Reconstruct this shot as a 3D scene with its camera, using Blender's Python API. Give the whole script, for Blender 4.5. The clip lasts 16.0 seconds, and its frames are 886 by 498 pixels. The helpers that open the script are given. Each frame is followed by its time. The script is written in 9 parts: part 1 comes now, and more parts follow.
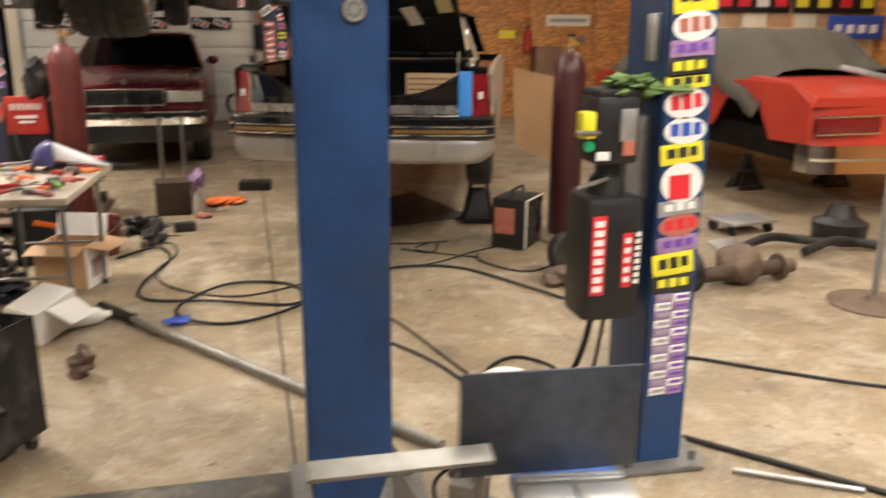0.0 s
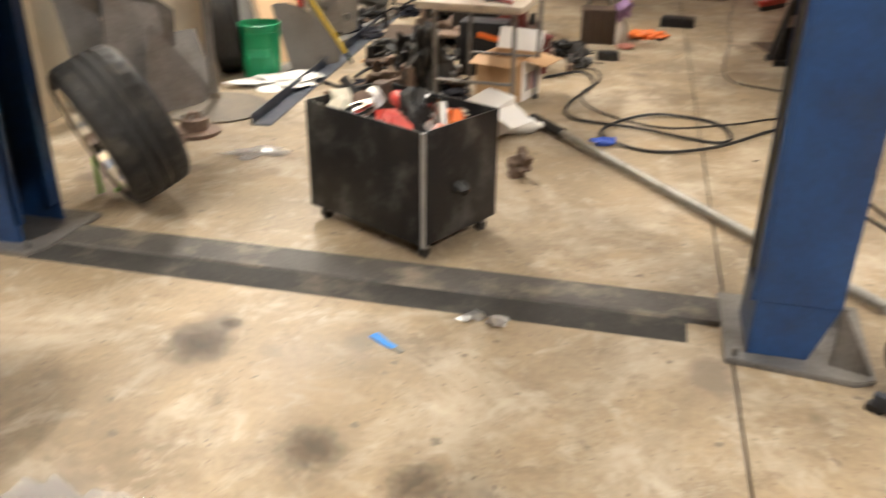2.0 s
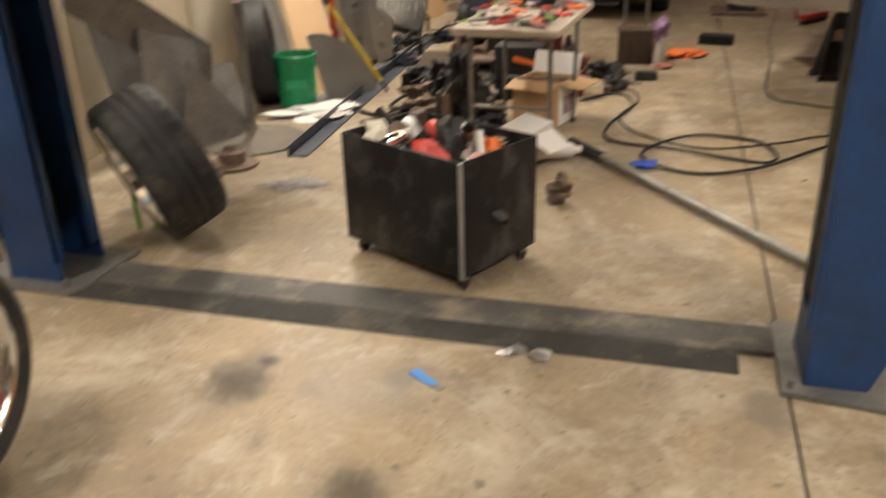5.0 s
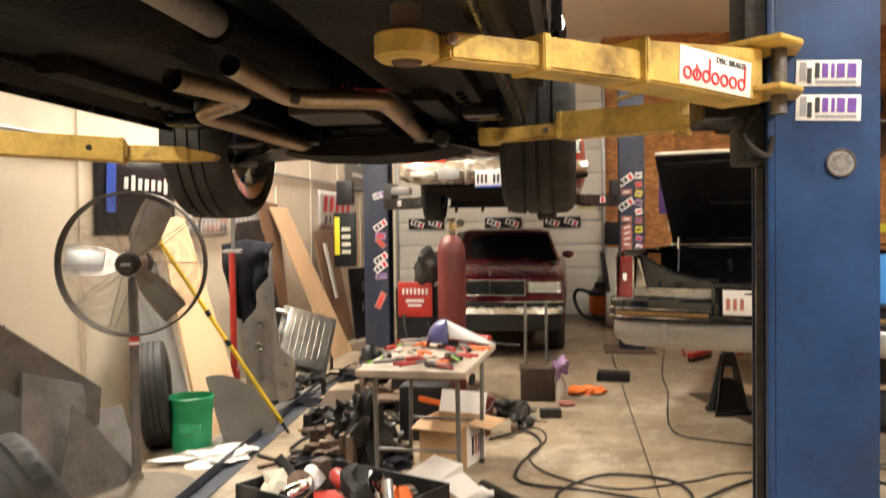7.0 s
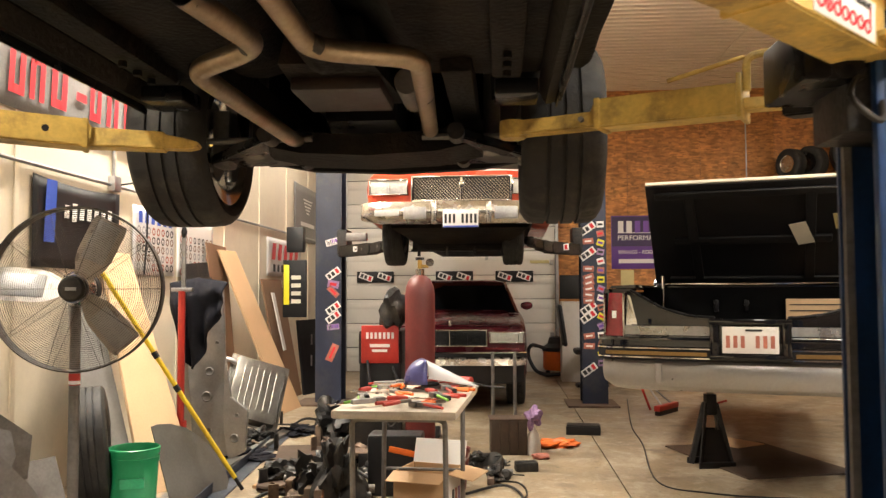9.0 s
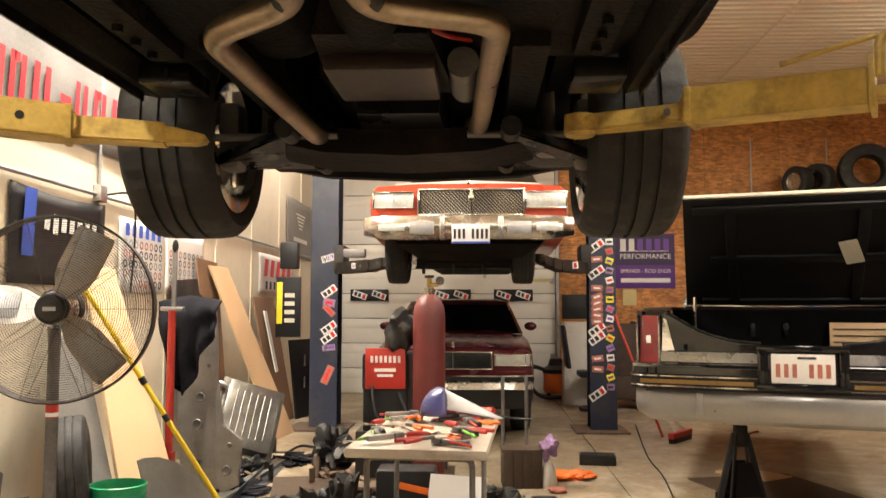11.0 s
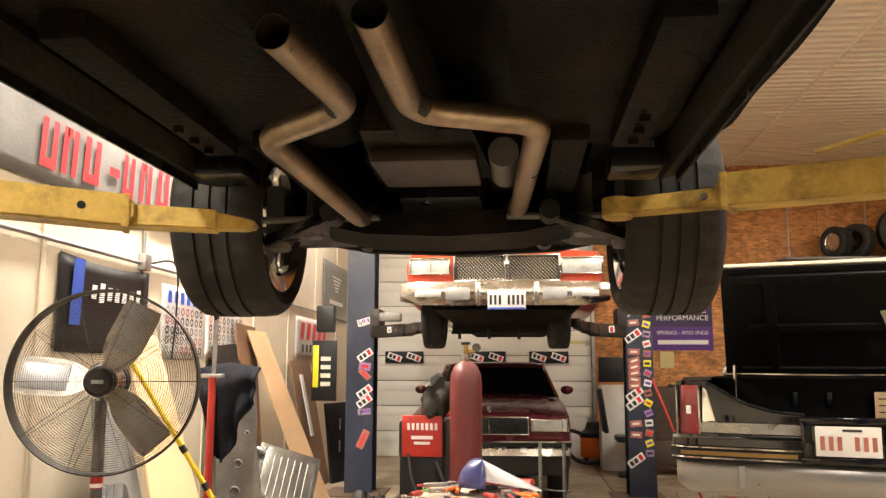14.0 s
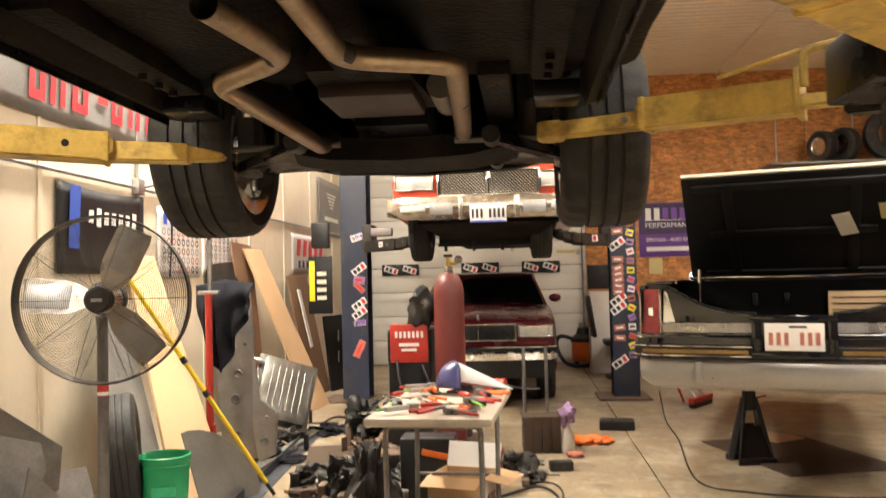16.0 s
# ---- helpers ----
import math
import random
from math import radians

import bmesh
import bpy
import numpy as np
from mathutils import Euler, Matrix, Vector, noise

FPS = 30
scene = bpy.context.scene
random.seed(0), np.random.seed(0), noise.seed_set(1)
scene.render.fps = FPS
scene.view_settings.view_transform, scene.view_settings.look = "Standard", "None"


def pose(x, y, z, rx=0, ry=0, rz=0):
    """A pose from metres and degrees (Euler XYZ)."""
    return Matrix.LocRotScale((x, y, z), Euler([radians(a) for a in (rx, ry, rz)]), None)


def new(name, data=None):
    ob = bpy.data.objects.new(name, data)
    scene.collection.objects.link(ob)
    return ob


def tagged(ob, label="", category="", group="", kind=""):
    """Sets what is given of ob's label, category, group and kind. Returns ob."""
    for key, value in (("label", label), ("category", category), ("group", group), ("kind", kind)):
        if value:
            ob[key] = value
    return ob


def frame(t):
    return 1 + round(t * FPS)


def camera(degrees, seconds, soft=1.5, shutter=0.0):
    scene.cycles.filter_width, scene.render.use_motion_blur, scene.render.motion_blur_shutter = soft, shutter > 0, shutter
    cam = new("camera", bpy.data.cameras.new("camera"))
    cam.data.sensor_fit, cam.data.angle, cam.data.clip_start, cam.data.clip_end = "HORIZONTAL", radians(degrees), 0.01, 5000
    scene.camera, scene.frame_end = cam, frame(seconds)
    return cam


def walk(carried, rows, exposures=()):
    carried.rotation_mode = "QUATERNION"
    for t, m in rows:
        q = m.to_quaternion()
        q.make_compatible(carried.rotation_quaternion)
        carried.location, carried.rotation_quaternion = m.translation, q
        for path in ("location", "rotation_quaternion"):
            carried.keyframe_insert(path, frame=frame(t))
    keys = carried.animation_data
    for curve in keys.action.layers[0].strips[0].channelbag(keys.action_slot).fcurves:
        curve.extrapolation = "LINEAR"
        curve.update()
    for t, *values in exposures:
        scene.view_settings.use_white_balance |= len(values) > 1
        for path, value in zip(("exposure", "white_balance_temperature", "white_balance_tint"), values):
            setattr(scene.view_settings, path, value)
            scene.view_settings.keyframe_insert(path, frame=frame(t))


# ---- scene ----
cam = camera(56.16, 16.0, soft=1.4, shutter=0.66)
# seconds, eye (m), heading, pitch, roll (degrees)
PATH = [
    (0, -0.285, -0.023, 1.668, -13.25, -15.33, 0.38),
    (0.5, -0.388, -0.036, 1.658, -7.04, -17.64, -0.12),
    (1, -0.472, -0.040, 1.613, -0.74, -19.99, 0.31),
    (1.5, -0.546, -0.053, 1.561, 4.97, -22.60, 1.20),
    (2, -0.600, -0.070, 1.530, 12.89, -25.63, 0.78),
    (2.5, -0.641, -0.110, 1.501, 21.50, -27.94, -0.27),
    (3, -0.691, -0.138, 1.479, 29.47, -29.95, -0.94),
    (3.5, -0.729, -0.173, 1.452, 34.86, -31.29, -1.91),
    (4, -0.702, -0.157, 1.483, 34.48, -31.53, -2.69),
    (4.5, -0.664, -0.073, 1.525, 24.89, -29.03, -2.10),
    (5, -0.619, 0.003, 1.538, 15.83, -24.12, -1.58),
    (5.2, -0.587, 0.028, 1.582, 13.62, -22.45, -1.53),
    (7.3, -0.729, 0.217, 1.519, 7.41, 0.63, -0.45),
    (7.5, -0.801, 0.270, 1.479, 5.92, 1.42, 0.11),
    (8, -0.879, 0.321, 1.395, 4.44, 2.78, 0.26),
    (8.2, -0.901, 0.330, 1.344, 4.44, 3.23, 0.07),
    (10.3, -1.188, 0.935, 1.337, 2.81, 2.58, -0.25),
    (10.5, -1.208, 0.952, 1.345, 2.67, 2.90, -0.19),
    (11, -1.235, 0.968, 1.361, 2.94, 4.24, 0.10),
    (11.5, -1.253, 0.946, 1.387, 4.04, 5.32, -0.03),
    (12, -1.247, 0.925, 1.406, 4.86, 6.23, -0.10),
    (12.5, -1.247, 0.917, 1.414, 5.05, 7.18, 0.21),
    (13, -1.249, 0.921, 1.416, 5.17, 7.69, 0.39),
    (13.5, -1.251, 0.911, 1.417, 5.29, 7.95, 0.33),
    (14, -1.254, 0.906, 1.424, 5.25, 8.21, 0.16),
    (14.5, -1.249, 0.909, 1.425, 5.33, 7.90, -0.21),
    (15, -1.235, 0.902, 1.417, 5.33, 6.97, -0.84),
    (15.5, -1.159, 0.803, 1.400, 5.68, 4.88, -1.02),
    (16, -1.065, 0.645, 1.417, 5.52, 2.19, -1.35),
]
EXPOSURES = [(0.0, -0.32, 6050, 10), (1.2, -0.06, 6100, 10), (2.5, -0.15, 5900, 8), (3.5, -0.32, 5550, 6), (4.2, -0.54, 5850, 8), (4.7, -0.62, 6250, 10), (5.2, -0.5, 6350, 10), (7.5, 0.0, 6300, 10), (10.5, -0.02, 6500, 10), (11.5, 0.02, 6450, 10), (13.0, 0.15, 6350, 10), (16.0, 0.15, 6500, 10)]
walk(cam, [(t, pose(x, y, z) @ pose(0, 0, 0, 90 + pitch, 0, yaw) @ pose(0, 0, 0, 0, 0, roll)) for t, x, y, z, yaw, pitch, roll in PATH], EXPOSURES)
# ---- light ----
world = bpy.data.worlds.new("world")
scene.world = world
world.use_nodes = True
world.node_tree.nodes["Background"].inputs[0].default_value = (0.9, 0.85, 0.75, 1)
world.node_tree.nodes["Background"].inputs[1].default_value = 0.02
LAMP_POWER = 102.0
LAMP_COLOUR = (1.0, 0.925, 0.82)
# x, y and relative power of each strip light
FIXTURES = [(-3.65, 0.2, 2.3), (-3.66, 6.8, 3.7), (-3.4, 11.4, 0.6), (0.9, 2.2, 1.2), (0.05, 8.35, 0.95), (4.6, 3.4, 2.0), (4.6, 9.0, 1.5), (-1.4, -1.4, 1.0), (2.4, -1.0, 4.2)]


# ---- materials ----
def mat(name, col, rough=0.6, metal=0.0, var=0.25, scale=6.0, fine=60.0, bump=0.15, coat=0.0, dirt=None, dirt_amount=0.35, alpha=1.0, rvar=0.15, spec=0.5):
    m = bpy.data.materials.new(name)
    m.use_nodes = True
    nt = m.node_tree
    bs = nt.nodes["Principled BSDF"]
    tc = nt.nodes.new("ShaderNodeTexCoord")
    n1 = nt.nodes.new("ShaderNodeTexNoise")
    n1.inputs["Scale"].default_value = scale
    n1.inputs["Detail"].default_value = 6
    n2 = nt.nodes.new("ShaderNodeTexNoise")
    n2.inputs["Scale"].default_value = fine
    n2.inputs["Detail"].default_value = 3
    nt.links.new(tc.outputs["Object"], n1.inputs["Vector"])
    nt.links.new(tc.outputs["Object"], n2.inputs["Vector"])
    ramp = nt.nodes.new("ShaderNodeValToRGB")
    c0 = tuple(max(0.0, c * (1 - var)) for c in col)
    c1 = tuple(min(1.0, c * (1 + var)) for c in col)
    ramp.color_ramp.elements[0].position, ramp.color_ramp.elements[0].color = 0.3, (*c0, 1)
    ramp.color_ramp.elements[1].position, ramp.color_ramp.elements[1].color = 0.7, (*c1, 1)
    add = nt.nodes.new("ShaderNodeMath")
    add.operation = "MULTIPLY_ADD"
    add.inputs[1].default_value, add.inputs[2].default_value = 0.35, 0.0
    nt.links.new(n2.outputs["Fac"], add.inputs[0])
    mix = nt.nodes.new("ShaderNodeMath")
    mix.operation = "MULTIPLY_ADD"
    mix.inputs[1].default_value = 0.65
    nt.links.new(n1.outputs["Fac"], mix.inputs[0])
    nt.links.new(add.outputs[0], mix.inputs[2])
    nt.links.new(mix.outputs[0], ramp.inputs["Fac"])
    out = ramp.outputs["Color"]
    if dirt:
        n3 = nt.nodes.new("ShaderNodeTexNoise")
        n3.inputs["Scale"].default_value = scale * 0.45
        n3.inputs["Detail"].default_value = 8
        n3.inputs["Roughness"].default_value = 0.7
        nt.links.new(tc.outputs["Object"], n3.inputs["Vector"])
        r3 = nt.nodes.new("ShaderNodeValToRGB")
        r3.color_ramp.elements[0].position, r3.color_ramp.elements[1].position = 0.5, 0.68
        r3.color_ramp.elements[1].color = (dirt_amount, dirt_amount, dirt_amount, 1)
        nt.links.new(n3.outputs["Fac"], r3.inputs["Fac"])
        mx = nt.nodes.new("ShaderNodeMix")
        mx.data_type = "RGBA"
        nt.links.new(r3.outputs["Color"], mx.inputs["Factor"])
        nt.links.new(out, mx.inputs[6])
        mx.inputs[7].default_value = (*dirt, 1)
        out = mx.outputs[2]
    nt.links.new(out, bs.inputs["Base Color"])
    rr = nt.nodes.new("ShaderNodeMath")
    rr.operation = "MULTIPLY_ADD"
    rr.use_clamp = True
    rr.inputs[1].default_value, rr.inputs[2].default_value = rvar * 2, max(0.02, rough - rvar)
    nt.links.new(n1.outputs["Fac"], rr.inputs[0])
    nt.links.new(rr.outputs[0], bs.inputs["Roughness"])
    bs.inputs["Metallic"].default_value = metal
    bs.inputs["Specular IOR Level"].default_value = spec
    if coat:
        bs.inputs["Coat Weight"].default_value = coat
        bs.inputs["Coat Roughness"].default_value = 0.06
    if bump:
        b = nt.nodes.new("ShaderNodeBump")
        b.inputs["Strength"].default_value = bump
        b.inputs["Distance"].default_value = 0.01
        nt.links.new(n2.outputs["Fac"], b.inputs["Height"])
        nt.links.new(b.outputs["Normal"], bs.inputs["Normal"])
    if alpha < 1:
        bs.inputs["Alpha"].default_value = alpha
    return m


def concrete():
    m = mat("concrete", (0.265, 0.203, 0.128), 0.52, var=0.34, scale=2.6, fine=38, bump=0.16, dirt=(0.12, 0.088, 0.054), dirt_amount=0.75, rvar=0.22)
    nt = m.node_tree
    bs = nt.nodes["Principled BSDF"]
    src = bs.inputs["Base Color"].links[0].from_socket
    tc = nt.nodes.new("ShaderNodeTexCoord")
    # pale dusty patches, then small dark oil drips and large round stains
    for sc, lo, hi, amount, col in ((1.7, 0.49, 0.63, 0.75, (0.42, 0.36, 0.275)), (6.5, 0.53, 0.66, 0.65, (0.44, 0.385, 0.30)), (3.7, 0.56, 0.68, 0.8, (0.15, 0.11, 0.068)), (0.9, 0.53, 0.63, 0.5, (0.17, 0.13, 0.082)), (14.0, 0.6, 0.7, 0.6, (0.14, 0.105, 0.07))):
        nz = nt.nodes.new("ShaderNodeTexNoise")
        nz.inputs["Scale"].default_value = sc
        nz.inputs["Detail"].default_value = 9
        nz.inputs["Roughness"].default_value = 0.72
        nz.inputs["Distortion"].default_value = 0.6
        nt.links.new(tc.outputs["Object"], nz.inputs["Vector"])
        r = nt.nodes.new("ShaderNodeMapRange")
        r.inputs["From Min"].default_value, r.inputs["From Max"].default_value = lo, hi
        r.inputs["To Min"].default_value, r.inputs["To Max"].default_value = 0.0, amount
        nt.links.new(nz.outputs["Fac"], r.inputs["Value"])
        mx = nt.nodes.new("ShaderNodeMix")
        mx.data_type = "RGBA"
        nt.links.new(r.outputs[0], mx.inputs["Factor"])
        nt.links.new(src, mx.inputs[6])
        mx.inputs[7].default_value = (*col, 1)
        src = mx.outputs[2]
    for sc, lo, hi, amount, col in ((9.0, 0.07, 0.17, 0.8, (0.10, 0.08, 0.06)), (2.3, 0.14, 0.27, 0.8, (0.15, 0.115, 0.08)), (31.0, 0.08, 0.2, 0.8, (0.12, 0.09, 0.065)), (17.0, 0.06, 0.14, 0.8, (0.09, 0.07, 0.05))):
        v = nt.nodes.new("ShaderNodeTexVoronoi")
        v.inputs["Scale"].default_value = sc
        wob = nt.nodes.new("ShaderNodeTexNoise")
        wob.inputs["Scale"].default_value = sc * 2.5
        nt.links.new(tc.outputs["Object"], wob.inputs["Vector"])
        vm = nt.nodes.new("ShaderNodeVectorMath")
        vm.operation = "MULTIPLY_ADD"
        vm.inputs[1].default_value = (0.25 / sc * 2,) * 3
        nt.links.new(wob.outputs["Color"], vm.inputs[0])
        nt.links.new(tc.outputs["Object"], vm.inputs[2])
        nt.links.new(vm.outputs[0], v.inputs["Vector"])
        gate = nt.nodes.new("ShaderNodeMath")
        gate.operation = "GREATER_THAN"
        gate.inputs[1].default_value = 0.66
        sep = nt.nodes.new("ShaderNodeSeparateColor")
        nt.links.new(v.outputs["Color"], sep.inputs[0])
        nt.links.new(sep.outputs[0], gate.inputs[0])
        r = nt.nodes.new("ShaderNodeMapRange")
        r.inputs["From Min"].default_value, r.inputs["From Max"].default_value = lo, hi
        r.inputs["To Min"].default_value, r.inputs["To Max"].default_value = amount, 0.0
        nt.links.new(v.outputs["Distance"], r.inputs["Value"])
        mul = nt.nodes.new("ShaderNodeMath")
        mul.operation = "MULTIPLY"
        nt.links.new(r.outputs[0], mul.inputs[0])
        nt.links.new(gate.outputs[0], mul.inputs[1])
        mx = nt.nodes.new("ShaderNodeMix")
        mx.data_type = "RGBA"
        nt.links.new(mul.outputs[0], mx.inputs["Factor"])
        nt.links.new(src, mx.inputs[6])
        mx.inputs[7].default_value = (*col, 1)
        src = mx.outputs[2]
    nt.links.new(src, bs.inputs["Base Color"])
    return m


def osb():
    m = mat("strand_board", (0.46, 0.2, 0.055), 0.6, var=0.35, scale=7, fine=30, bump=0.3, dirt=(0.28, 0.10, 0.025), dirt_amount=0.7)
    nt = m.node_tree
    bs = nt.nodes["Principled BSDF"]
    src = bs.inputs["Base Color"].links[0].from_socket
    tc = nt.nodes.new("ShaderNodeTexCoord")
    v = nt.nodes.new("ShaderNodeTexVoronoi")
    v.inputs["Scale"].default_value = 22
    mp = nt.nodes.new("ShaderNodeMapping")
    mp.inputs["Scale"].default_value = (0.5, 1, 1.6)
    nt.links.new(tc.outputs["Object"], mp.inputs["Vector"])
    nt.links.new(mp.outputs[0], v.inputs["Vector"])
    hs = nt.nodes.new("ShaderNodeHueSaturation")
    sep = nt.nodes.new("ShaderNodeSeparateColor")
    nt.links.new(v.outputs["Color"], sep.inputs[0])
    mr = nt.nodes.new("ShaderNodeMapRange")
    mr.inputs["To Min"].default_value, mr.inputs["To Max"].default_value = 0.65, 1.35
    nt.links.new(sep.outputs[1], mr.inputs["Value"])
    nt.links.new(mr.outputs[0], hs.inputs["Value"])
    nt.links.new(src, hs.inputs["Color"])
    nt.links.new(hs.outputs[0], bs.inputs["Base Color"])
    return m


def glass(name, col=(0.8, 0.85, 0.85), rough=0.03, tint_alpha=0.3):
    m = bpy.data.materials.new(name)
    m.use_nodes = True
    bs = m.node_tree.nodes["Principled BSDF"]
    bs.inputs["Base Color"].default_value = (*col, 1)
    bs.inputs["Roughness"].default_value = rough
    bs.inputs["Alpha"].default_value = tint_alpha
    return m


def glow(name, col, strength):
    m = bpy.data.materials.new(name)
    m.use_nodes = True
    bs = m.node_tree.nodes["Principled BSDF"]
    bs.inputs["Base Color"].default_value = (0.8, 0.8, 0.8, 1)
    bs.inputs["Emission Color"].default_value = (*col, 1)
    bs.inputs["Emission Strength"].default_value = strength
    return m


CONCRETE = concrete()
OSB = osb()
WALL = mat("wall_paint", (0.76, 0.68, 0.53), 0.55, var=0.06, scale=1.6, fine=40, bump=0.05, dirt=(0.42, 0.36, 0.27), dirt_amount=0.35)
DOORW = mat("door_paint", (0.70, 0.68, 0.62), 0.45, var=0.06, scale=2, bump=0.04, dirt=(0.4, 0.36, 0.3), dirt_amount=0.3)
CEIL = mat("ceiling_metal", (0.80, 0.71, 0.55), 0.45, var=0.06, scale=2, bump=0.02)
BLUE = mat("blue_lift_paint", (0.008, 0.038, 0.125), 0.42, var=0.4, scale=5, fine=50, bump=0.06, dirt=(0.018, 0.03, 0.055), dirt_amount=0.8)
NAVY = mat("navy_lift_paint", (0.016, 0.022, 0.045), 0.45, var=0.3, scale=5, bump=0.06, dirt=(0.06, 0.055, 0.05), dirt_amount=0.6)
YELLOW = mat("yellow_arm_paint", (0.60, 0.415, 0.10), 0.46, var=0.3, scale=11, bump=0.12, dirt=(0.13, 0.075, 0.025), dirt_amount=0.9)
STEEL = mat("grimy_steel", (0.20, 0.19, 0.18), 0.5, 0.6, var=0.3, scale=8, bump=0.15, dirt=(0.10, 0.08, 0.06), dirt_amount=0.7)
RUSTY = mat("rusty_steel", (0.16, 0.11, 0.08), 0.7, 0.3, var=0.4, scale=10, bump=0.3, dirt=(0.09, 0.05, 0.03), dirt_amount=0.7)
PLATE = mat("mill_scale_steel", (0.055, 0.064, 0.085), 0.42, 0.45, var=0.5, scale=13, bump=0.1, dirt=(0.15, 0.16, 0.18), dirt_amount=0.6)
DARKRAMP = mat("worn_dark_steel", (0.075, 0.07, 0.064), 0.65, 0.2, var=0.4, scale=7, bump=0.3, dirt=(0.30, 0.25, 0.19), dirt_amount=0.75)
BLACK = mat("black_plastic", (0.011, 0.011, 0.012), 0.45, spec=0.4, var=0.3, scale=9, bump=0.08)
GREASE = mat("greasy_black", (0.012, 0.011, 0.010), 0.5, 0.0, spec=0.4, var=0.5, scale=9, bump=0.4, dirt=(0.06, 0.045, 0.03), dirt_amount=0.6)
UNDER = mat("undercoating", (0.004, 0.0035, 0.003), 0.6, var=0.5, scale=4, bump=0.5, dirt=(0.026, 0.017, 0.010), dirt_amount=0.7, spec=0.1)
GRIME = mat("road_grime", (0.012, 0.0095, 0.007), 0.5, var=0.5, scale=6, bump=0.3, dirt=(0.030, 0.022, 0.015), dirt_amount=0.7, spec=0.15)
CARPET = mat("black_boot_carpet", (0.004, 0.004, 0.004), 0.95, var=0.3, scale=9, fine=200, bump=0.3, spec=0.05)
BINBLACK = mat("scuffed_black_paint", (0.006, 0.006, 0.0066), 0.4, var=0.4, scale=13, fine=70, bump=0.1, dirt=(0.11, 0.105, 0.095), dirt_amount=0.5, spec=0.3)
TANKSILVER = mat("dull_silver_tank", (0.16, 0.155, 0.14), 0.34, 0.75, var=0.35, scale=9, bump=0.25, dirt=(0.12, 0.11, 0.10), dirt_amount=0.6)
OLDPIPE = mat("dull_pipe_steel", (0.27, 0.26, 0.24), 0.5, 0.5, var=0.3, scale=9, bump=0.15, dirt=(0.12, 0.09, 0.06), dirt_amount=0.6)
SILVERBLADE = mat("dusty_fan_blade", (0.42, 0.385, 0.34), 0.3, 0.35, var=0.2, scale=9, bump=0.08, dirt=(0.2, 0.17, 0.13), dirt_amount=0.6)
WIRE = mat("dusty_wire", (0.05, 0.043, 0.036), 0.5, 0.4, var=0.3, scale=9, bump=0.0)
SATIN = mat("satin_black_metal", (0.006, 0.006, 0.0066), 0.28, 0.0, spec=0.3, var=0.3, scale=6, bump=0.05)
RUBBER = mat("tyre_rubber", (0.018, 0.017, 0.016), 0.65, spec=0.4, var=0.3, scale=14, bump=0.2, dirt=(0.09, 0.075, 0.055), dirt_amount=0.45)
CHROME = mat("chrome", (0.75, 0.74, 0.72), 0.1, 1.0, var=0.06, scale=5, bump=0.02, rvar=0.06)
DULLCHROME = mat("dull_chrome", (0.6, 0.57, 0.52), 0.25, 1.0, var=0.25, scale=9, bump=0.08, dirt=(0.25, 0.2, 0.15), dirt_amount=0.6)
ALU = mat("polished_aluminium", (0.86, 0.85, 0.82), 0.14, 1.0, var=0.08, scale=4, bump=0.03, rvar=0.08)
EXH = mat("exhaust_steel", (0.40, 0.32, 0.225), 0.34, 0.9, var=0.3, scale=7, bump=0.1, dirt=(0.20, 0.11, 0.05), dirt_amount=0.6)
GALV = mat("grey_sheet_steel", (0.42, 0.42, 0.42), 0.4, 0.8, var=0.2, scale=7, bump=0.08, dirt=(0.25, 0.22, 0.18), dirt_amount=0.5)
GREYPAINT = mat("grey_primer", (0.17, 0.163, 0.15), 0.55, var=0.2, scale=5, bump=0.08, dirt=(0.14, 0.12, 0.10), dirt_amount=0.5)
MAROON = mat("maroon_paint", (0.075, 0.003, 0.009), 0.25, var=0.15, scale=3, bump=0.0, coat=0.15)
CYLRED = mat("cylinder_maroon", (0.105, 0.014, 0.012), 0.5, var=0.25, scale=6, bump=0.05, dirt=(0.09, 0.02, 0.015), dirt_amount=0.6)
CYLDARK = mat("cylinder_dark_maroon", (0.045, 0.008, 0.010), 0.4, var=0.25, scale=6, bump=0.05)
REDPAINT = mat("red_paint", (0.42, 0.03, 0.02), 0.4, var=0.2, scale=5, bump=0.03, dirt=(0.2, 0.02, 0.015), dirt_amount=0.5)
CARRED = mat("faded_red_car_paint", (0.40, 0.035, 0.02), 0.38, var=0.12, scale=3, bump=0.02, coat=0.3)
ORANGERED = mat("orange_red_paint", (0.55, 0.06, 0.02), 0.3, var=0.1, scale=3, bump=0.02, coat=0.5)
CARBLACK = mat("black_car_paint", (0.006, 0.006, 0.007), 0.07, var=0.2, scale=3, bump=0.0, coat=0.5, rvar=0.02)
CARSILVER = mat("silver_car_paint", (0.36, 0.35, 0.335), 0.3, 0.6, var=0.1, scale=3, bump=0.02, coat=0.4)
PRIMER = mat("tan_primer", (0.30, 0.24, 0.17), 0.55, var=0.15, scale=3, bump=0.04)
LENSRED = mat("tail_lens", (0.16, 0.006, 0.01), 0.12, var=0.2, scale=20, bump=0.0, coat=1.0)
LENSWHITE = mat("headlamp_lens", (0.62, 0.62, 0.58), 0.12, 0.3, var=0.15, scale=30, bump=0.25, coat=1.0)
DARKGLASS = mat("dark_car_glass", (0.004, 0.0045, 0.005), 0.04, var=0.1, scale=2, bump=0.0, coat=0.0, spec=0.4, rvar=0.02)
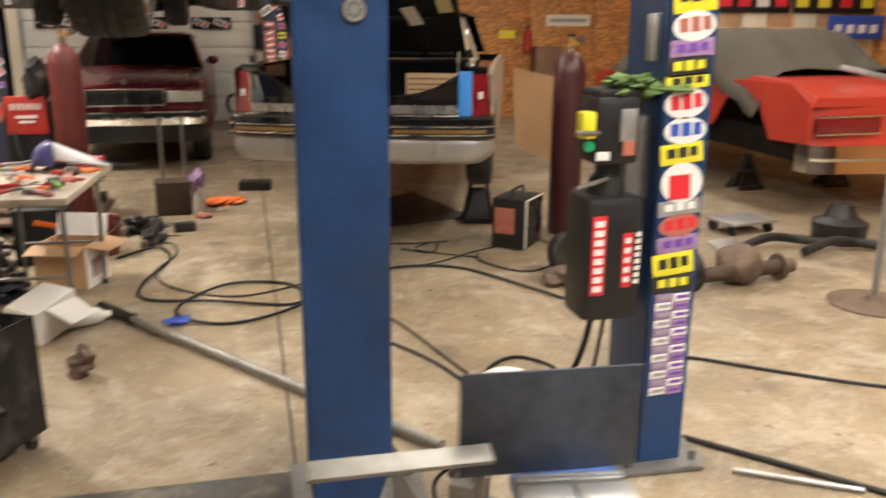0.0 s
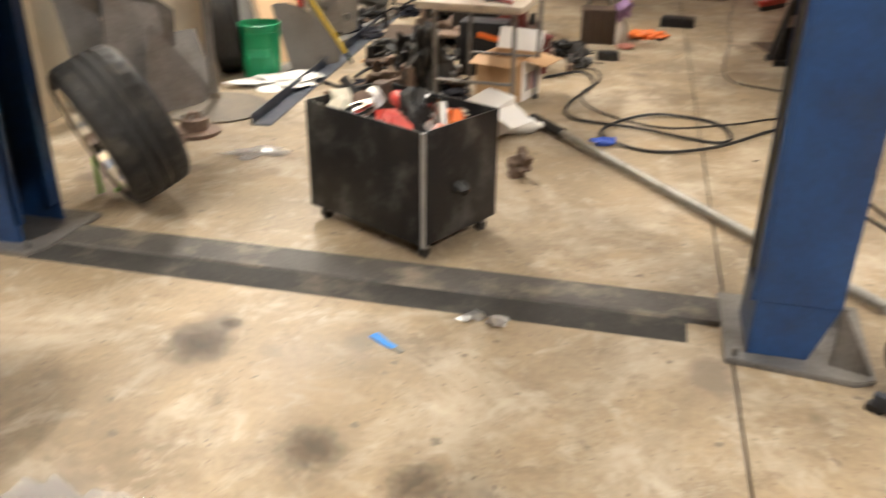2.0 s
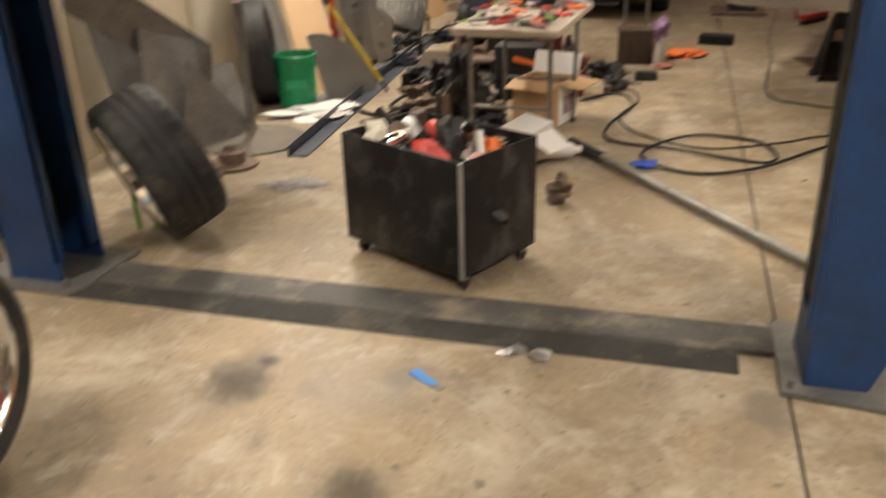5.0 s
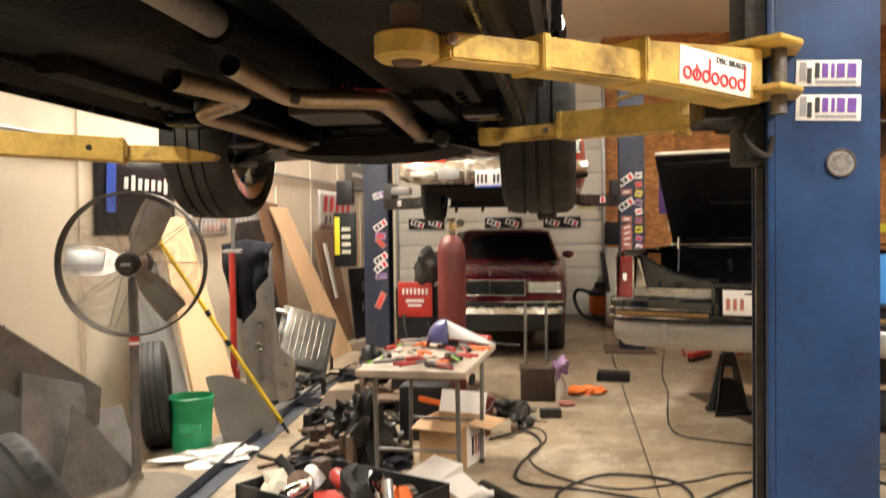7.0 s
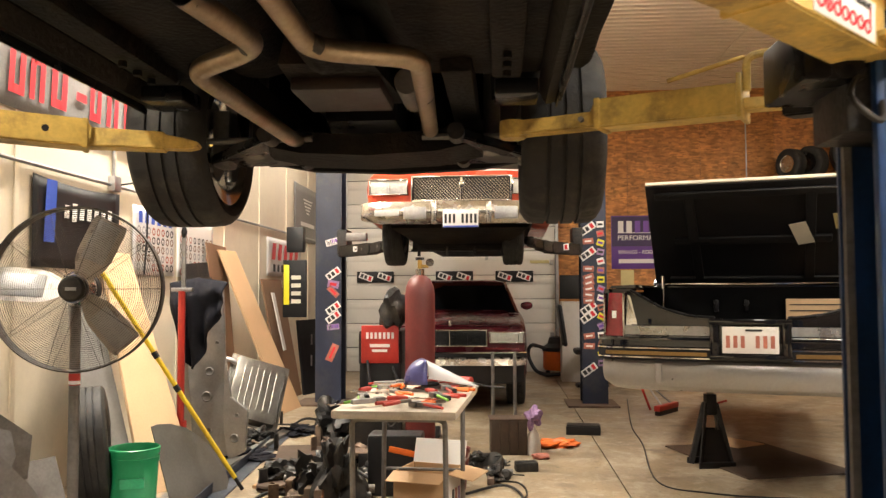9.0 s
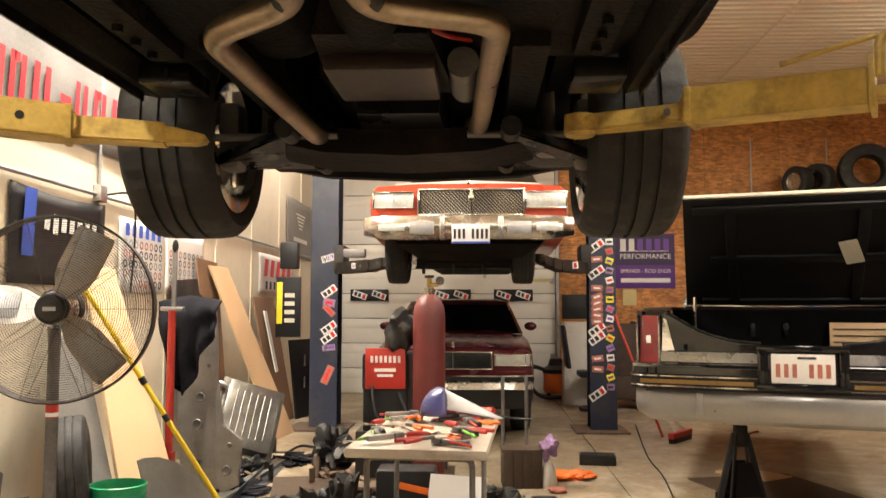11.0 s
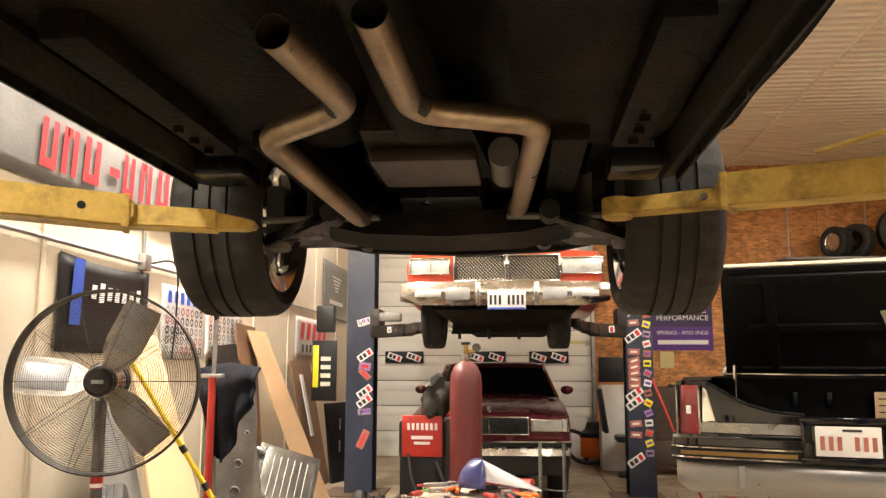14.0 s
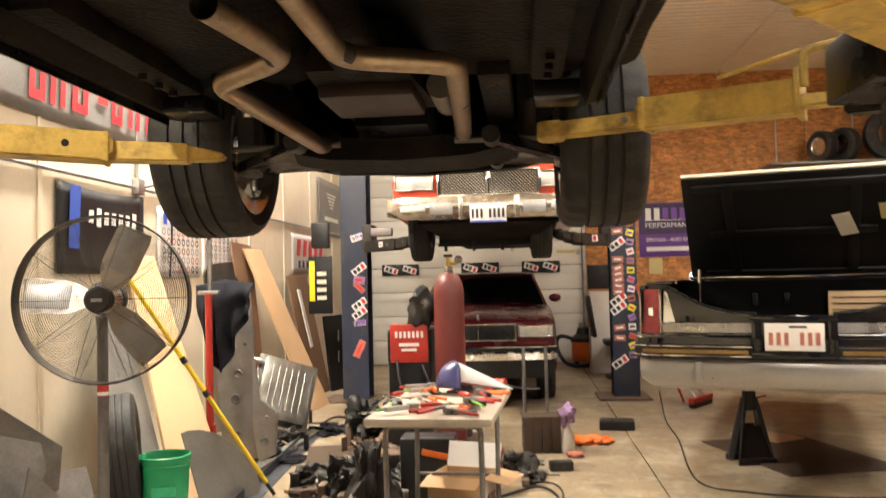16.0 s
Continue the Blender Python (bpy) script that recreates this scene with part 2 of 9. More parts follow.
CARD = mat("cardboard", (0.46, 0.29, 0.15), 0.75, var=0.1, scale=4, fine=90, bump=0.06)
PINEBOARD = mat("tan_fibreboard", (0.62, 0.42, 0.24), 0.7, var=0.08, scale=3, fine=90, bump=0.05)
BROWNBOARD = mat("brown_fibreboard", (0.20, 0.11, 0.06), 0.6, var=0.2, scale=5, bump=0.08)
WHITECARD = mat("white_card", (0.72, 0.70, 0.67), 0.55, var=0.04, scale=4, bump=0.02)
WHITE = mat("white_plastic", (0.70, 0.68, 0.64), 0.4, var=0.06, scale=7, bump=0.03, dirt=(0.4, 0.36, 0.3), dirt_amount=0.4)
TABLETOP = mat("grubby_table_plastic", (0.48, 0.42, 0.34), 0.5, var=0.1, scale=9, bump=0.05, dirt=(0.25, 0.2, 0.15), dirt_amount=0.7)
GREEN = mat("green_plastic", (0.01, 0.26, 0.10), 0.4, var=0.12, scale=5, bump=0.03)
LIME = mat("lime_plastic", (0.2, 0.5, 0.05), 0.4, var=0.12, scale=5, bump=0.03)
YELLOWP = mat("yellow_plastic", (0.75, 0.52, 0.02), 0.4, var=0.1, scale=5, bump=0.03)
YELLOWSIGN = mat("yellow_sticker", (0.75, 0.68, 0.03), 0.4, var=0.06, scale=5, bump=0.0)
ORANGE = mat("orange_plastic", (0.75, 0.16, 0.02), 0.45, var=0.12, scale=7, bump=0.05)
CLOTH = mat("dark_cloth", (0.013, 0.013, 0.017), 0.95, spec=0.1, var=0.3, scale=12, fine=200, bump=0.4)
COVER = mat("brown_car_cover", (0.07, 0.06, 0.045), 0.95, var=0.2, scale=6, fine=200, bump=0.3)
PURPLE = mat("purple_banner", (0.10, 0.03, 0.22), 0.5, var=0.1, scale=5, bump=0.03)
PURPLEINK = mat("purple_ink", (0.16, 0.06, 0.36), 0.5, var=0.05, scale=5, bump=0.0)
LILAC = mat("lilac_rag", (0.32, 0.2, 0.36), 0.9, var=0.3, scale=30, bump=0.4)
BLACKVINYL = mat("black_vinyl", (0.011, 0.011, 0.012), 0.45, spec=0.3, var=0.2, scale=6, bump=0.06)
GREYVINYL = mat("grey_banner", (0.20, 0.19, 0.18), 0.45, var=0.3, scale=3, bump=0.1)
REDINK = mat("red_ink", (0.62, 0.02, 0.03), 0.45, var=0.05, scale=5, bump=0.0)
BLACKINK = mat("black_ink", (0.02, 0.02, 0.02), 0.5, var=0.05, scale=5, bump=0.0)
GREYINK = mat("grey_ink", (0.3, 0.3, 0.3), 0.5, var=0.05, scale=5, bump=0.0)
BLUEINK = mat("blue_ink", (0.03, 0.08, 0.42), 0.5, var=0.05, scale=5, bump=0.0)
WHITEINK = mat("white_ink", (0.78, 0.76, 0.73), 0.45, var=0.04, scale=5, bump=0.0)
PINKINK = mat("salmon_sticker", (0.40, 0.13, 0.09), 0.5, var=0.2, scale=20, bump=0.0)
PAPER = mat("paper", (0.72, 0.68, 0.56), 0.7, var=0.05, scale=6, bump=0.02)
YELLOWPAPER = mat("yellowed_paper", (0.6, 0.52, 0.24), 0.7, var=0.08, scale=6, bump=0.02)
TAPE = mat("blue_masking_tape", (0.04, 0.22, 0.62), 0.6, var=0.1, scale=9, bump=0.05)
OLDWOOD = mat("stained_wood", (0.055, 0.033, 0.02), 0.7, var=0.4, scale=9, bump=0.3, dirt=(0.03, 0.02, 0.015), dirt_amount=0.6)
VISEBLUE = mat("vise_blue_enamel", (0.07, 0.14, 0.38), 0.4, var=0.3, scale=22, bump=0.1, dirt=(0.42, 0.42, 0.43), dirt_amount=0.95)
DRUM = mat("worn_yellow_over_grey", (0.058, 0.051, 0.044), 0.6, 0.2, var=0.2, scale=5, bump=0.12, dirt=(0.42, 0.34, 0.03), dirt_amount=0.85)
BAG = glass("clear_polythene", (0.40, 0.41, 0.43), 0.05, 0.34)
TUBEGLOW = glow("lit_tube", (1.0, 0.84, 0.62), 6.0)
SCREEN = glow("lit_screen", (0.25, 0.3, 1.0), 1.5)


# ---- mesh helpers ----
def bm_new():
    return bmesh.new()


def add_box(b, c, s, bevel=0.0, m=None, taper=None):
    vs = bmesh.ops.create_cube(b, size=1.0)["verts"]
    for v in vs:
        k = (taper if taper and v.co.z > 0 else (1, 1))
        v.co = Vector((v.co.x * s[0] * k[0], v.co.y * s[1] * k[1], v.co.z * s[2]))
    if bevel:
        es = list({e for v in vs for e in v.link_edges})
        r = bmesh.ops.bevel(b, geom=es, offset=bevel, segments=2, affect="EDGES", profile=0.6)
        vs = list({v for f in r["faces"] for v in f.verts} | {v for v in vs if v.is_valid})
    t = Matrix.Translation(c) @ (m if m else Matrix())
    for v in vs:
        v.co = t @ v.co
    return b


def box(c, s, bevel=0.0, m=None, taper=None):
    return add_box(bm_new(), c, s, bevel, m, taper)


def ring(b, c, ax, r, n, ref=None):
    ax = Vector(ax).normalized()
    u = ax.orthogonal().normalized() if ref is None else (ref - ref.dot(ax) * ax).normalized()
    w = ax.cross(u)
    return [b.verts.new(Vector(c) + r * (math.cos(2 * math.pi * i / n) * u + math.sin(2 * math.pi * i / n) * w)) for i in range(n)], u


def skin(b, rings, caps=True, close=False):
    n = len(rings[0])
    pairs = list(zip(rings, rings[1:])) + ([(rings[-1], rings[0])] if close else [])
    for p, q in pairs:
        for i in range(n):
            b.faces.new((p[i], p[(i + 1) % n], q[(i + 1) % n], q[i]))
    if caps and not close:
        b.faces.new(list(reversed(rings[0])))
        b.faces.new(rings[-1])
    return b


def add_cyl(b, p0, p1, r0, r1=None, n=16, caps=True):
    p0, p1 = Vector(p0), Vector(p1)
    a, u = ring(b, p0, p1 - p0, r0, n)
    c, _ = ring(b, p1, p1 - p0, r0 if r1 is None else r1, n, u)
    return skin(b, [a, c], caps)


def cyl(p0, p1, r0, r1=None, n=16, caps=True):
    return add_cyl(bm_new(), p0, p1, r0, r1, n, caps)


def smooth_path(pts, k=6):
    pts = [Vector(p) for p in pts]
    out = []
    for i in range(len(pts) - 1):
        p0, p1, p2, p3 = pts[max(i - 1, 0)], pts[i], pts[i + 1], pts[min(i + 2, len(pts) - 1)]
        for j in range(k):
            t = j / k
            out.append(0.5 * ((2 * p1) + (p2 - p0) * t + (2 * p0 - 5 * p1 + 4 * p2 - p3) * t * t + (3 * p1 - p0 - 3 * p2 + p3) * t ** 3))
    return out + [pts[-1]]


def bend_path(pts, rad, k=6):
    """Straight runs with round bends."""
    pts = [Vector(p) for p in pts]
    out = [pts[0]]
    for a, b, c in zip(pts, pts[1:], pts[2:]):
        d = min(rad, (a - b).length * 0.45, (c - b).length * 0.45)
        s, e = b + (a - b).normalized() * d, b + (c - b).normalized() * d
        for j in range(k + 1):
            t = j / k
            out.append(s * (1 - t) ** 2 + b * 2 * t * (1 - t) + e * t * t)
    return out + [pts[-1]]


def add_tube(b, pts, r, n=8, caps=True, close=False):
    pts = [Vector(p) for p in pts]
    rings, u = [], None
    for i, p in enumerate(pts):
        if close:
            d = pts[(i + 1) % len(pts)] - pts[i - 1]
        else:
            d = pts[min(i + 1, len(pts) - 1)] - pts[max(i - 1, 0)]
        rr = r[i] if isinstance(r, (list, tuple)) else r
        q, u = ring(b, p, d, rr, n, u)
        rings.append(q)
    return skin(b, rings, caps, close)


def tube(pts, r, n=8, caps=True, close=False):
    return add_tube(bm_new(), pts, r, n, caps, close)


def add_lathe(b, prof, m=None, n=32, close=False):
    """prof: (radius, height) pairs round the local z axis."""
    m = m or Matrix()
    rings = []
    for r, h in prof:
        rings.append([b.verts.new(m @ Vector((max(r, 1e-4) * math.cos(2 * math.pi * i / n), max(r, 1e-4) * math.sin(2 * math.pi * i / n), h))) for i in range(n)])
    return skin(b, rings, not close, close)


def lathe(prof, m=None, n=32, close=False):
    return add_lathe(bm_new(), prof, m, n, close)


def add_prism(b, pts, vec):
    """A flat outline of 3D points, pushed along vec."""
    vec = Vector(vec)
    a = [b.verts.new(Vector(p)) for p in pts]
    c = [b.verts.new(Vector(p) + vec) for p in pts]
    return skin(b, [a, c])


def prism(pts, vec, bevel=0.0):
    b = add_prism(bm_new(), pts, vec)
    bmesh.ops.recalc_face_normals(b, faces=b.faces)
    if bevel:
        bmesh.ops.bevel(b, geom=list(b.edges), offset=bevel, segments=2, affect="EDGES")
    return b


def loft(sections, caps=True):
    b = bm_new()
    return skin(b, [[b.verts.new(Vector(p)) for p in s] for s in sections], caps)


def obj(name, b, material, sharp=35):
    bmesh.ops.recalc_face_normals(b, faces=b.faces)
    me = bpy.data.meshes.new(name)
    b.to_mesh(me)
    b.free()
    me.shade_smooth()
    me.set_sharp_from_angle(angle=radians(sharp))
    me.materials.append(material)
    return new(name, me)


def part(name, b, material, parent, label="", sharp=35):
    ob = obj(name, b, material, sharp)
    ob.parent = parent
    if label:
        ob["label"] = label
    return ob


def thing(name, label, category, loc=(0, 0, 0), yaw=0.0, group="", kind=""):
    ob = new(name)
    ob.empty_display_size = 0.05
    ob.matrix_basis = pose(*loc, 0, 0, yaw)
    return tagged(ob, label, category, group, kind)


def single(name, b, material, label, category, loc=None, yaw=0.0, group="", kind="", sharp=35):
    ob = obj(name, b, material, sharp)
    if loc is not None:
        ob.matrix_basis = pose(*loc, 0, 0, yaw)
    return tagged(ob, label, category, group, kind)


def letters(words, size, depth=0.001):
    """A mesh of words in the built-in font, in the xz plane, facing -y, centred."""
    cu = bpy.data.curves.new("words", "FONT")
    cu.body, cu.size, cu.extrude = words, size, depth
    cu.align_x, cu.align_y = "CENTER", "CENTER"
    ob = bpy.data.objects.new("words", cu)
    me = bpy.data.meshes.new_from_object(ob)
    b = bm_new()
    b.from_mesh(me)
    bpy.data.objects.remove(ob)
    bpy.data.curves.remove(cu)
    bpy.data.meshes.remove(me)
    b.transform(pose(0, 0, 0, 90, 0, 0))
    return b


def moved(b, m):
    b.transform(m)
    return b


def rand_poly(cx, cy, r, n, z, rng, flat=1.0):
    return [(cx + r * (0.75 + 0.45 * rng.random()) * math.cos(2 * math.pi * i / n), cy + flat * r * (0.75 + 0.45 * rng.random()) * math.sin(2 * math.pi * i / n), z) for i in range(n)]


def lump(c, s, rng, seg=2, rough=0.25):
    b = bm_new()
    bmesh.ops.create_icosphere(b, subdivisions=seg, radius=1.0)
    off = Vector((rng.random() * 9, rng.random() * 9, rng.random() * 9))
    for v in b.verts:
        k = 1 + rough * (1.5 * noise.noise(v.co * 1.6 + off) + 0.6 * noise.noise(v.co * 4.1 + off) + (0.3 * noise.noise(v.co * 9.0 + off) if seg > 3 else 0.0))
        v.co = Vector((v.co.x * s[0] * k, v.co.y * s[1] * k, v.co.z * s[2] * k)) + Vector(c)
    return b


RNG = random.Random(7)


# ---- structure ----
XW, XE, YS, YN, ZC = -4.05, 9.0, -3.2, 14.72, 4.8
floor = single("floor", box((2.4, 5.7, -0.16), (13.6, 18.6, 0.28)), GREASE, "grey base under a stained concrete slab", "floor", kind="structure")
JOINT = -0.174
for x0, x1 in ((XW - 0.1, JOINT - 0.005), (JOINT + 0.005, XE + 0.1)):
    part("slab", box(((x0 + x1) / 2, 5.7, -0.009), (x1 - x0, 18.4, 0.018)), CONCRETE, floor)
wall_w = single("wall_west", box((XW - 0.1, 5.7, ZC / 2), (0.2, 18.4, ZC)), WALL, "cream painted wall with pinned banners and boards", "wall", kind="structure")
for i in range(13):
    part("batten", box((XW + 0.006, -2.4 + 1.32 * i, ZC / 2), (0.012, 0.05, ZC - 0.02), 0.003), WALL, wall_w)
part("conduit", tube([(XW + 0.02, -3, 2.15), (XW + 0.02, 6.75, 2.19), (XW + 0.02, 14.6, 2.2)], 0.014), GALV, wall_w)
part("conduit", tube([(XW + 0.02, 6.8, 2.2), (XW + 0.02, 6.8, 4.7)], 0.014), GALV, wall_w)
part("junction_box", box((XW + 0.03, 6.8, 2.2), (0.06, 0.11, 0.12), 0.008), GALV, wall_w)
part("hanging_cord", tube(smooth_path([(XW + 0.06, 6.85, 2.2), (XW + 0.14, 7.1, 2.22), (XW + 0.1, 7.25, 1.9), (XW + 0.1, 7.2, 1.5)]), 0.008), BLACK, wall_w)
single("wall_east", box((XE + 0.1, 5.7, ZC / 2), (0.2, 18.4, ZC)), OSB, "strand board wall", "wall", kind="structure")
# Unseen wall added behind the camera, dark so chrome and panels reflect less.
single("wall_south", box((2.4, YS - 0.1, ZC / 2), (13.4, 0.2, ZC)), OLDWOOD, "unseen closing wall, darkened to dim reflections", "wall", kind="structure")
DX0, DX1, DZ = -3.70, -0.09, 4.1
wall_n = single("wall_north", box(((DX1 + XE) / 2 + 0.02, YN + 0.12, ZC / 2), (XE - DX1 - 0.04, 0.2, ZC)), GREASE, "orange strand board wall beside a garage door", "wall", kind="structure")
part("jamb", box(((XW + DX0) / 2, YN + 0.1, ZC / 2), (DX0 - XW, 0.2, ZC)), WALL, wall_n)
part("header", box(((DX0 + DX1) / 2, YN + 0.1, (DZ + ZC) / 2), (DX1 - DX0, 0.2, ZC - DZ)), WALL, wall_n)
for i in range(8):
    for j in range(2):
        x0, z0 = DX1 + 0.02 + 1.22 * i, 2.44 * j
        w, h = min(1.214, XE - x0 - 0.01), min(2.434, ZC - z0 - 0.01)
        if w > 0.05:
            part("sheet", box((x0 + w / 2, YN + 0.008, z0 + h / 2), (w, 0.018, h), 0.002), OSB, wall_n)
door = thing("door_1", "white sectional garage door with horizontal panels", "garage door", kind="structure")
N_P = 10
for i in range(N_P):
    h = DZ / N_P
    b = box(((DX0 + DX1) / 2, YN + 0.03, h * (i + 0.5)), (DX1 - DX0, 0.04, h - 0.012), 0.004)
    add_box(b, ((DX0 + DX1) / 2, YN + 0.008, h * (i + 0.72)), (DX1 - DX0 - 0.02, 0.008, 0.1), 0.003)
    part("panel", b, DOORW, door)
part("backing", box(((DX0 + DX1) / 2, YN + 0.08, DZ / 2), (DX1 - DX0, 0.02, DZ)), GREYPAINT, door)
for x in (DX0 + 0.02, DX1 + 0.03):
    part("track", box((x, YN - 0.05, DZ / 2), (0.05, 0.06, DZ), 0.004), GALV, door)
for z in (0.62, 1.85):
    part("hinge", box((DX1 - 0.06, YN + 0.0, z), (0.06, 0.03, 0.09), 0.004), GALV, door)
part("lock_plate", box((-1.25, YN, 1.95), (0.05, 0.02, 0.1), 0.006), GALV, door)
part("label", box((-0.35, YN + 0.0, 1.86), (0.32, 0.006, 0.05)), YELLOWPAPER, door)
# ribbed ceiling, ribs across the shop
b = bm_new()
RIB, y, prof = 0.152, YS - 0.1, []
while y < YN + 0.2:
    prof += [(y, ZC), (y + RIB * 0.30, ZC), (y + RIB * 0.40, ZC - 0.03), (y + RIB * 0.90, ZC - 0.03)]
    y += RIB
rows = [[b.verts.new((x, p[0], p[1])) for p in prof] for x in (XW - 0.2, XE + 0.2)]
for i in range(len(prof) - 1):
    b.faces.new((rows[0][i], rows[0][i + 1], rows[1][i + 1], rows[1][i]))
add_box(b, (2.4, 5.7, ZC + 0.1), (13.6, 18.4, 0.1))
single("ceiling", b, CEIL, "ribbed white metal ceiling", "ceiling", kind="structure")
for x in (2.2, 6.0):
    single("seam_batten", box((x, 5.7, ZC - 0.06), (0.03, 18, 0.012)), CEIL, "thin metal ceiling seam cover", "trim", kind="structure")

for fx, fy, fp in FIXTURES:
    f = thing("ceiling_light", "white fluorescent strip light under the ceiling", "ceiling light", (fx, fy, ZC - 0.4), group="ceiling lights")
    for dy in (-0.9, 0.9):
        part("hanger", cyl((0, dy, 0.05), (0, dy, 0.4), 0.004, n=6), GALV, f)
    part("housing", box((0, 0, 0.03), (0.16, 2.4, 0.06), 0.01), WHITE, f)
    for dx in (-0.045, 0.045):
        part("tube", cyl((dx, -1.17, -0.025), (dx, 1.17, -0.025), 0.016, n=10), TUBEGLOW, f)
    la = bpy.data.lights.new("strip", "AREA")
    la.shape, la.size, la.size_y = "RECTANGLE", 0.16, 2.3
    la.energy, la.color = LAMP_POWER * fp, LAMP_COLOUR
    lo = new("strip_lamp", la)
    lo.matrix_basis = pose(fx, fy, ZC - 0.455)
    lu = bpy.data.lights.new("strip_up", "AREA")
    lu.shape, lu.size, lu.size_y = "RECTANGLE", 0.16, 2.3
    lu.energy, lu.color = LAMP_POWER * fp * 0.55, LAMP_COLOUR
    new("strip_lamp_up", lu).matrix_basis = pose(fx, fy, ZC - 0.335, 180, 0, 0)

# dark steel cover between the near lift posts
ramp = thing("floor_cover", "worn dark steel cover plate between the lift posts", "floor plate")
part("top_plate", prism([(-3.0, 2.66, 0.0), (-3.0, 2.67, 0.016), (-3.0, 2.85, 0.016), (-3.0, 2.87, 0.0)], (2.86, 0, 0)), DARKRAMP, ramp)
part("front_lip", prism([(-2.98, 2.52, 0.0), (-2.98, 2.53, 0.006), (-2.98, 2.655, 0.012), (-2.98, 2.655, 0.0)], (2.66, 0, 0)), mat("dusty_rubber_strip", (0.035, 0.033, 0.03), 0.75, var=0.35, scale=8, bump=0.25, dirt=(0.13, 0.11, 0.085), dirt_amount=0.7, spec=0.3), ramp, "dusty black rubber edge strip")


# ---- stickers and signs ----
def sticker(parent, c, w, h, m, tilt=0.0, base=WHITEINK, bars=(), th=0.002, oval=False):
    """A flat sticker facing -y; bars: (x, z, w, h, material) as parts of its size."""
    t = Matrix.Translation(c) @ pose(0, 0, 0, 0, tilt, 0)
    if oval:
        s = part("sticker", moved(cyl((0, 0, -th / 2), (0, 0, th / 2), 0.5, n=28), Matrix.Diagonal((w, 1.0, h, 1.0)) @ pose(0, 0, 0, 90, 0, 0)), base, parent)
    else:
        s = part("sticker", box((0, 0, 0), (w, th, h), 0.0006, None), base, parent)
    s.data.transform(t)
    for bx, bz, bw, bh, bmat in bars:
        k = part("print", box((bx * w, -th * 0.5 - 0.0008, bz * h), (bw * w, 0.0016, bh * h)), bmat, s)
        k.data.transform(t)
    return s


LOGO = [(-0.3, 0, 0.2, 0.62, BLACKINK), (-0.02, 0, 0.2, 0.62, BLACKINK), (0.3, 0, 0.2, 0.75, REDINK)]
VIK = [(-0.39, 0.05, 0.1, 0.75, GREYINK), (-0.29, -0.1, 0.07, 0.6, BLACKINK), (-0.17, 0.1, 0.07, 0.6, BLACKINK), (-0.05, 0.1, 0.09, 0.55, PURPLEINK), (0.07, 0.1, 0.05, 0.55, PURPLEINK), (0.19, 0.1, 0.12, 0.55, PURPLEINK), (0.36, 0.1, 0.13, 0.55, PURPLEINK), (0.12, -0.34, 0.62, 0.13, GREYINK)]


# ---- lifts ----
def channel(x0, x1, y0, y1, z0, z1, opening):
    t = 0.012
    if opening < 0:
        pts = [(x0, y0), (x1, y0), (x1, y1), (x0, y1), (x0, y1 - t), (x1 - t, y1 - t), (x1 - t, y0 + t), (x0, y0 + t)]
    else:
        pts = [(x1, y0), (x0, y0), (x0, y1), (x1, y1), (x1, y1 - t), (x0 + t, y1 - t), (x0 + t, y0 + t), (x1, y0 + t)]
    b = prism([(p[0], p[1], z0) for p in pts], (0, 0, z1 - z0))
    return b


def arm(parent, pts, mats, w=0.11, h=0.10):
    """A telescoping arm through three points, with a round pad at the end."""
    a, m, c = [Vector(p) for p in pts]
    for k, (p, q, ww, hh) in enumerate(((a, m, w, h), (m - (c - m).normalized() * 0.12, m.lerp(c, 0.5), w * 0.86, h * 0.84), (m.lerp(c, 0.4), m.lerp(c, 0.95), w * 0.72, h * 0.68))):
        d = q - p
        yaw = math.degrees(math.atan2(d.y, d.x))
        pitch = -math.degrees(math.asin(d.z / d.length))
        mm = Matrix.Translation((p + q) / 2) @ pose(0, 0, 0, 0, pitch, yaw)
        b = bm_new()
        vs = [(-d.length / 2, -hh / 2), (d.length / 2 - 0.04, -hh / 2), (d.length / 2, -hh * 0.28), (d.length / 2, hh * 0.28), (d.length / 2 - 0.05, hh / 2), (-d.length / 2, hh / 2)]
        add_prism(b, [(x, -ww / 2, z) for x, z in vs], (0, ww, 0))
        bmesh.ops.recalc_face_normals(b, faces=b.faces)
        bmesh.ops.bevel(b, geom=list(b.edges), offset=0.006, segments=2, affect="EDGES")
        b.transform(mm)
        s = part("arm_section", b, mats[0], parent)
        nrm = mm.to_3x3() @ Vector((0, -1, 0))
        p2 = mm @ Vector((d.length * 0.28, -ww / 2, 0))
        part("pin", cyl(p2, p2 + nrm * 0.006, 0.014, n=12), STEEL, s)
    part("pad", lathe([(0.0, -0.04), (0.03, -0.04), (0.034, -0.03), (0.05, -0.028), (0.056, -0.015), (0.056, 0.025), (0.045, 0.03), (0.045, 0.05), (0, 0.05)], Matrix.Translation(c), 24), mats[1], parent)


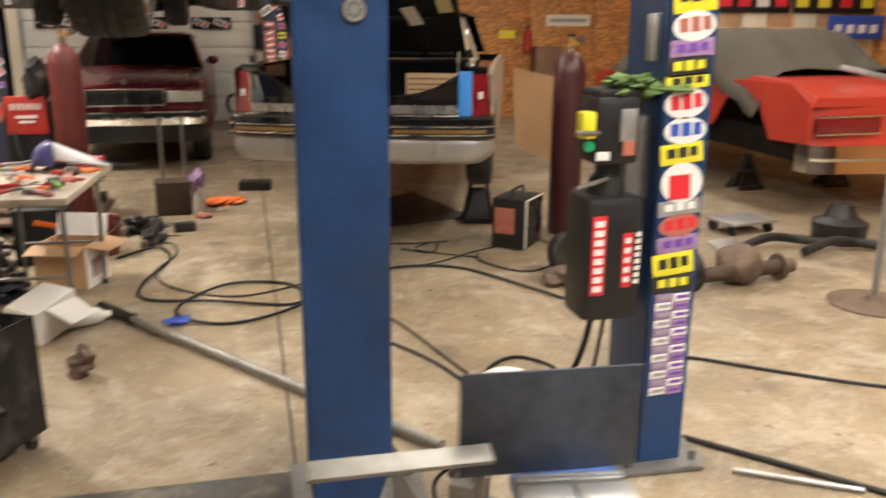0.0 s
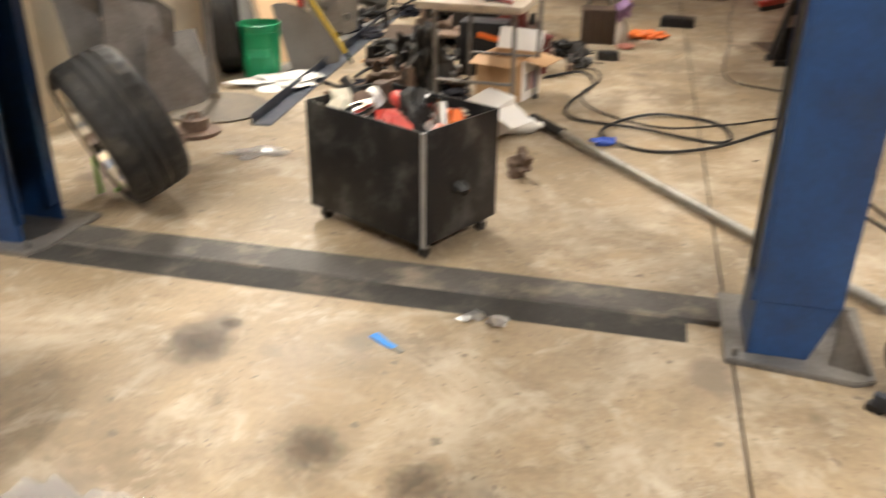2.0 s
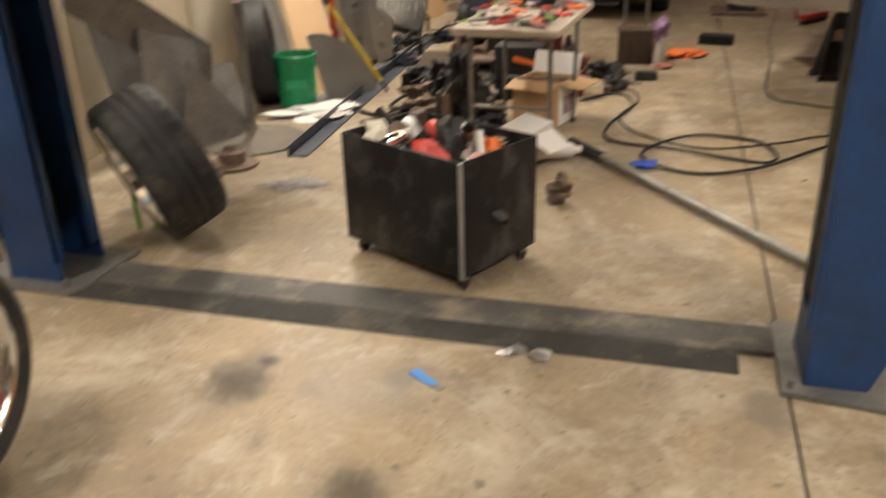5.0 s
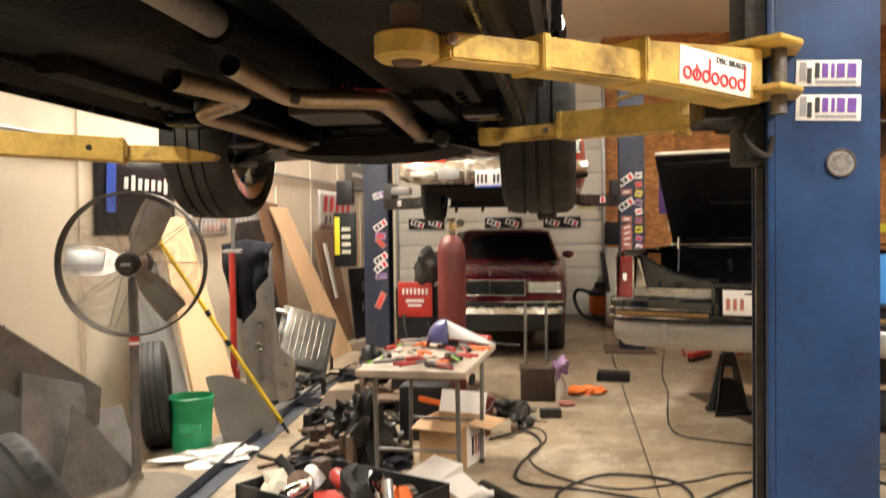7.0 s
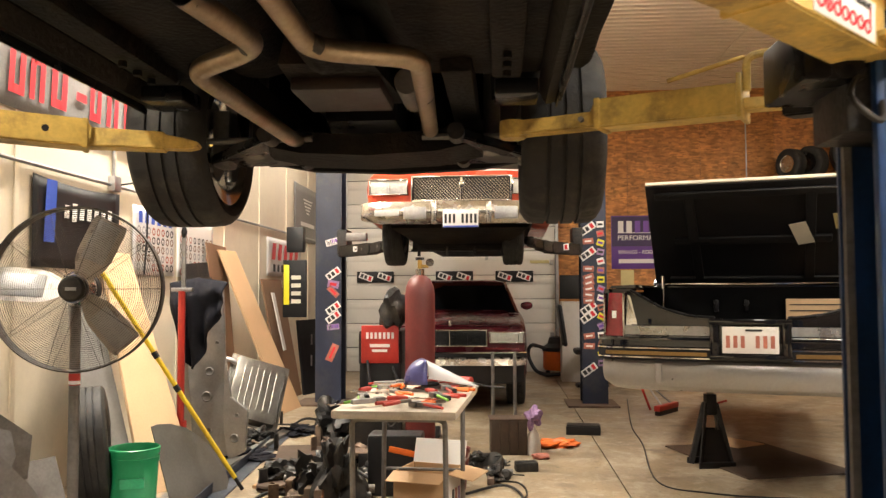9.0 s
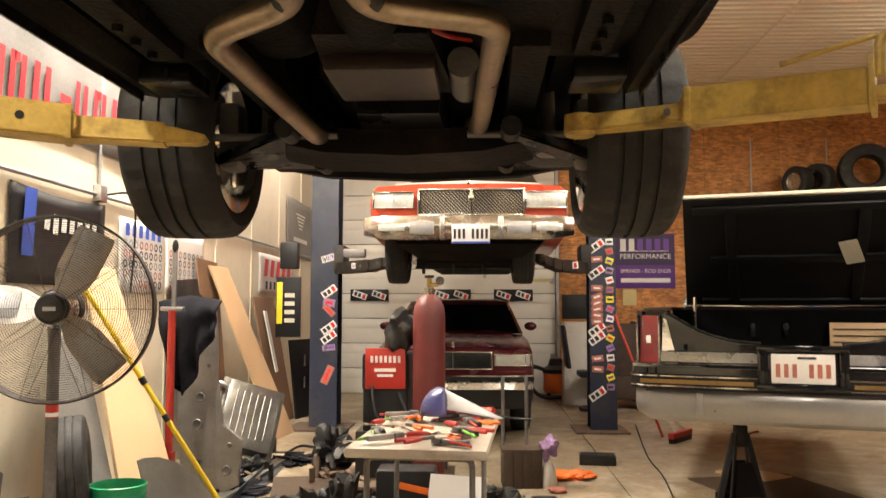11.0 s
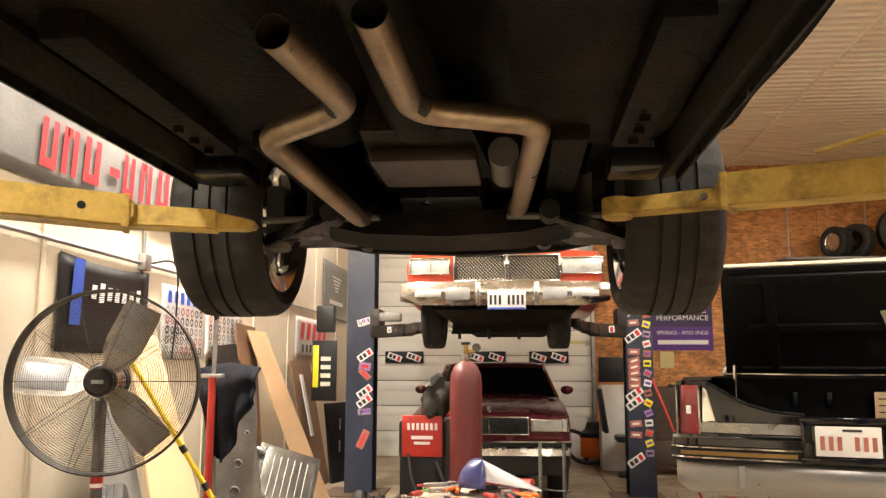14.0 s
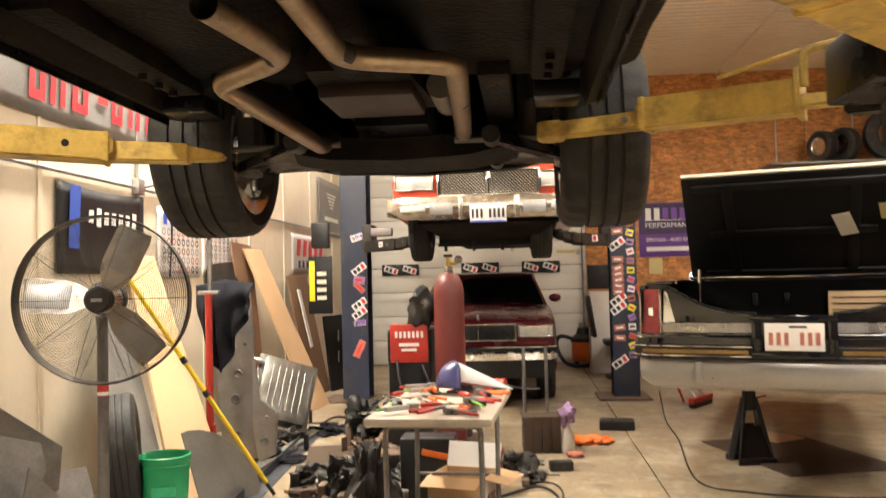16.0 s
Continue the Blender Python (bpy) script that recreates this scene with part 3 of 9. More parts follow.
lift = thing("two_post_lift", "blue two-post car lift with yellow arms", "car lift")
post = part("post", channel(-0.13, 0.131, 2.47, 2.76, 0.22, 3.7, -1), BLUE, lift, "scuffed blue steel post")
part("post_foot", prism([(-0.13, 2.472, 0.02), (0.06, 2.472, 0.02), (0.131, 2.472, 0.22), (-0.13, 2.472, 0.22)], (0, 0.285, 0), 0.002), BLUE, post)
part("guide_strip", box((-0.115, 2.497, 1.9), (0.02, 0.02, 3.4)), STEEL, post)
part("guide_strip", box((-0.115, 2.733, 1.9), (0.02, 0.02, 3.4)), STEEL, post)
part("inner_edge", box((-0.14, 2.486, 1.96), (0.02, 0.03, 3.48), 0.004), BLUE, post)
part("base_plate", prism([(-0.2, 2.42, 0), (0.2, 2.37, 0), (0.26, 2.4, 0), (0.3, 2.9, 0), (-0.2, 2.9, 0)], (0, 0, 0.02), 0.004), STEEL, lift)
part("gusset", prism([(0.132, 2.46, 0.02), (0.25, 2.42, 0.02), (0.255, 2.45, 0.03), (0.134, 2.475, 0.23)], (0.0, 0.012, 0)), STEEL, lift)
part("gusset", prism([(0.132, 2.72, 0.02), (0.25, 2.72, 0.02), (0.134, 2.72, 0.23)], (0.0, 0.012, 0)), STEEL, lift)
for x, y in ((0.22, 2.44), (0.24, 2.82), (-0.17, 2.45)):
    part("anchor_bolt", cyl((x, y, 0.02), (x, y, 0.05), 0.012, n=6), STEEL, lift)
badge = part("badge", lathe([(0, 0), (0.036, 0), (0.036, 0.003), (0, 0.004)], Matrix.Translation((0.033, 2.468, 1.70)) @ pose(0, 0, 0, 90, 0, 0), 32), GALV, post, "round silver badge")
for k in range(8):
    a = k * math.pi / 4
    part("badge_dot", cyl((0.033 + 0.019 * math.cos(a), 2.4645, 1.70 + 0.019 * math.sin(a)), (0.033 + 0.019 * math.cos(a), 2.4625, 1.70 + 0.019 * math.sin(a)), 0.007, n=10), GREYPAINT, badge)
part("badge_rim", lathe([(0.033, 0.003), (0.037, 0.003), (0.037, 0.007), (0.033, 0.007)], Matrix.Translation((0.033, 2.468, 1.70)) @ pose(0, 0, 0, 90, 0, 0), 32, True), CHROME, badge)
for z in (1.845, 1.935):
    sticker(post, (0.002, 2.468, z), 0.162, 0.068, None, 2, WHITEINK, VIK)
postA = part("post", channel(-3.28, -3.02, 2.60, 2.88, 0.02, 3.7, 1), BLUE, lift, "scuffed blue steel post")
part("inner_edge", box((-3.03, 2.615, 1.9), (0.03, 0.03, 3.6), 0.004), BLUE, postA)
part("guide_strip", box((-3.04, 2.85, 1.9), (0.03, 0.05, 3.6), 0.004), BLUE, postA)
part("channel_liner", box((-3.2, 2.74, 1.9), (0.02, 0.2, 3.6)), GREASE, postA)
part("base_plate", prism([(-3.45, 2.52, 0), (-2.95, 2.52, 0), (-2.9, 2.6, 0), (-2.9, 2.98, 0), (-3.45, 2.98, 0)], (0, 0, 0.02), 0.004), STEEL, lift)
for x, y in ((-2.98, 2.57), (-3.38, 2.57)):
    part("anchor_bolt", cyl((x, y, 0.02), (x, y, 0.05), 0.012, n=6), STEEL, lift)
part("pole_guard", tube([(-3.30, 2.57, 0.1), (-3.32, 2.55, 1.2), (-3.32, 2.55, 2.6)], 0.022, 10), GALV, lift)
for sx, x, y in ((-1, -0.10, 2.62), (1, -3.07, 2.74)):
    car_b = part("carriage", box((x, y, 2.02), (0.2, 0.22, 0.62), 0.01), GREASE, lift)
    part("carriage_block", box((x + sx * 0.14, y, 1.9), (0.14, 0.3, 0.15), 0.01), SATIN, car_b)
def beam(parent, name, a, c, w, h0, h1, material, label="", nose=0.0, bevel=0.005):
    """A box section along the line of its underside from a to c; its height runs from h0 to h1, its end cut back by nose."""
    a, c = Vector(a), Vector(c)
    d = (c - a).normalized()
    side = Vector((d.y, -d.x, 0)).normalized() * w
    up_ = Vector((0, 0, 1))
    low = [a, c - d * nose, c + up_ * h1 * 0.3] if nose else [a, c]
    high = [c + up_ * h1 * 0.72, c - d * nose + up_ * h1, a + up_ * h0] if nose else [c + up_ * h1, a + up_ * h0]
    return part(name, prism([p - side * 0.5 for p in low + high], side, bevel), material, parent, label)


def weld_band(parent, a, c, t, w, h, material, wide=0.014):
    """A raised collar round a box section at the share t of its length."""
    a, c = Vector(a), Vector(c)
    d = (c - a).normalized()
    p = a.lerp(c, t) - Vector((0, 0, 0.004))
    return beam(parent, "collar", p, p + d * wide, w + 0.012, h + 0.009, h + 0.009, material, "", 0, 0.003)


# front arm on the near post: flared knuckle, two telescoping tubes and a round end
FA = [Vector((-0.235, 2.365, 1.842)), Vector((-0.549, 2.058, 1.858)), Vector((-0.752, 1.868, 1.858)), Vector((-0.915, 1.715, 1.855)), Vector((-0.968, 1.668, 1.850))]
knuckle = beam(lift, "arm_knuckle", FA[0], FA[1], 0.12, 0.135, 0.088, YELLOW, "flared yellow arm root")
weld_band(knuckle, FA[0], FA[1], 0.97, 0.12, 0.09, YELLOW)
mid = beam(lift, "arm_section", FA[1] + Vector((0.05, 0.05, 0)), FA[2], 0.098, 0.07, 0.066, YELLOW)
weld_band(mid, FA[1], FA[2], 0.95, 0.096, 0.066, YELLOW, 0.02)
beam(lift, "arm_section", FA[2] + Vector((0.05, 0.05, 0.004)), FA[3], 0.08, 0.054, 0.052, YELLOW)
eye_ = part("arm_eye", lathe([(0, -0.012), (0.05, -0.012), (0.06, -0.004), (0.06, 0.034), (0.052, 0.04), (0, 0.04)], Matrix.Translation(FA[4] + Vector((0, 0, 0.012))), 28), YELLOW, lift, "worn round arm end")
part("pad_stem", lathe([(0, -0.018), (0.026, -0.018), (0.03, -0.01), (0.03, 0.09), (0, 0.09)], Matrix.Translation(FA[4] + Vector((0, 0, 0.012))), 20), RUSTY, eye_)
part("bolt", cyl(FA[3] + Vector((0.03, -0.055, 0.03)), FA[3] + Vector((0.035, -0.062, 0.03)), 0.012, n=8), RUSTY, eye_)
for z_, k_ in ((1.985, 0.0), (1.868, 0.0)):
    part("clevis_plate", prism([(-0.30, 2.36, z_), (-0.17, 2.24, z_), (-0.095, 2.33, z_), (-0.075, 2.47, z_), (-0.19, 2.50, z_)], (0, 0, 0.014), 0.003), YELLOW, lift)
part("clevis_web", prism([(-0.30, 2.36, 1.882), (-0.285, 2.345, 1.882), (-0.18, 2.48, 1.882), (-0.19, 2.50, 1.882)], (0, 0, 0.104)), GREASE, lift)
part("clevis_pin", cyl((-0.145, 2.37, 1.82), (-0.145, 2.37, 2.012), 0.02, n=16), STEEL, lift)
fd_ = (FA[1] - FA[0]).normalized()
fn_ = Vector((-fd_.y, fd_.x, 0)).normalized()
if fn_.y > 0:
    fn_ = -fn_
LB = (FA[0] + FA[1]) / 2 + fn_ * 0.0612 + Vector((0, 0, 0.055))
LM = Matrix.Translation(LB) @ pose(0, 0, 0, 0, 0, math.degrees(math.atan2(-fd_.y, -fd_.x))) @ pose(0, 0, 0, 0, 3.0, 0)
lab = part("arm_label", moved(box((0.03, 0, -0.004), (0.27, 0.002, 0.086), 0.0005), LM), WHITEINK, lift, "white label with red and black print")
for k in range(7):
    tall = k in (2, 6)
    lx = -0.078 + 0.034 * k
    part("print", moved(lathe([(0.0095, 0), (0.0155, 0), (0.0155, 0.0015), (0.0095, 0.0015)], Matrix.Translation((lx, -0.0012, -0.02)) @ pose(0, 0, 0, 90, 0, 0), 18, True), LM), REDINK, lab)
    if tall or k == 1:
        part("print", moved(box((lx + (0.0125 if tall else 0), -0.0018, -0.002 if tall else -0.012), (0.006, 0.0015, 0.05 if tall else 0.03), 0.0004), LM), REDINK, lab)
part("print", moved(letters("DISC BRAKES", 0.02), LM @ pose(0.085, -0.0018, 0.024)), BLACKINK, lab)
# rear arm on the near post
RA = [Vector((-0.30, 3.0, 1.852)), Vector((-0.70, 3.205, 1.858)), Vector((-0.985, 3.33, 1.864))]
outer = beam(lift, "arm_section", RA[0], RA[1], 0.105, 0.092, 0.092, YELLOW, "", 0.03)
weld_band(outer, RA[0], RA[1], 0.93, 0.105, 0.088, YELLOW, 0.02)
inner = beam(lift, "arm_section", RA[1] + Vector((0.06, -0.03, 0.006)), RA[2], 0.08, 0.05, 0.046, YELLOW, "", 0.02)
part("arm_eye", lathe([(0, -0.014), (0.04, -0.014), (0.046, -0.006), (0.046, 0.045), (0, 0.045)], Matrix.Translation(RA[2] + Vector((0.02, -0.012, 0.006))), 24), YELLOW, inner)
part("pin", cyl(RA[1] + Vector((-0.05, -0.03, 0.03)), RA[1] + Vector((-0.055, -0.045, 0.03)), 0.009, n=10), STEEL, inner)
beam(lift, "arm_stub", (-0.14, 2.955, 1.868), (-0.32, 3.01, 1.868), 0.07, 0.034, 0.034, YELLOW)
part("end_plate", box((-0.296, 2.998, 1.905), (0.014, 0.13, 0.13), 0.003, pose(0, 0, 0, 0, 0, -27)), YELLOW, lift)
part("hoop", tube(bend_path([(-0.296, 2.96, 1.92), (-0.296, 2.96, 2.02), (-0.16, 2.93, 2.04)], 0.03), 0.012, 10), YELLOW, lift, "bent yellow arm restraint rod")
part("restraint_rod", cyl((-0.30, 2.96, 2.02), (-0.515, 3.0, 1.962), 0.007, n=10), YELLOW, lift)
part("knuckle_bracket", prism([(-0.10, 2.78, 1.82), (-0.22, 2.90, 1.83), (-0.22, 2.92, 1.98), (-0.10, 2.80, 2.0)], (0.05, 0.05, 0), 0.006), GREASE, lift)
# arm on the far post
LA = [Vector((-2.93, 2.80, 1.835)), Vector((-2.31, 3.085, 1.802)), Vector((-2.09, 3.135, 1.802)), Vector((-1.985, 3.155, 1.806))]
outer = beam(lift, "arm_section", LA[0], LA[1], 0.11, 0.088, 0.088, YELLOW, "grimy yellow arm", 0.03)
weld_band(outer, LA[0], LA[1], 0.95, 0.106, 0.084, YELLOW, 0.02)
inner = beam(lift, "arm_section", LA[1] - Vector((0.06, 0.014, -0.006)), LA[2], 0.085, 0.062, 0.056, YELLOW)
beam(lift, "arm_tip", LA[2] - Vector((0.03, 0.006, -0.006)), LA[3], 0.07, 0.05, 0.03, YELLOW, "", 0.03)
fo_ = (LA[1] - LA[0]).normalized()
fs_ = Vector((fo_.y, -fo_.x, 0)).normalized()
for t_ in (0.80,):
    p_ = LA[0].lerp(LA[1], t_) + fs_ * 0.0545 + Vector((0, 0, 0.045))
    part("pin_hole", cyl(p_, p_ + fs_ * 0.002, 0.011, n=14), BLACK, outer)
part("pin_hole", cyl(LA[2] + Vector((-0.03, -0.045, 0.035)), LA[2] + Vector((-0.03, -0.047, 0.035)), 0.007, n=12), BLACK, inner)
part("hose", tube(smooth_path([(-0.16, 2.5, 1.86), (-0.22, 2.44, 1.78), (-0.16, 2.43, 1.72), (-0.13, 2.5, 1.8)]), 0.008), GREASE, lift)

# second lift: one sticker-covered post and its pump unit
lift2 = thing("lift_post", "blue lift post covered with racing stickers", "car lift")
p2 = part("post", channel(1.115, 1.295, 2.62, 2.92, 0.02, 3.7, 1), BLUE, lift2)
part("side_web", box((1.118, 2.77, 1.86), (0.012, 0.3, 3.66), 0.002), BLUE, p2)
part("base_plate", prism([(1.0, 2.55, 0), (1.36, 2.54, 0), (1.4, 2.62, 0), (1.4, 3.0, 0), (1.0, 3.0, 0)], (0, 0, 0.02), 0.004), STEEL, lift2)
for x, y in ((1.34, 2.6), (1.35, 2.95), (1.07, 2.6)):
    part("anchor_bolt", cyl((x, y, 0.02), (x, y, 0.06), 0.013, n=6), STEEL, lift2)
STK = [(1.76, 0.1, YELLOWSIGN, BLACKINK), (1.66, 0.09, WHITEINK, PINKINK), (1.585, 0.055, LILAC, PURPLEINK), (1.525, 0.06, BLACKINK, YELLOWSIGN), (1.475, 0.045, YELLOWSIGN, BLACKINK),
       (1.40, 0.095, WHITEINK, REDINK), (1.305, 0.085, WHITEINK, BLUEINK), (1.225, 0.065, YELLOWSIGN, BLACKINK), (1.12, 0.13, WHITEINK, REDINK), (1.03, 0.05, GREYINK, WHITEINK),
       (0.965, 0.075, PINKINK, REDINK), (0.895, 0.055, LILAC, PURPLEINK), (0.82, 0.075, YELLOWSIGN, BLACKINK), (0.745, 0.06, BLACKINK, YELLOWSIGN)]
for z, h, base, ink in STK:
    bars = [(-0.25, 0.05, 0.2, 0.45, ink), (0.02, 0.05, 0.2, 0.5, ink), (0.28, 0.05, 0.18, 0.45, ink)]
    if h > 0.12:
        bars = [(-0.05, -0.1, 0.5, 0.6, REDINK)]
    sticker(p2, (1.205 + RNG.uniform(-0.008, 0.008), 2.618 - 0.0015 * (base is WHITEINK), z), 0.162, h * 1.12, None, RNG.uniform(-7, -3), base, bars, oval=base in (WHITEINK, PINKINK))
for k in range(12):
    z = 0.69 - 0.034 * k
    for dx in (-0.035, 0.035):
        sticker(p2, (1.21 + dx, 2.618, z), 0.066, 0.031, None, -3, WHITEINK if (k + (dx > 0)) % 2 else LILAC, [(0.05, 0.05, 0.7, 0.4, PURPLEINK if dx > 0 else GREYINK)])
part("strap_bracket", box((1.10, 2.70, 1.62), (0.03, 0.05, 0.16), 0.006), GALV, lift2)
pump = thing("lift_pump", "black hydraulic lift pump with motor and tank", "hydraulic pump")
part("tank", box((0.955, 2.7, 0.85), (0.22, 0.2, 0.46), 0.035), BLACK, pump)
part("tank_neck", lathe([(0, 1.08), (0.07, 1.08), (0.06, 1.14), (0.045, 1.15), (0.045, 1.2), (0, 1.2)], Matrix.Translation((0.955, 2.7, 0)), 20), BLACK, pump)
mot = part("motor", box((0.95, 2.7, 1.31), (0.17, 0.18, 0.24), 0.03), BLACK, pump)
part("motor_cap", box((0.95, 2.7, 1.435), (0.15, 0.16, 0.03), 0.01), BLACK, mot)
part("data_plate", box((0.985, 2.607, 1.33), (0.06, 0.004, 0.11), 0.001), GALV, mot, "silver data plate")
part("pink_tag", box((0.99, 2.606, 1.25), (0.045, 0.004, 0.05), 0.001), PINKINK, mot)
part("switch_box", box((0.842, 2.64, 1.33), (0.05, 0.06, 0.09), 0.006), YELLOWSIGN, pump, "yellow switch cover")
part("green_button", cyl((0.842, 2.62, 1.26), (0.842, 2.60, 1.26), 0.018, n=16), GREEN, pump)
part("lever", tube([(0.93, 2.64, 1.30), (0.78, 2.58, 1.31)], 0.009), STEEL, pump)
part("lever", tube([(0.93, 2.64, 1.14), (0.79, 2.58, 1.12)], 0.009), STEEL, pump)
part("white_tag", box((0.895, 2.606, 1.225), (0.05, 0.004, 0.03), 0.001), WHITEINK, pump)
b1 = part("red_print_panel", box((0.895, 2.597, 0.87), (0.052, 0.004, 0.29), 0.001), REDINK, pump, "red vertical label with white print")
for k in range(8):
    part("print", box((0.895, 2.5942, 0.75 + 0.034 * k), (0.034, 0.0016, 0.022)), WHITEINK, b1)
b2 = part("side_print_panel", box((1.005, 2.597, 0.85), (0.036, 0.004, 0.2), 0.001), REDINK, pump)
for k in range(5):
    part("print", box((1.005, 2.5942, 0.78 + 0.036 * k), (0.022, 0.0016, 0.02)), WHITEINK, b2)
for k in range(8):
    part("white_print", box((1.045, 2.597, 0.77 + 0.025 * k), (0.018, 0.003, 0.016)), WHITEINK, pump)
part("mount", box((1.07, 2.75, 1.2), (0.1, 0.12, 0.3), 0.006), STEEL, pump)
part("hose", tube(smooth_path([(0.93, 2.7, 0.62), (0.9, 2.72, 0.45), (0.85, 2.8, 0.25), (0.8, 2.95, 0.03)]), 0.012), BLACK, pump)
part("cord", tube(smooth_path([(0.98, 2.7, 0.62), (0.97, 2.74, 0.4), (0.96, 2.8, 0.2), (0.98, 2.9, 0.02)]), 0.008), OLDWOOD, pump)
single("green_rag", lump((1.03, 2.70, 1.455), (0.10, 0.09, 0.035), RNG, 4, 0.9), mat("faded_green_cloth", (0.10, 0.16, 0.045), 0.9, var=0.3, scale=20, fine=150, bump=0.4), "crumpled faded green rag on a pump motor", "rag")

# far lift holding the orange-red car
far = thing("far_lift", "navy two-post lift covered in stickers", "car lift")
pr = part("post", channel(-0.05, 0.25, 10.55, 10.85, 0.02, 3.7, -1), NAVY, far)
pl = part("post", channel(-3.27, -2.95, 10.55, 10.85, 0.02, 3.7, 1), NAVY, far)
part("base_plate", prism([(-0.24, 10.32, 0), (0.36, 10.32, 0), (0.36, 11.0, 0), (-0.24, 11.0, 0)], (0, 0, 0.02), 0.005), RUSTY, far)
part("base_plate", prism([(-3.5, 10.32, 0), (-2.8, 10.32, 0), (-2.8, 11.0, 0), (-3.5, 11.0, 0)], (0, 0, 0.02), 0.005), RUSTY, far)
for z in (2.1, 1.80, 1.15, 1.05, 0.42):
    sticker(pr, (0.03, 10.547, z), 0.2, 0.085, None, -35, WHITEINK, LOGO)
for z in (1.95, 1.62, 1.52, 1.45, 1.38, 1.31, 1.24, 0.82, 0.7):
    sticker(pr, (0.035, 10.546, z), 0.13, 0.07, None, RNG.uniform(-20, 20), PINKINK, [(0, 0, 0.6, 0.3, WHITEINK)])
for k in range(16):
    sticker(pr, (0.18, 10.546, 2.15 - 0.11 * k), 0.085, 0.075, None, RNG.uniform(-30, 30), (WHITEINK, PINKINK, YELLOWSIGN, LILAC)[k % 4], [(0, 0, 0.7, 0.35, (BLACKINK, REDINK, PURPLEINK)[k % 3])])
for z in (1.58, 1.16, 1.05):
    sticker(pl, (-3.05, 10.547, z), 0.19, 0.085, None, -35, WHITEINK, LOGO)
sticker(pl, (-3.05, 10.547, 1.97), 0.19, 0.08, None, -15, WHITEINK, VIK)
sticker(pl, (-3.06, 10.547, 0.62), 0.22, 0.09, None, -65, PINKINK, [(0, 0, 0.7, 0.3, REDINK)])
sticker(pl, (-3.05, 10.547, 1.45), 0.14, 0.09, None, 10, LILAC, [(0, 0, 0.6, 0.4, REDINK)])
sticker(pl, (-3.05, 10.547, 1.36), 0.16, 0.07, None, 45, PINKINK, [(0, 0, 0.6, 0.4, REDINK)])
sticker(pl, (-3.05, 10.547, 0.93), 0.15, 0.07, None, -5, LILAC, VIK)
for x, sx in ((-0.11, -1), (-2.9, 1)):
    part("carriage", box((x, 10.5, 1.95), (0.12, 0.35, 0.3), 0.01), GREASE, far)
arm(far, [(-0.12, 10.4, 1.84), (-0.5, 9.6, 1.83), (-0.72, 8.9, 1.85)], (GREASE, GREASE), 0.13, 0.13)
arm(far, [(-2.9, 10.4, 1.84), (-2.4, 9.6, 1.83), (-2.05, 8.9, 1.85)], (GREASE, GREASE), 0.13, 0.13)
sticker(far, (-0.33, 9.85, 1.84), 0.16, 0.07, None, -5, WHITEINK, LOGO)
sticker(far, (-2.62, 9.85, 1.84), 0.12, 0.06, None, 0, WHITEINK, VIK)
part("lock_lever", box((-2.7, 10.2, 2.0), (0.25, 0.1, 0.1), 0.02), STEEL, far)
ctl = thing("wall_control_box", "black control box with a yellow label beside the lift", "control box")
part("case", box((-3.6, 10.9, 2.02), (0.22, 0.14, 0.32), 0.02), BLACK, ctl)
part("yellow_label", box((-3.70, 10.82, 1.45), (0.07, 0.01, 0.5), 0.003), YELLOWSIGN, ctl)
part("backboard", box((-3.6, 10.85, 1.4), (0.3, 0.04, 0.72), 0.004), BLACKVINYL, ctl)
for k in range(4):
    part("print", box((-3.58, 10.826, 1.24 + 0.1 * k), (0.12, 0.006, 0.05)), PAPER, ctl)


# ---- wheels ----
def tyre_bm(R, w, rr, n=96, sipes=True):
    b = bm_new()
    h = w / 2
    prof = [(rr, -h * 0.86), (rr + 0.012, -h * 0.95), (rr + (R - rr) * 0.5, -h * 1.03), (R - 0.018, -h * 0.93), (R - 0.004, -h * 0.8),
            (R, -h * 0.5), (R, -h * 0.42), (R - 0.009, -h * 0.41), (R - 0.009, -h * 0.33), (R, -h * 0.32), (R + 0.001, -h * 0.05), (R - 0.009, -h * 0.045), (R - 0.009, h * 0.045), (R + 0.001, h * 0.05),
            (R, h * 0.32), (R - 0.009, h * 0.33), (R - 0.009, h * 0.41), (R, h * 0.42), (R, h * 0.5),
            (R - 0.004, h * 0.8), (R - 0.018, h * 0.93), (rr + (R - rr) * 0.5, h * 1.03), (rr + 0.012, h * 0.95), (rr, h * 0.86), (rr - 0.012, h * 0.7), (rr - 0.012, -h * 0.7)]
    rings = []
    for k, (r, z) in enumerate(prof):
        row = []
        for i in range(n):
            q = r
            if sipes and k in (4, 5, 18, 19) and i % 3 == 0:
                q -= 0.007
            a = 2 * math.pi * (i + (0.4 if k in (5, 18) else 0)) / n
            row.append(b.verts.new((q * math.cos(a), q * math.sin(a), z)))
        rings.append(row)
    return skin(b, rings, False, True)


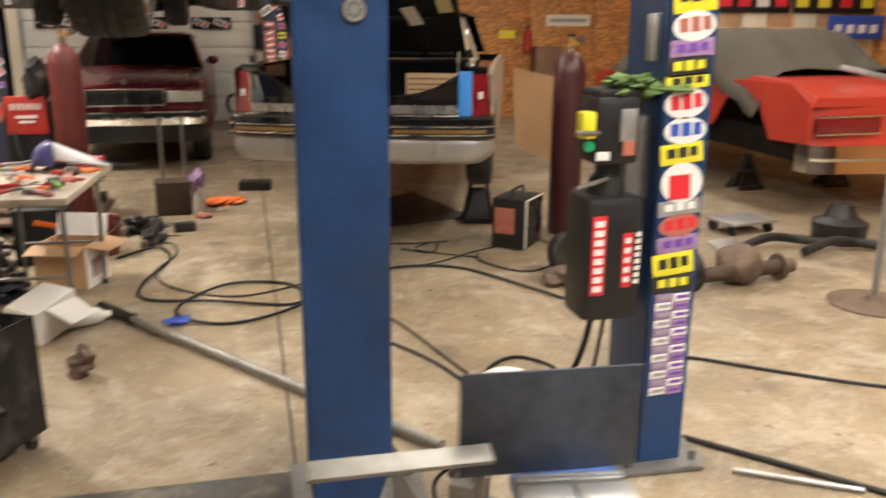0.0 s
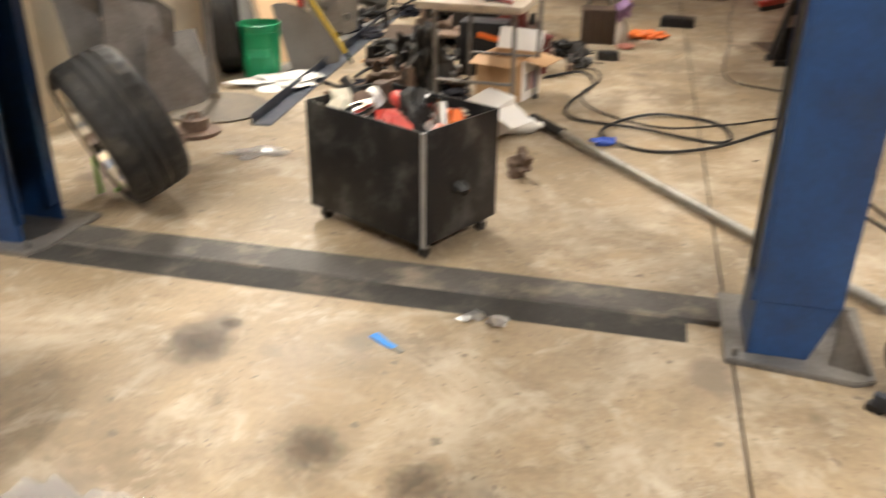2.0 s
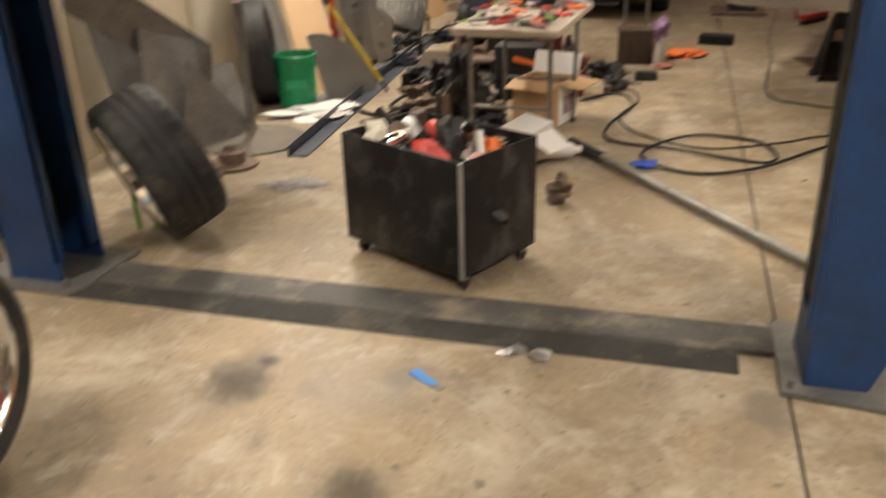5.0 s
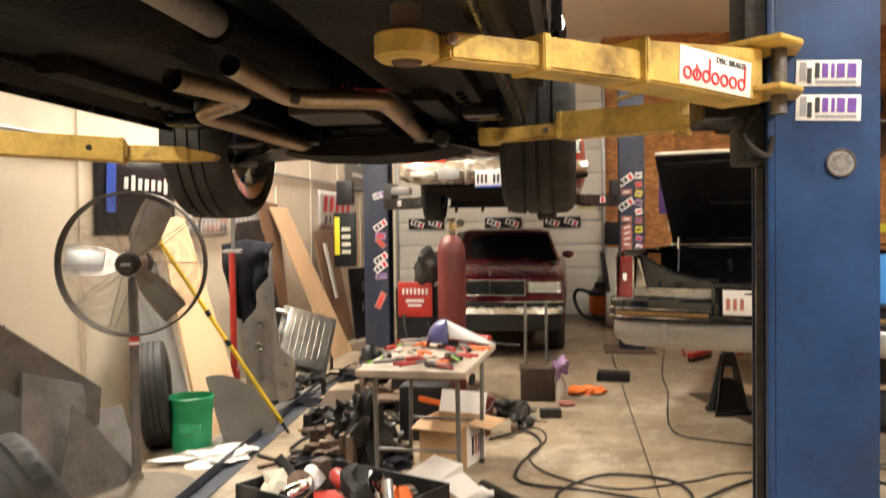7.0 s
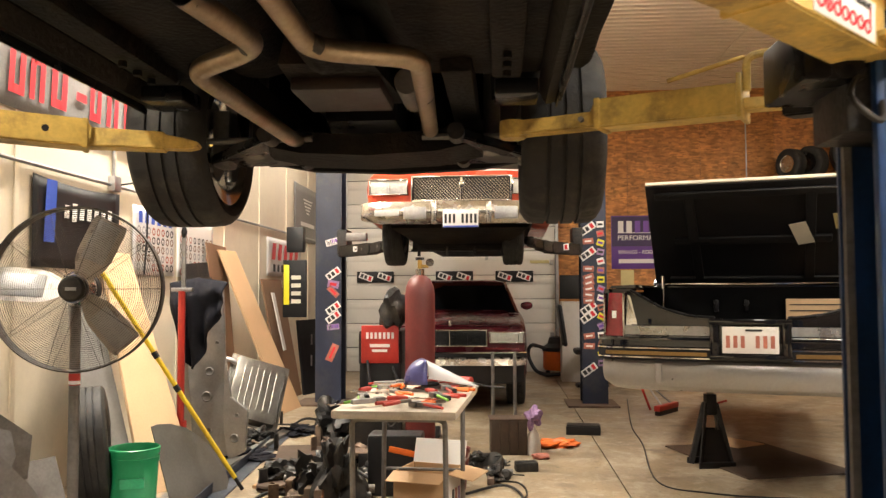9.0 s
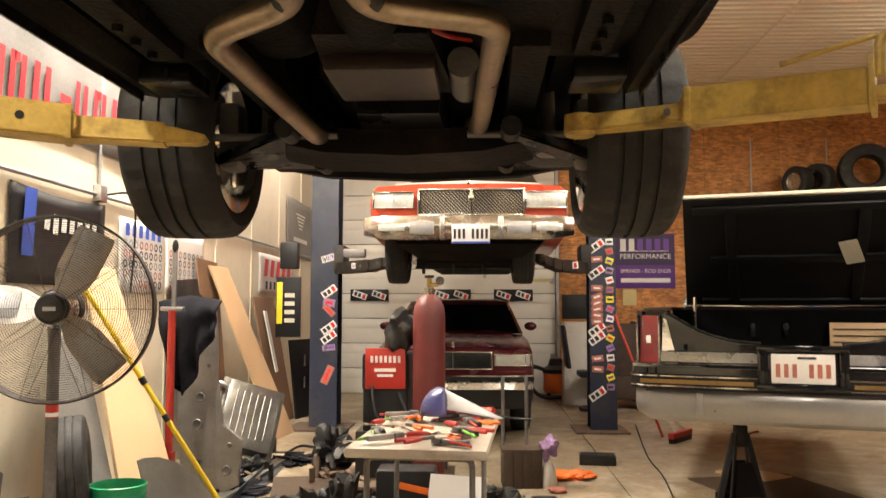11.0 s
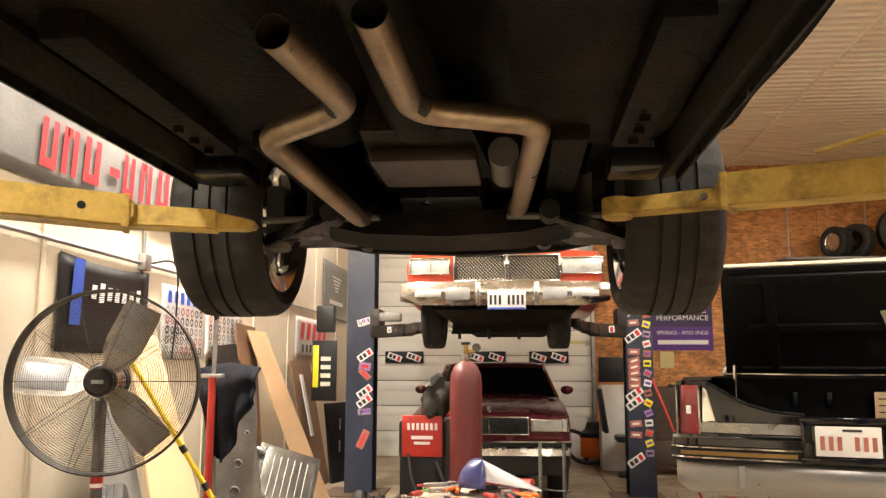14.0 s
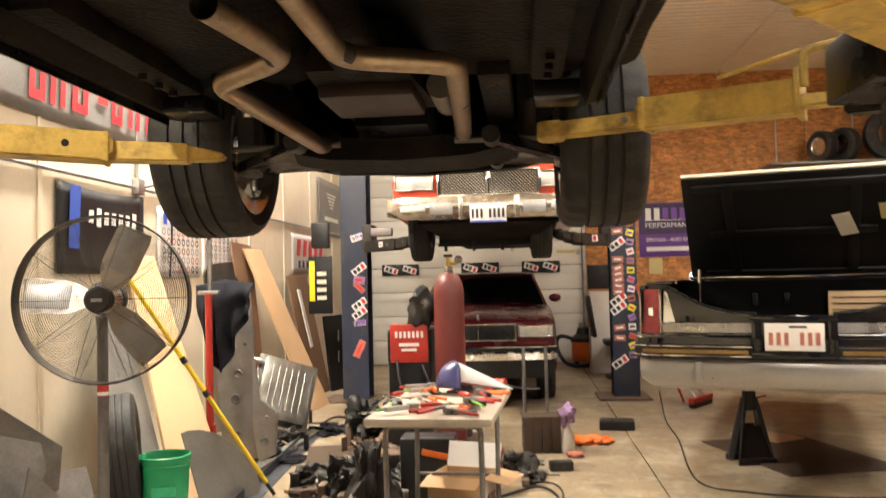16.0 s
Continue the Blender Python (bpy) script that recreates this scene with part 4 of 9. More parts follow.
def wheel_parts(parent, m, R, w, rr, rim_mat=ALU, spokes=5, name="wheel", n=96):
    """m: local z is the axle, outward."""
    hub = new(name)
    hub.parent = parent
    hub.matrix_basis = m
    hub.empty_display_size = 0.05
    part("tyre", tyre_bm(R, w, rr, n), RUBBER, hub)
    h = w / 2
    prof = [(rr - 0.002, h * 0.92), (rr + 0.004, h * 0.97), (rr - 0.012, h * 1.0), (rr - 0.028, h * 0.93), (rr - 0.034, h * 0.6), (rr - 0.05, -h * 0.2), (rr - 0.055, -h * 0.85), (rr - 0.002, -h * 0.92),
            (rr - 0.012, -h * 0.6), (rr - 0.02, h * 0.5)]
    part("rim", lathe(prof, None, 64, True), rim_mat, hub, sharp=50)
    disc = part("rim_centre", lathe([(0, -h * 0.1), (0.09, -h * 0.1), (0.085, h * 0.12), (0.05, h * 0.2), (0.03, h * 0.2), (0, h * 0.16)], None, 32), rim_mat, hub)
    for i in range(spokes):
        a = 2 * math.pi * i / spokes
        ri = rr - 0.045
        for s in (-1, 1):
            secs = []
            for t, ww, zz in ((0.06, 0.03, h * 0.08), (ri * 0.5, 0.026, h * 0.02), (ri * 0.85, 0.024, -h * 0.02), (ri, 0.034, h * 0.05)):
                off = s * (0.012 + 0.16 * (t / ri) * 0.35)
                c, u = Vector((t, off, zz)), Vector((0, ww * 0.5, 0))
                secs.append([c - u + Vector((0, 0, -0.02)), c + u + Vector((0, 0, -0.02)), c + u * 0.6 + Vector((0, 0, 0.014)), c - u * 0.6 + Vector((0, 0, 0.014))])
            part("spoke", moved(loft(secs), pose(0, 0, 0, 0, 0, math.degrees(a))), rim_mat, disc)
    if rim_mat is not ALU:
        part("brake_disc", lathe([(0.05, -h * 0.5), (0.16, -h * 0.5), (0.16, -h * 0.42), (0.05, -h * 0.42)], None, 40, True), STEEL, hub)
    return hub


# ---- cars ----
AX = {"R": pose(0, 0, 0, 0, 90, 0), "L": pose(0, 0, 0, 0, -90, 0)}


def at(x, y, z, side):
    return Matrix.Translation((x, y, z)) @ AX[side]


def body_ring(y, w, zb, zt, r=0.10):
    return [(-w + r * 0.6, y, zb), (w - r * 0.6, y, zb), (w - 0.01, y, zb + r), (w, y, (zb + zt) / 2), (w - 0.015, y, zt - r), (w - r, y, zt - 0.01), (w * 0.5, y, zt + 0.012), (-w * 0.5, y, zt + 0.012), (-w + r, y, zt - 0.01), (-w + 0.015, y, zt - r), (-w, y, (zb + zt) / 2), (-w + 0.01, y, zb + r)]


def cabin_ring(y, wb, wt, zb, zt):
    return [(-wb, y, zb), (wb, y, zb), (wt, y, zt - 0.03), (wt * 0.8, y, zt), (-wt * 0.8, y, zt), (-wt, y, zt - 0.03)]


# the car raised on the near lift, seen from below
up = thing("raised_car", "dark car raised on the lift, seen from underneath", "car", (-1.49, 0, 0))
b = bm_new()
NX, NY = 40, 60
grid = []
for j in range(NY + 1):
    y = -0.9 + 4.1 * j / NY
    row = []
    for i in range(NX + 1):
        x = -0.74 + 1.48 * i / NX
        z = 2.0
        z += 0.13 * math.exp(-(x / 0.17) ** 4)
        if y < 0.9:
            z += 0.06 * min(1, (0.9 - y) / 0.3)
        z += 0.008 * max(-1, min(1, 2 * math.sin(y * 5.5 + 1))) * (1 if 0.24 < abs(x) < 0.62 else 0)
        z += 0.05 * max(0, (y - 2.75) / 0.4) ** 2
        z += 0.012 * noise.noise(Vector((x * 4, y * 4, 3)))
        row.append(b.verts.new((x, y, z)))
    grid.append(row)
for j in range(NY):
    for i in range(NX):
        b.faces.new((grid[j][i], grid[j][i + 1], grid[j + 1][i + 1], grid[j + 1][i]))
part("floor_pan", b, UNDER, up, "dark undercoated floor pan")
for s in (-1, 1):
    part("rocker_panel", prism([(s * 0.60, -0.9, 1.985), (s * 0.625, -0.9, 1.935), (s * 0.675, -0.9, 1.945), (s * 0.70, -0.9, 2.01), (s * 0.75, -0.9, 2.15), (s * 0.62, -0.9, 2.1)], (0, 4.05, 0)), GRIME, up, "grimy sill panel")
    part("pinch_weld", box((s * 0.655, 1.1, 1.93), (0.006, 4.0, 0.03)), SATIN, up)
    part("frame_rail", box((s * 0.50, 2.5, 1.98), (0.085, 0.75, 0.06), 0.012), UNDER, up)
    part("jack_bracket", box((s * 0.53, 3.0, 1.94), (0.13, 0.16, 0.05), 0.01), SATIN, up)
    for k in range(3):
        part("drain_plug", cyl((s * 0.5, 2.6 + 0.09 * k, 1.93), (s * 0.5, 2.6 + 0.09 * k, 1.945), 0.012, n=10), UNDER, up)
    part("front_rail", box((s * 0.36, 3.55, 2.0), (0.09, 1.5, 0.1), 0.015), UNDER, up)
    # suspension
    la_ = part("control_arm", prism([(s * 0.33, 3.35, 1.875), (s * 0.62, 3.60, 1.83), (s * 0.64, 3.68, 1.83), (s * 0.33, 3.95, 1.875), (s * 0.36, 3.7, 1.88)], (0, 0, 0.035), 0.006), SATIN, up)
    part("bushing", cyl((s * 0.33, 3.32, 1.89), (s * 0.33, 3.42, 1.89), 0.03, n=14), GREASE, la_)
    part("bushing", cyl((s * 0.33, 3.88, 1.89), (s * 0.33, 3.98, 1.89), 0.03, n=14), GREASE, la_)
    part("tie_rod", cyl((s * 0.2, 3.48, 1.9), (s * 0.62, 3.5, 1.9), 0.012, n=10), STEEL, up)
    part("shock", cyl((s * 0.45, 3.62, 1.86), (s * 0.45, 3.7, 2.3), 0.032, n=14), STEEL, up)
    part("spindle", box((s * 0.58, 3.65, 1.93), (0.07, 0.11, 0.22), 0.02), STEEL, up)
    part("sway_link", tube(bend_path([(s * 0.1, 4.05, 1.93), (s * 0.42, 4.05, 1.93), (s * 0.56, 3.75, 1.9)], 0.08), 0.013), SATIN, up)
    part("inner_fender", prism([(s * 0.45, 3.1, 2.06), (s * 0.72, 3.1, 2.2), (s * 0.72, 4.3, 2.2), (s * 0.45, 4.3, 2.06)], (0, 0, 0.4)), UNDER, up)
    part("fender", prism([(s * 0.80, 3.0, 2.2), (s * 0.81, 3.3, 2.3), (s * 0.815, 3.65, 2.36), (s * 0.81, 3.95, 2.3), (s * 0.79, 4.2, 2.2), (s * 0.76, 4.5, 2.2), (s * 0.76, 4.5, 2.72), (s * 0.79, 3.0, 2.78)], (-s * 0.03, 0, 0)), SATIN, up)
    part("door_side", prism([(s * 0.76, -0.9, 2.15), (s * 0.76, 3.0, 2.15), (s * 0.79, 3.0, 2.78), (s * 0.79, -0.9, 2.78)], (-s * 0.03, 0, 0)), SATIN, up)
    wheel_parts(up, at(s * 0.70, 3.65, 1.925, "R" if s > 0 else "L"), 0.328, 0.285, 0.245, CHROME, 5)
part("crossmember", loft([[(x, 3.5 - 0.05 * abs(x), zc - 0.035), (x, 3.75, zc - 0.05), (x, 3.78, zc + 0.04), (x, 3.48, zc + 0.04)] for x, zc in ((-0.42, 1.92), (-0.25, 1.885), (0, 1.875), (0.25, 1.885), (0.42, 1.92))]), UNDER, up)
part("front_valance", loft([[(x, 4.4 - 0.25 * x * x, z0), (x, 4.46 - 0.25 * x * x, z0), (x, 4.52 - 0.25 * x * x, 2.15), (x, 4.3 - 0.25 * x * x, 2.12)] for x, z0 in ((-0.76, 2.0), (-0.62, 1.95), (-0.4, 1.915), (0, 1.905), (0.4, 1.915), (0.62, 1.95), (0.76, 2.0))]), UNDER, up, "black front air dam")
part("splash_shield", loft([[(x, 3.85, 1.93), (x, 4.36, 1.935), (x, 4.36, 1.95), (x, 3.85, 1.945)] for x in (-0.6, 0, 0.6)]), UNDER, up)
tp = part("transmission", loft([[(-0.13, 2.75, 1.97), (0.13, 2.75, 1.97), (0.10, 2.75, 2.1), (-0.10, 2.75, 2.1)], [(-0.17, 3.25, 1.97), (0.17, 3.25, 1.97), (0.17, 3.25, 2.2), (-0.17, 3.25, 2.2)]]), UNDER, up)
part("transmission_pan", box((0.0, 3.05, 1.955), (0.27, 0.30, 0.045), 0.012), mat("oily_brown_pan", (0.022, 0.012, 0.008), 0.45, var=0.4, scale=9, bump=0.1), tp, "brown stained transmission pan")
part("tailshaft", cyl((0, 2.0, 2.03), (0, 2.8, 2.03), 0.055, 0.08, 20), UNDER, up)
part("driveshaft", cyl((0, -0.9, 2.06), (0, 2.0, 2.03), 0.038, n=20), STEEL, up)
part("oil_pan", loft([[(-0.12, 3.35, 1.935), (0.12, 3.35, 1.935), (0.13, 3.35, 2.05), (-0.13, 3.35, 2.05)], [(-0.13, 3.5, 1.915), (0.13, 3.5, 1.915), (0.14, 3.5, 2.05), (-0.14, 3.5, 2.05)], [(-0.12, 4.1, 1.99), (0.12, 4.1, 1.99), (0.14, 4.1, 2.06), (-0.14, 4.1, 2.06)]]), SATIN, up)
part("engine_block", box((0, 3.75, 2.25), (0.5, 0.7, 0.38), 0.03), UNDER, up)
part("starter", cyl((0.2, 3.0, 1.98), (0.2, 3.25, 1.98), 0.04, n=18), STEEL, up)
part("radiator_support", box((0, 4.27, 2.25), (1.52, 0.05, 0.36), 0.01), UNDER, up)
part("red_cable", tube(smooth_path([(0.1, 2.75, 2.0), (0.16, 2.85, 2.0), (0.22, 2.95, 2.02)]), 0.007), REDPAINT, up)
EX1 = [(-0.115, 2.02, 1.905), (-0.082, 2.41, 1.918), (-0.282, 2.525, 1.895), (-0.255, 3.46, 1.888), (-0.25, 3.60, 1.95)]
EX2 = [(0.025, 2.03, 1.934), (0.035, 2.43, 1.915), (0.282, 2.54, 1.918), (0.237, 3.42, 1.91), (0.215, 3.6, 1.955)]
for pts in (EX1, EX2):
    ep = part("exhaust_pipe", tube(bend_path(pts, 0.07, 8), 0.0275, 20, caps=False), EXH, up, "bare steel exhaust pipe, cut open")
    part("pipe_inside", tube(bend_path(pts, 0.09, 8)[:6], 0.0255, 20, caps=False), GREASE, ep)
    d0 = (Vector(pts[1]) - Vector(pts[0])).normalized()
    # Black disc put in for the shade deep inside the open pipe.
    part("pipe_shade_disc", cyl(Vector(pts[0]) + d0 * 0.1, Vector(pts[0]) + d0 * 0.105, 0.027, n=20), BLACK, ep)
part("body_shell", loft([[(p[0], p[1], p[2]) for p in body_ring(y, 0.8, 2.3, zt)] for y, zt in ((-0.9, 2.78), (3.0, 2.8), (4.3, 2.74))]), SATIN, up)
part("cabin", loft([cabin_ring(y, wb, wt, 2.76, zt) for y, wb, wt, zt in ((-0.6, 0.74, 0.66, 2.80), (0.1, 0.74, 0.55, 3.2), (1.6, 0.74, 0.55, 3.22), (2.5, 0.74, 0.68, 2.80))]), DARKGLASS, up)

# black and silver coupe with an open boot, turned a little, on stands
CUT_YAW = -18.0
cut = thing("coupe", "black and silver coupe with its boot open, on stands", "car", (0.45, 5.53, 0), CUT_YAW)
HW = 0.875


def bowed(z0, z1, y0, thick, w=HW, bow=0.06, n=15, lean=0.0):
    """A bar across the back that bows outwards."""
    secs = []
    for i in range(n):
        x = -w + 2 * w * i / (n - 1)
        y = y0 - bow * (1 - (x / w) ** 2) + (0.05 * max(0, (abs(x) / w - 0.93) / 0.07) ** 2)
        secs.append([(x, y, z0), (x, y + thick, z0), (x, y + thick, z1), (x, y + lean, z1)])
    return loft(secs)


secs = []
for i in range(25):
    x = -HW + 2 * HW * i / 24
    e = max(0, (abs(x) / HW - 0.86) / 0.14)
    y = -0.03 - 0.07 * (1 - (x / HW) ** 2) + 0.05 * e * e
    lift = 0.045 * e * e
    secs.append([(x, y + 0.055, 0.745 + lift), (x, y + 0.2, 0.75 + lift), (x, y + 0.2, 0.93), (x, y + 0.012, 0.93), (x, y, 0.905), (x, y - 0.006, 0.86), (x, y + 0.002, 0.81 + lift * 0.6), (x, y + 0.02, 0.77 + lift)])
bp = part("bumper", loft(secs), CARSILVER, cut, "silver painted lower bumper")
md = bp.modifiers.new("round", "BEVEL")
md.width = 0.006
md.segments = 2
for x in (-0.52, 0.52):
    part("bumper_guard", box((x, -0.092, 0.855), (0.035, 0.03, 0.12), 0.008), CARSILVER, cut)
part("impact_strip", bowed(0.93, 1.015, -0.06, 0.2, HW + 0.02, 0.07, 21), BLACKVINYL, cut, "black bumper strip")
for x0, x1 in ((-0.84, -0.24), (0.24, 0.84)):
    gs = []
    for i in range(7):
        x = x0 + (x1 - x0) * i / 6
        y = -0.066 - 0.07 * (1 - (x / HW) ** 2)
        gs.append([(x, y, 0.962), (x, y + 0.01, 0.962), (x, y + 0.01, 0.984), (x, y, 0.984)])
    part("gold_strip", loft(gs), mat("gold_trim", (0.30, 0.19, 0.07), 0.35, 0.7, bump=0.02), cut)
part("bumper_top", loft([[(x, y, 1.0155), (x, y + 0.2, 1.0155), (x, y + 0.2, 1.072), (x, y + 0.06, 1.072), (x, y + 0.02, 1.066), (x, y + 0.003, 1.05)] for x, y in [(-(HW + 0.015) + 2 * (HW + 0.015) * i / 24, -0.065 - 0.07 * (1 - (2 * i / 24 - 1) ** 2) + 0.05 * max(0, (abs(2 * i / 24 - 1) - 0.9) / 0.1) ** 2) for i in range(25)]]), CARBLACK, cut, "glossy black bumper top")
for z in (0.948, 1.003):
    part("bright_line", bowed(z - 0.004, z + 0.004, -0.066, 0.05, HW + 0.02, 0.07, 21), CHROME, cut)
part("tail_panel", bowed(1.04, 1.14, 0.02, 0.06, 0.80, 0.05, 15), CARBLACK, cut)
for x0, x1 in ((-0.73, -0.19), (0.19, 0.73)):
    gs = []
    for i in range(7):
        x = x0 + (x1 - x0) * i / 6
        y = 0.008 - 0.05 * (1 - (x / 0.8) ** 2)
        gs.append([(x, y, 1.078), (x, y + 0.02, 1.078), (x, y + 0.02, 1.132), (x, y + 0.006, 1.132)])
    part("bright_panel", loft(gs), mat("brushed_bright_trim", (0.46, 0.45, 0.43), 0.28, 1.0, var=0.25, scale=9, bump=0.05), cut, "brushed bright trim panel")
part("boot_sill", bowed(1.142, 1.175, 0.03, 0.13, 0.76, 0.05, 15), CARBLACK, cut)
lp = part("licence_plate", box((0, -0.152, 1.062), (0.305, 0.006, 0.152), 0.003), WHITEINK, cut, "white licence plate with red figures")
for k in range(7):
    if k != 3:
        part("figure_bar", box((-0.12 + 0.04 * k, -0.1565, 1.052), (0.022, 0.003, 0.07)), PINKINK, lp)
part("plate_script", box((0.02, -0.1565, 1.118), (0.09, 0.003, 0.012)), BLACKINK, lp)
b = bm_new()
for c, sz in (((0, -0.10, 1.165), (0.45, 0.12, 0.034)), ((0, -0.10, 0.962), (0.45, 0.12, 0.034)), ((-0.196, -0.10, 1.063), (0.05, 0.12, 0.2)), ((0.196, -0.10, 1.063), (0.05, 0.12, 0.2)), ((0, -0.085, 1.063), (0.36, 0.1, 0.18))):
    add_box(b, c, sz, 0.008)
part("plate_frame", b, CARBLACK, cut)
for s in (-1, 1):
    tl = part("tail_light", prism([(s * 0.865, 0.06, 1.05), (s * 0.745, 0.015, 1.05), (s * 0.735, 0.03, 1.335), (s * 0.845, 0.09, 1.335)], (0, 0.05, 0), 0.004), LENSRED, cut, "tall dark red tail lamp lens")
    part("lamp_trim", box((s * 0.74, 0.025, 1.19), (0.014, 0.03, 0.29), 0.003), CHROME, tl)
    part("reflector", box((s * 0.80, 0.02, 1.2), (0.025, 0.012, 0.045), 0.003), WHITEINK, tl)
    part("quarter_end", prism([(s * 0.875, 0.09, 1.04), (s * 0.72, 0.03, 1.04), (s * 0.70, 0.06, 1.36), (s * 0.84, 0.12, 1.36)], (0, 0.2, 0)), CARBLACK, cut)
    swoop = [(0.70, 1.345), (0.66, 1.325), (0.60, 1.29), (0.53, 1.25), (0.46, 1.222), (0.38, 1.2), (0.29, 1.187), (0.20, 1.18)]
    part("filler_panel", prism([(s * 0.725, 0.02, 1.125), (s * 0.20, -0.02, 1.125)] + [(s * x, 0.02 - 0.04 * (1 - (x / 0.8) ** 2) + 0.12 * (z - 1.13), z) for x, z in swoop[::-1]] + [(s * 0.725, 0.046, 1.345)], (0, 0.05, 0)), CARBLACK, cut)
    part("boot_seal", tube([(s * x, 0.02 - 0.04 * (1 - (x / 0.8) ** 2) + 0.12 * (z - 1.13), z + 0.004) for x, z in swoop], 0.009, 8), SATIN, cut)
    part("bright_wedge", prism([(s * 0.726, 0.014, 1.135), (s * 0.655, 0.008, 1.135), (s * 0.70, 0.028, 1.31), (s * 0.722, 0.034, 1.325)], (0, 0.012, 0)), CHROME, cut)
    part("lamp_edge", box((s * 0.868, 0.066, 1.19), (0.012, 0.03, 0.29), 0.003), CHROME, tl)
    # side with wheel arch
    side_pts = [(0.1, 0.80), (0.75, 0.74)] + [(1.12 - 0.37 * math.cos(math.pi * k / 12), 0.74 + 0.36 * math.sin(math.pi * k / 12)) for k in range(1, 12)] + [(1.5, 0.72), (3.6, 0.70), (4.9, 0.78), (4.95, 1.2), (3.4, 1.34), (1.4, 1.37), (0.1, 1.36)]
    part("quarter_panel", prism([(s * HW, y, z) for y, z in side_pts], (-s * 0.03, 0, 0)), PRIMER if s > 0 else CARBLACK, cut, "tan primed side" if s > 0 else "")
    part("top_rail", loft([[(s * 0.845, y, 1.362), (s * 0.68, y, 1.366), (s * 0.68, y, 1.385), (s * 0.83, y, 1.38)] for y in (0.1, 0.5, 1.0)]), CARBLACK, cut)
    part("sail_panel", prism([(s * 0.70, 1.0, 1.36), (s * 0.57, 1.5, 1.74), (s * 0.57, 1.75, 1.74), (s * 0.72, 1.6, 1.36)], (-s * 0.05, 0, 0)), PRIMER if s > 0 else CARBLACK, cut)
part("rear_deck", box((0, 1.0, 1.37), (1.5, 0.16, 0.02)), CARBLACK, cut)
part("window_trim", box((0, 0.93, 1.395), (1.36, 0.025, 0.028), 0.006), CHROME, cut)
part("boot_floor", box((0, 0.5, 0.98), (1.5, 0.86, 0.03)), CARPET, cut)
part("boot_wall", box((0, 0.93, 1.17), (1.5, 0.03, 0.4)), CARPET, cut)
part("rear_window", prism([(-0.7, 1.05, 1.4), (0.7, 1.05, 1.4), (0.58, 1.5, 1.73), (-0.58, 1.5, 1.73)], (0, 0.02, 0.01)), DARKGLASS, cut)
part("roof", loft([cabin_ring(y, 0.7, 0.62, 1.70, zt) for y, zt in ((1.45, 1.76), (2.1, 1.78), (2.9, 1.75))]), CARBLACK, cut)
part("windscreen", prism([(-0.7, 3.5, 1.36), (0.7, 3.5, 1.36), (0.6, 2.9, 1.73), (-0.6, 2.9, 1.73)], (0, 0.02, 0.01)), DARKGLASS, cut)
part("bonnet", loft([[(-0.84, y, z - 0.1), (0.84, y, z - 0.1), (0.84, y, z), (-0.84, y, z)] for y, z in ((3.45, 1.34), (4.95, 1.22))]), CARBLACK, cut)
part("underbody", box((0, 2.6, 0.9), (1.66, 4.6, 0.2)), UNDER, cut)
lid_len = 1.1
secs = []
for i in range(9):
    t = i / 8
    w = 0.60 + 0.06 * (1 - t)
    y = -lid_len * t
    secs.append([(-w, y, 0.0), (w, y, 0.0), (w, y, 0.022), (w * 0.5, y, 0.04), (-w * 0.5, y, 0.04), (-w, y, 0.022)])
lid_m = Matrix.Translation((0, 0.95, 1.38)) @ pose(0, 0, 0, -33.5, 0, 0)
lid = part("boot_lid", moved(loft(secs), lid_m), BLACKVINYL, cut, "raised boot lid, black underside")
part("lid_edge", moved(box((0, -lid_len - 0.006, 0.02), (1.2, 0.012, 0.022), 0.003), lid_m), PAPER, lid)
for c, s in (((0, -0.55, -0.012), (0.95, 0.07, 0.02)), ((-0.35, -0.55, -0.012), (0.06, 0.95, 0.02)), ((0.35, -0.55, -0.012), (0.06, 0.95, 0.02)), ((0, -1.02, -0.012), (1.1, 0.06, 0.02)), ((0, -0.1, -0.012), (1.1, 0.06, 0.02))):
    part("lid_brace", moved(box(c, s, 0.008), lid_m), BLACKVINYL, lid)
part("paper_note", moved(box((0.30, -0.62, -0.026), (0.10, 0.22, 0.002), 0, pose(0, 0, 0, 0, 0, -15)), lid_m), PAPER, lid, "taped paper note")
part("paper_note", moved(box((0.53, -0.74, -0.026), (0.10, 0.15, 0.002), 0, pose(0, 0, 0, 0, 0, -8)), lid_m), YELLOWPAPER, lid, "taped paper note")
for s in (-1, 1):
    part("hinge_strut", tube([(s * 0.60, 0.80, 1.2), (s * 0.60, 0.83, 1.36), (s * 0.6, 0.84, 1.45)], 0.012), CHROME, cut)
for x in (-0.25, -0.05):
    part("boot_clip", box((x, 0.9, 1.24), (0.03, 0.03, 0.08), 0.005), SATIN, cut)
part("trim_board", box((0.5, 0.85, 1.21), (0.6, 0.02, 0.16), 0.003), PINEBOARD, cut, "pale board inside the boot")
for k in range(3):
    part("board_slot", box((0.5, 0.838, 1.17 + 0.04 * k), (0.56, 0.006, 0.008)), GREASE, cut)
wheel_parts(cut, at(0.76, 1.12, 0.72, "R"), 0.32, 0.2, 0.19, CHROME, 5)
part("axle", cyl((-0.75, 1.12, 0.68), (0.7, 1.12, 0.68), 0.05, n=16), GREASE, cut)
part("blue_tape", box((0.70, -0.012, 1.2), (0.085, 0.02, 0.31), 0.002), TAPE, cut, "strip of blue masking tape")


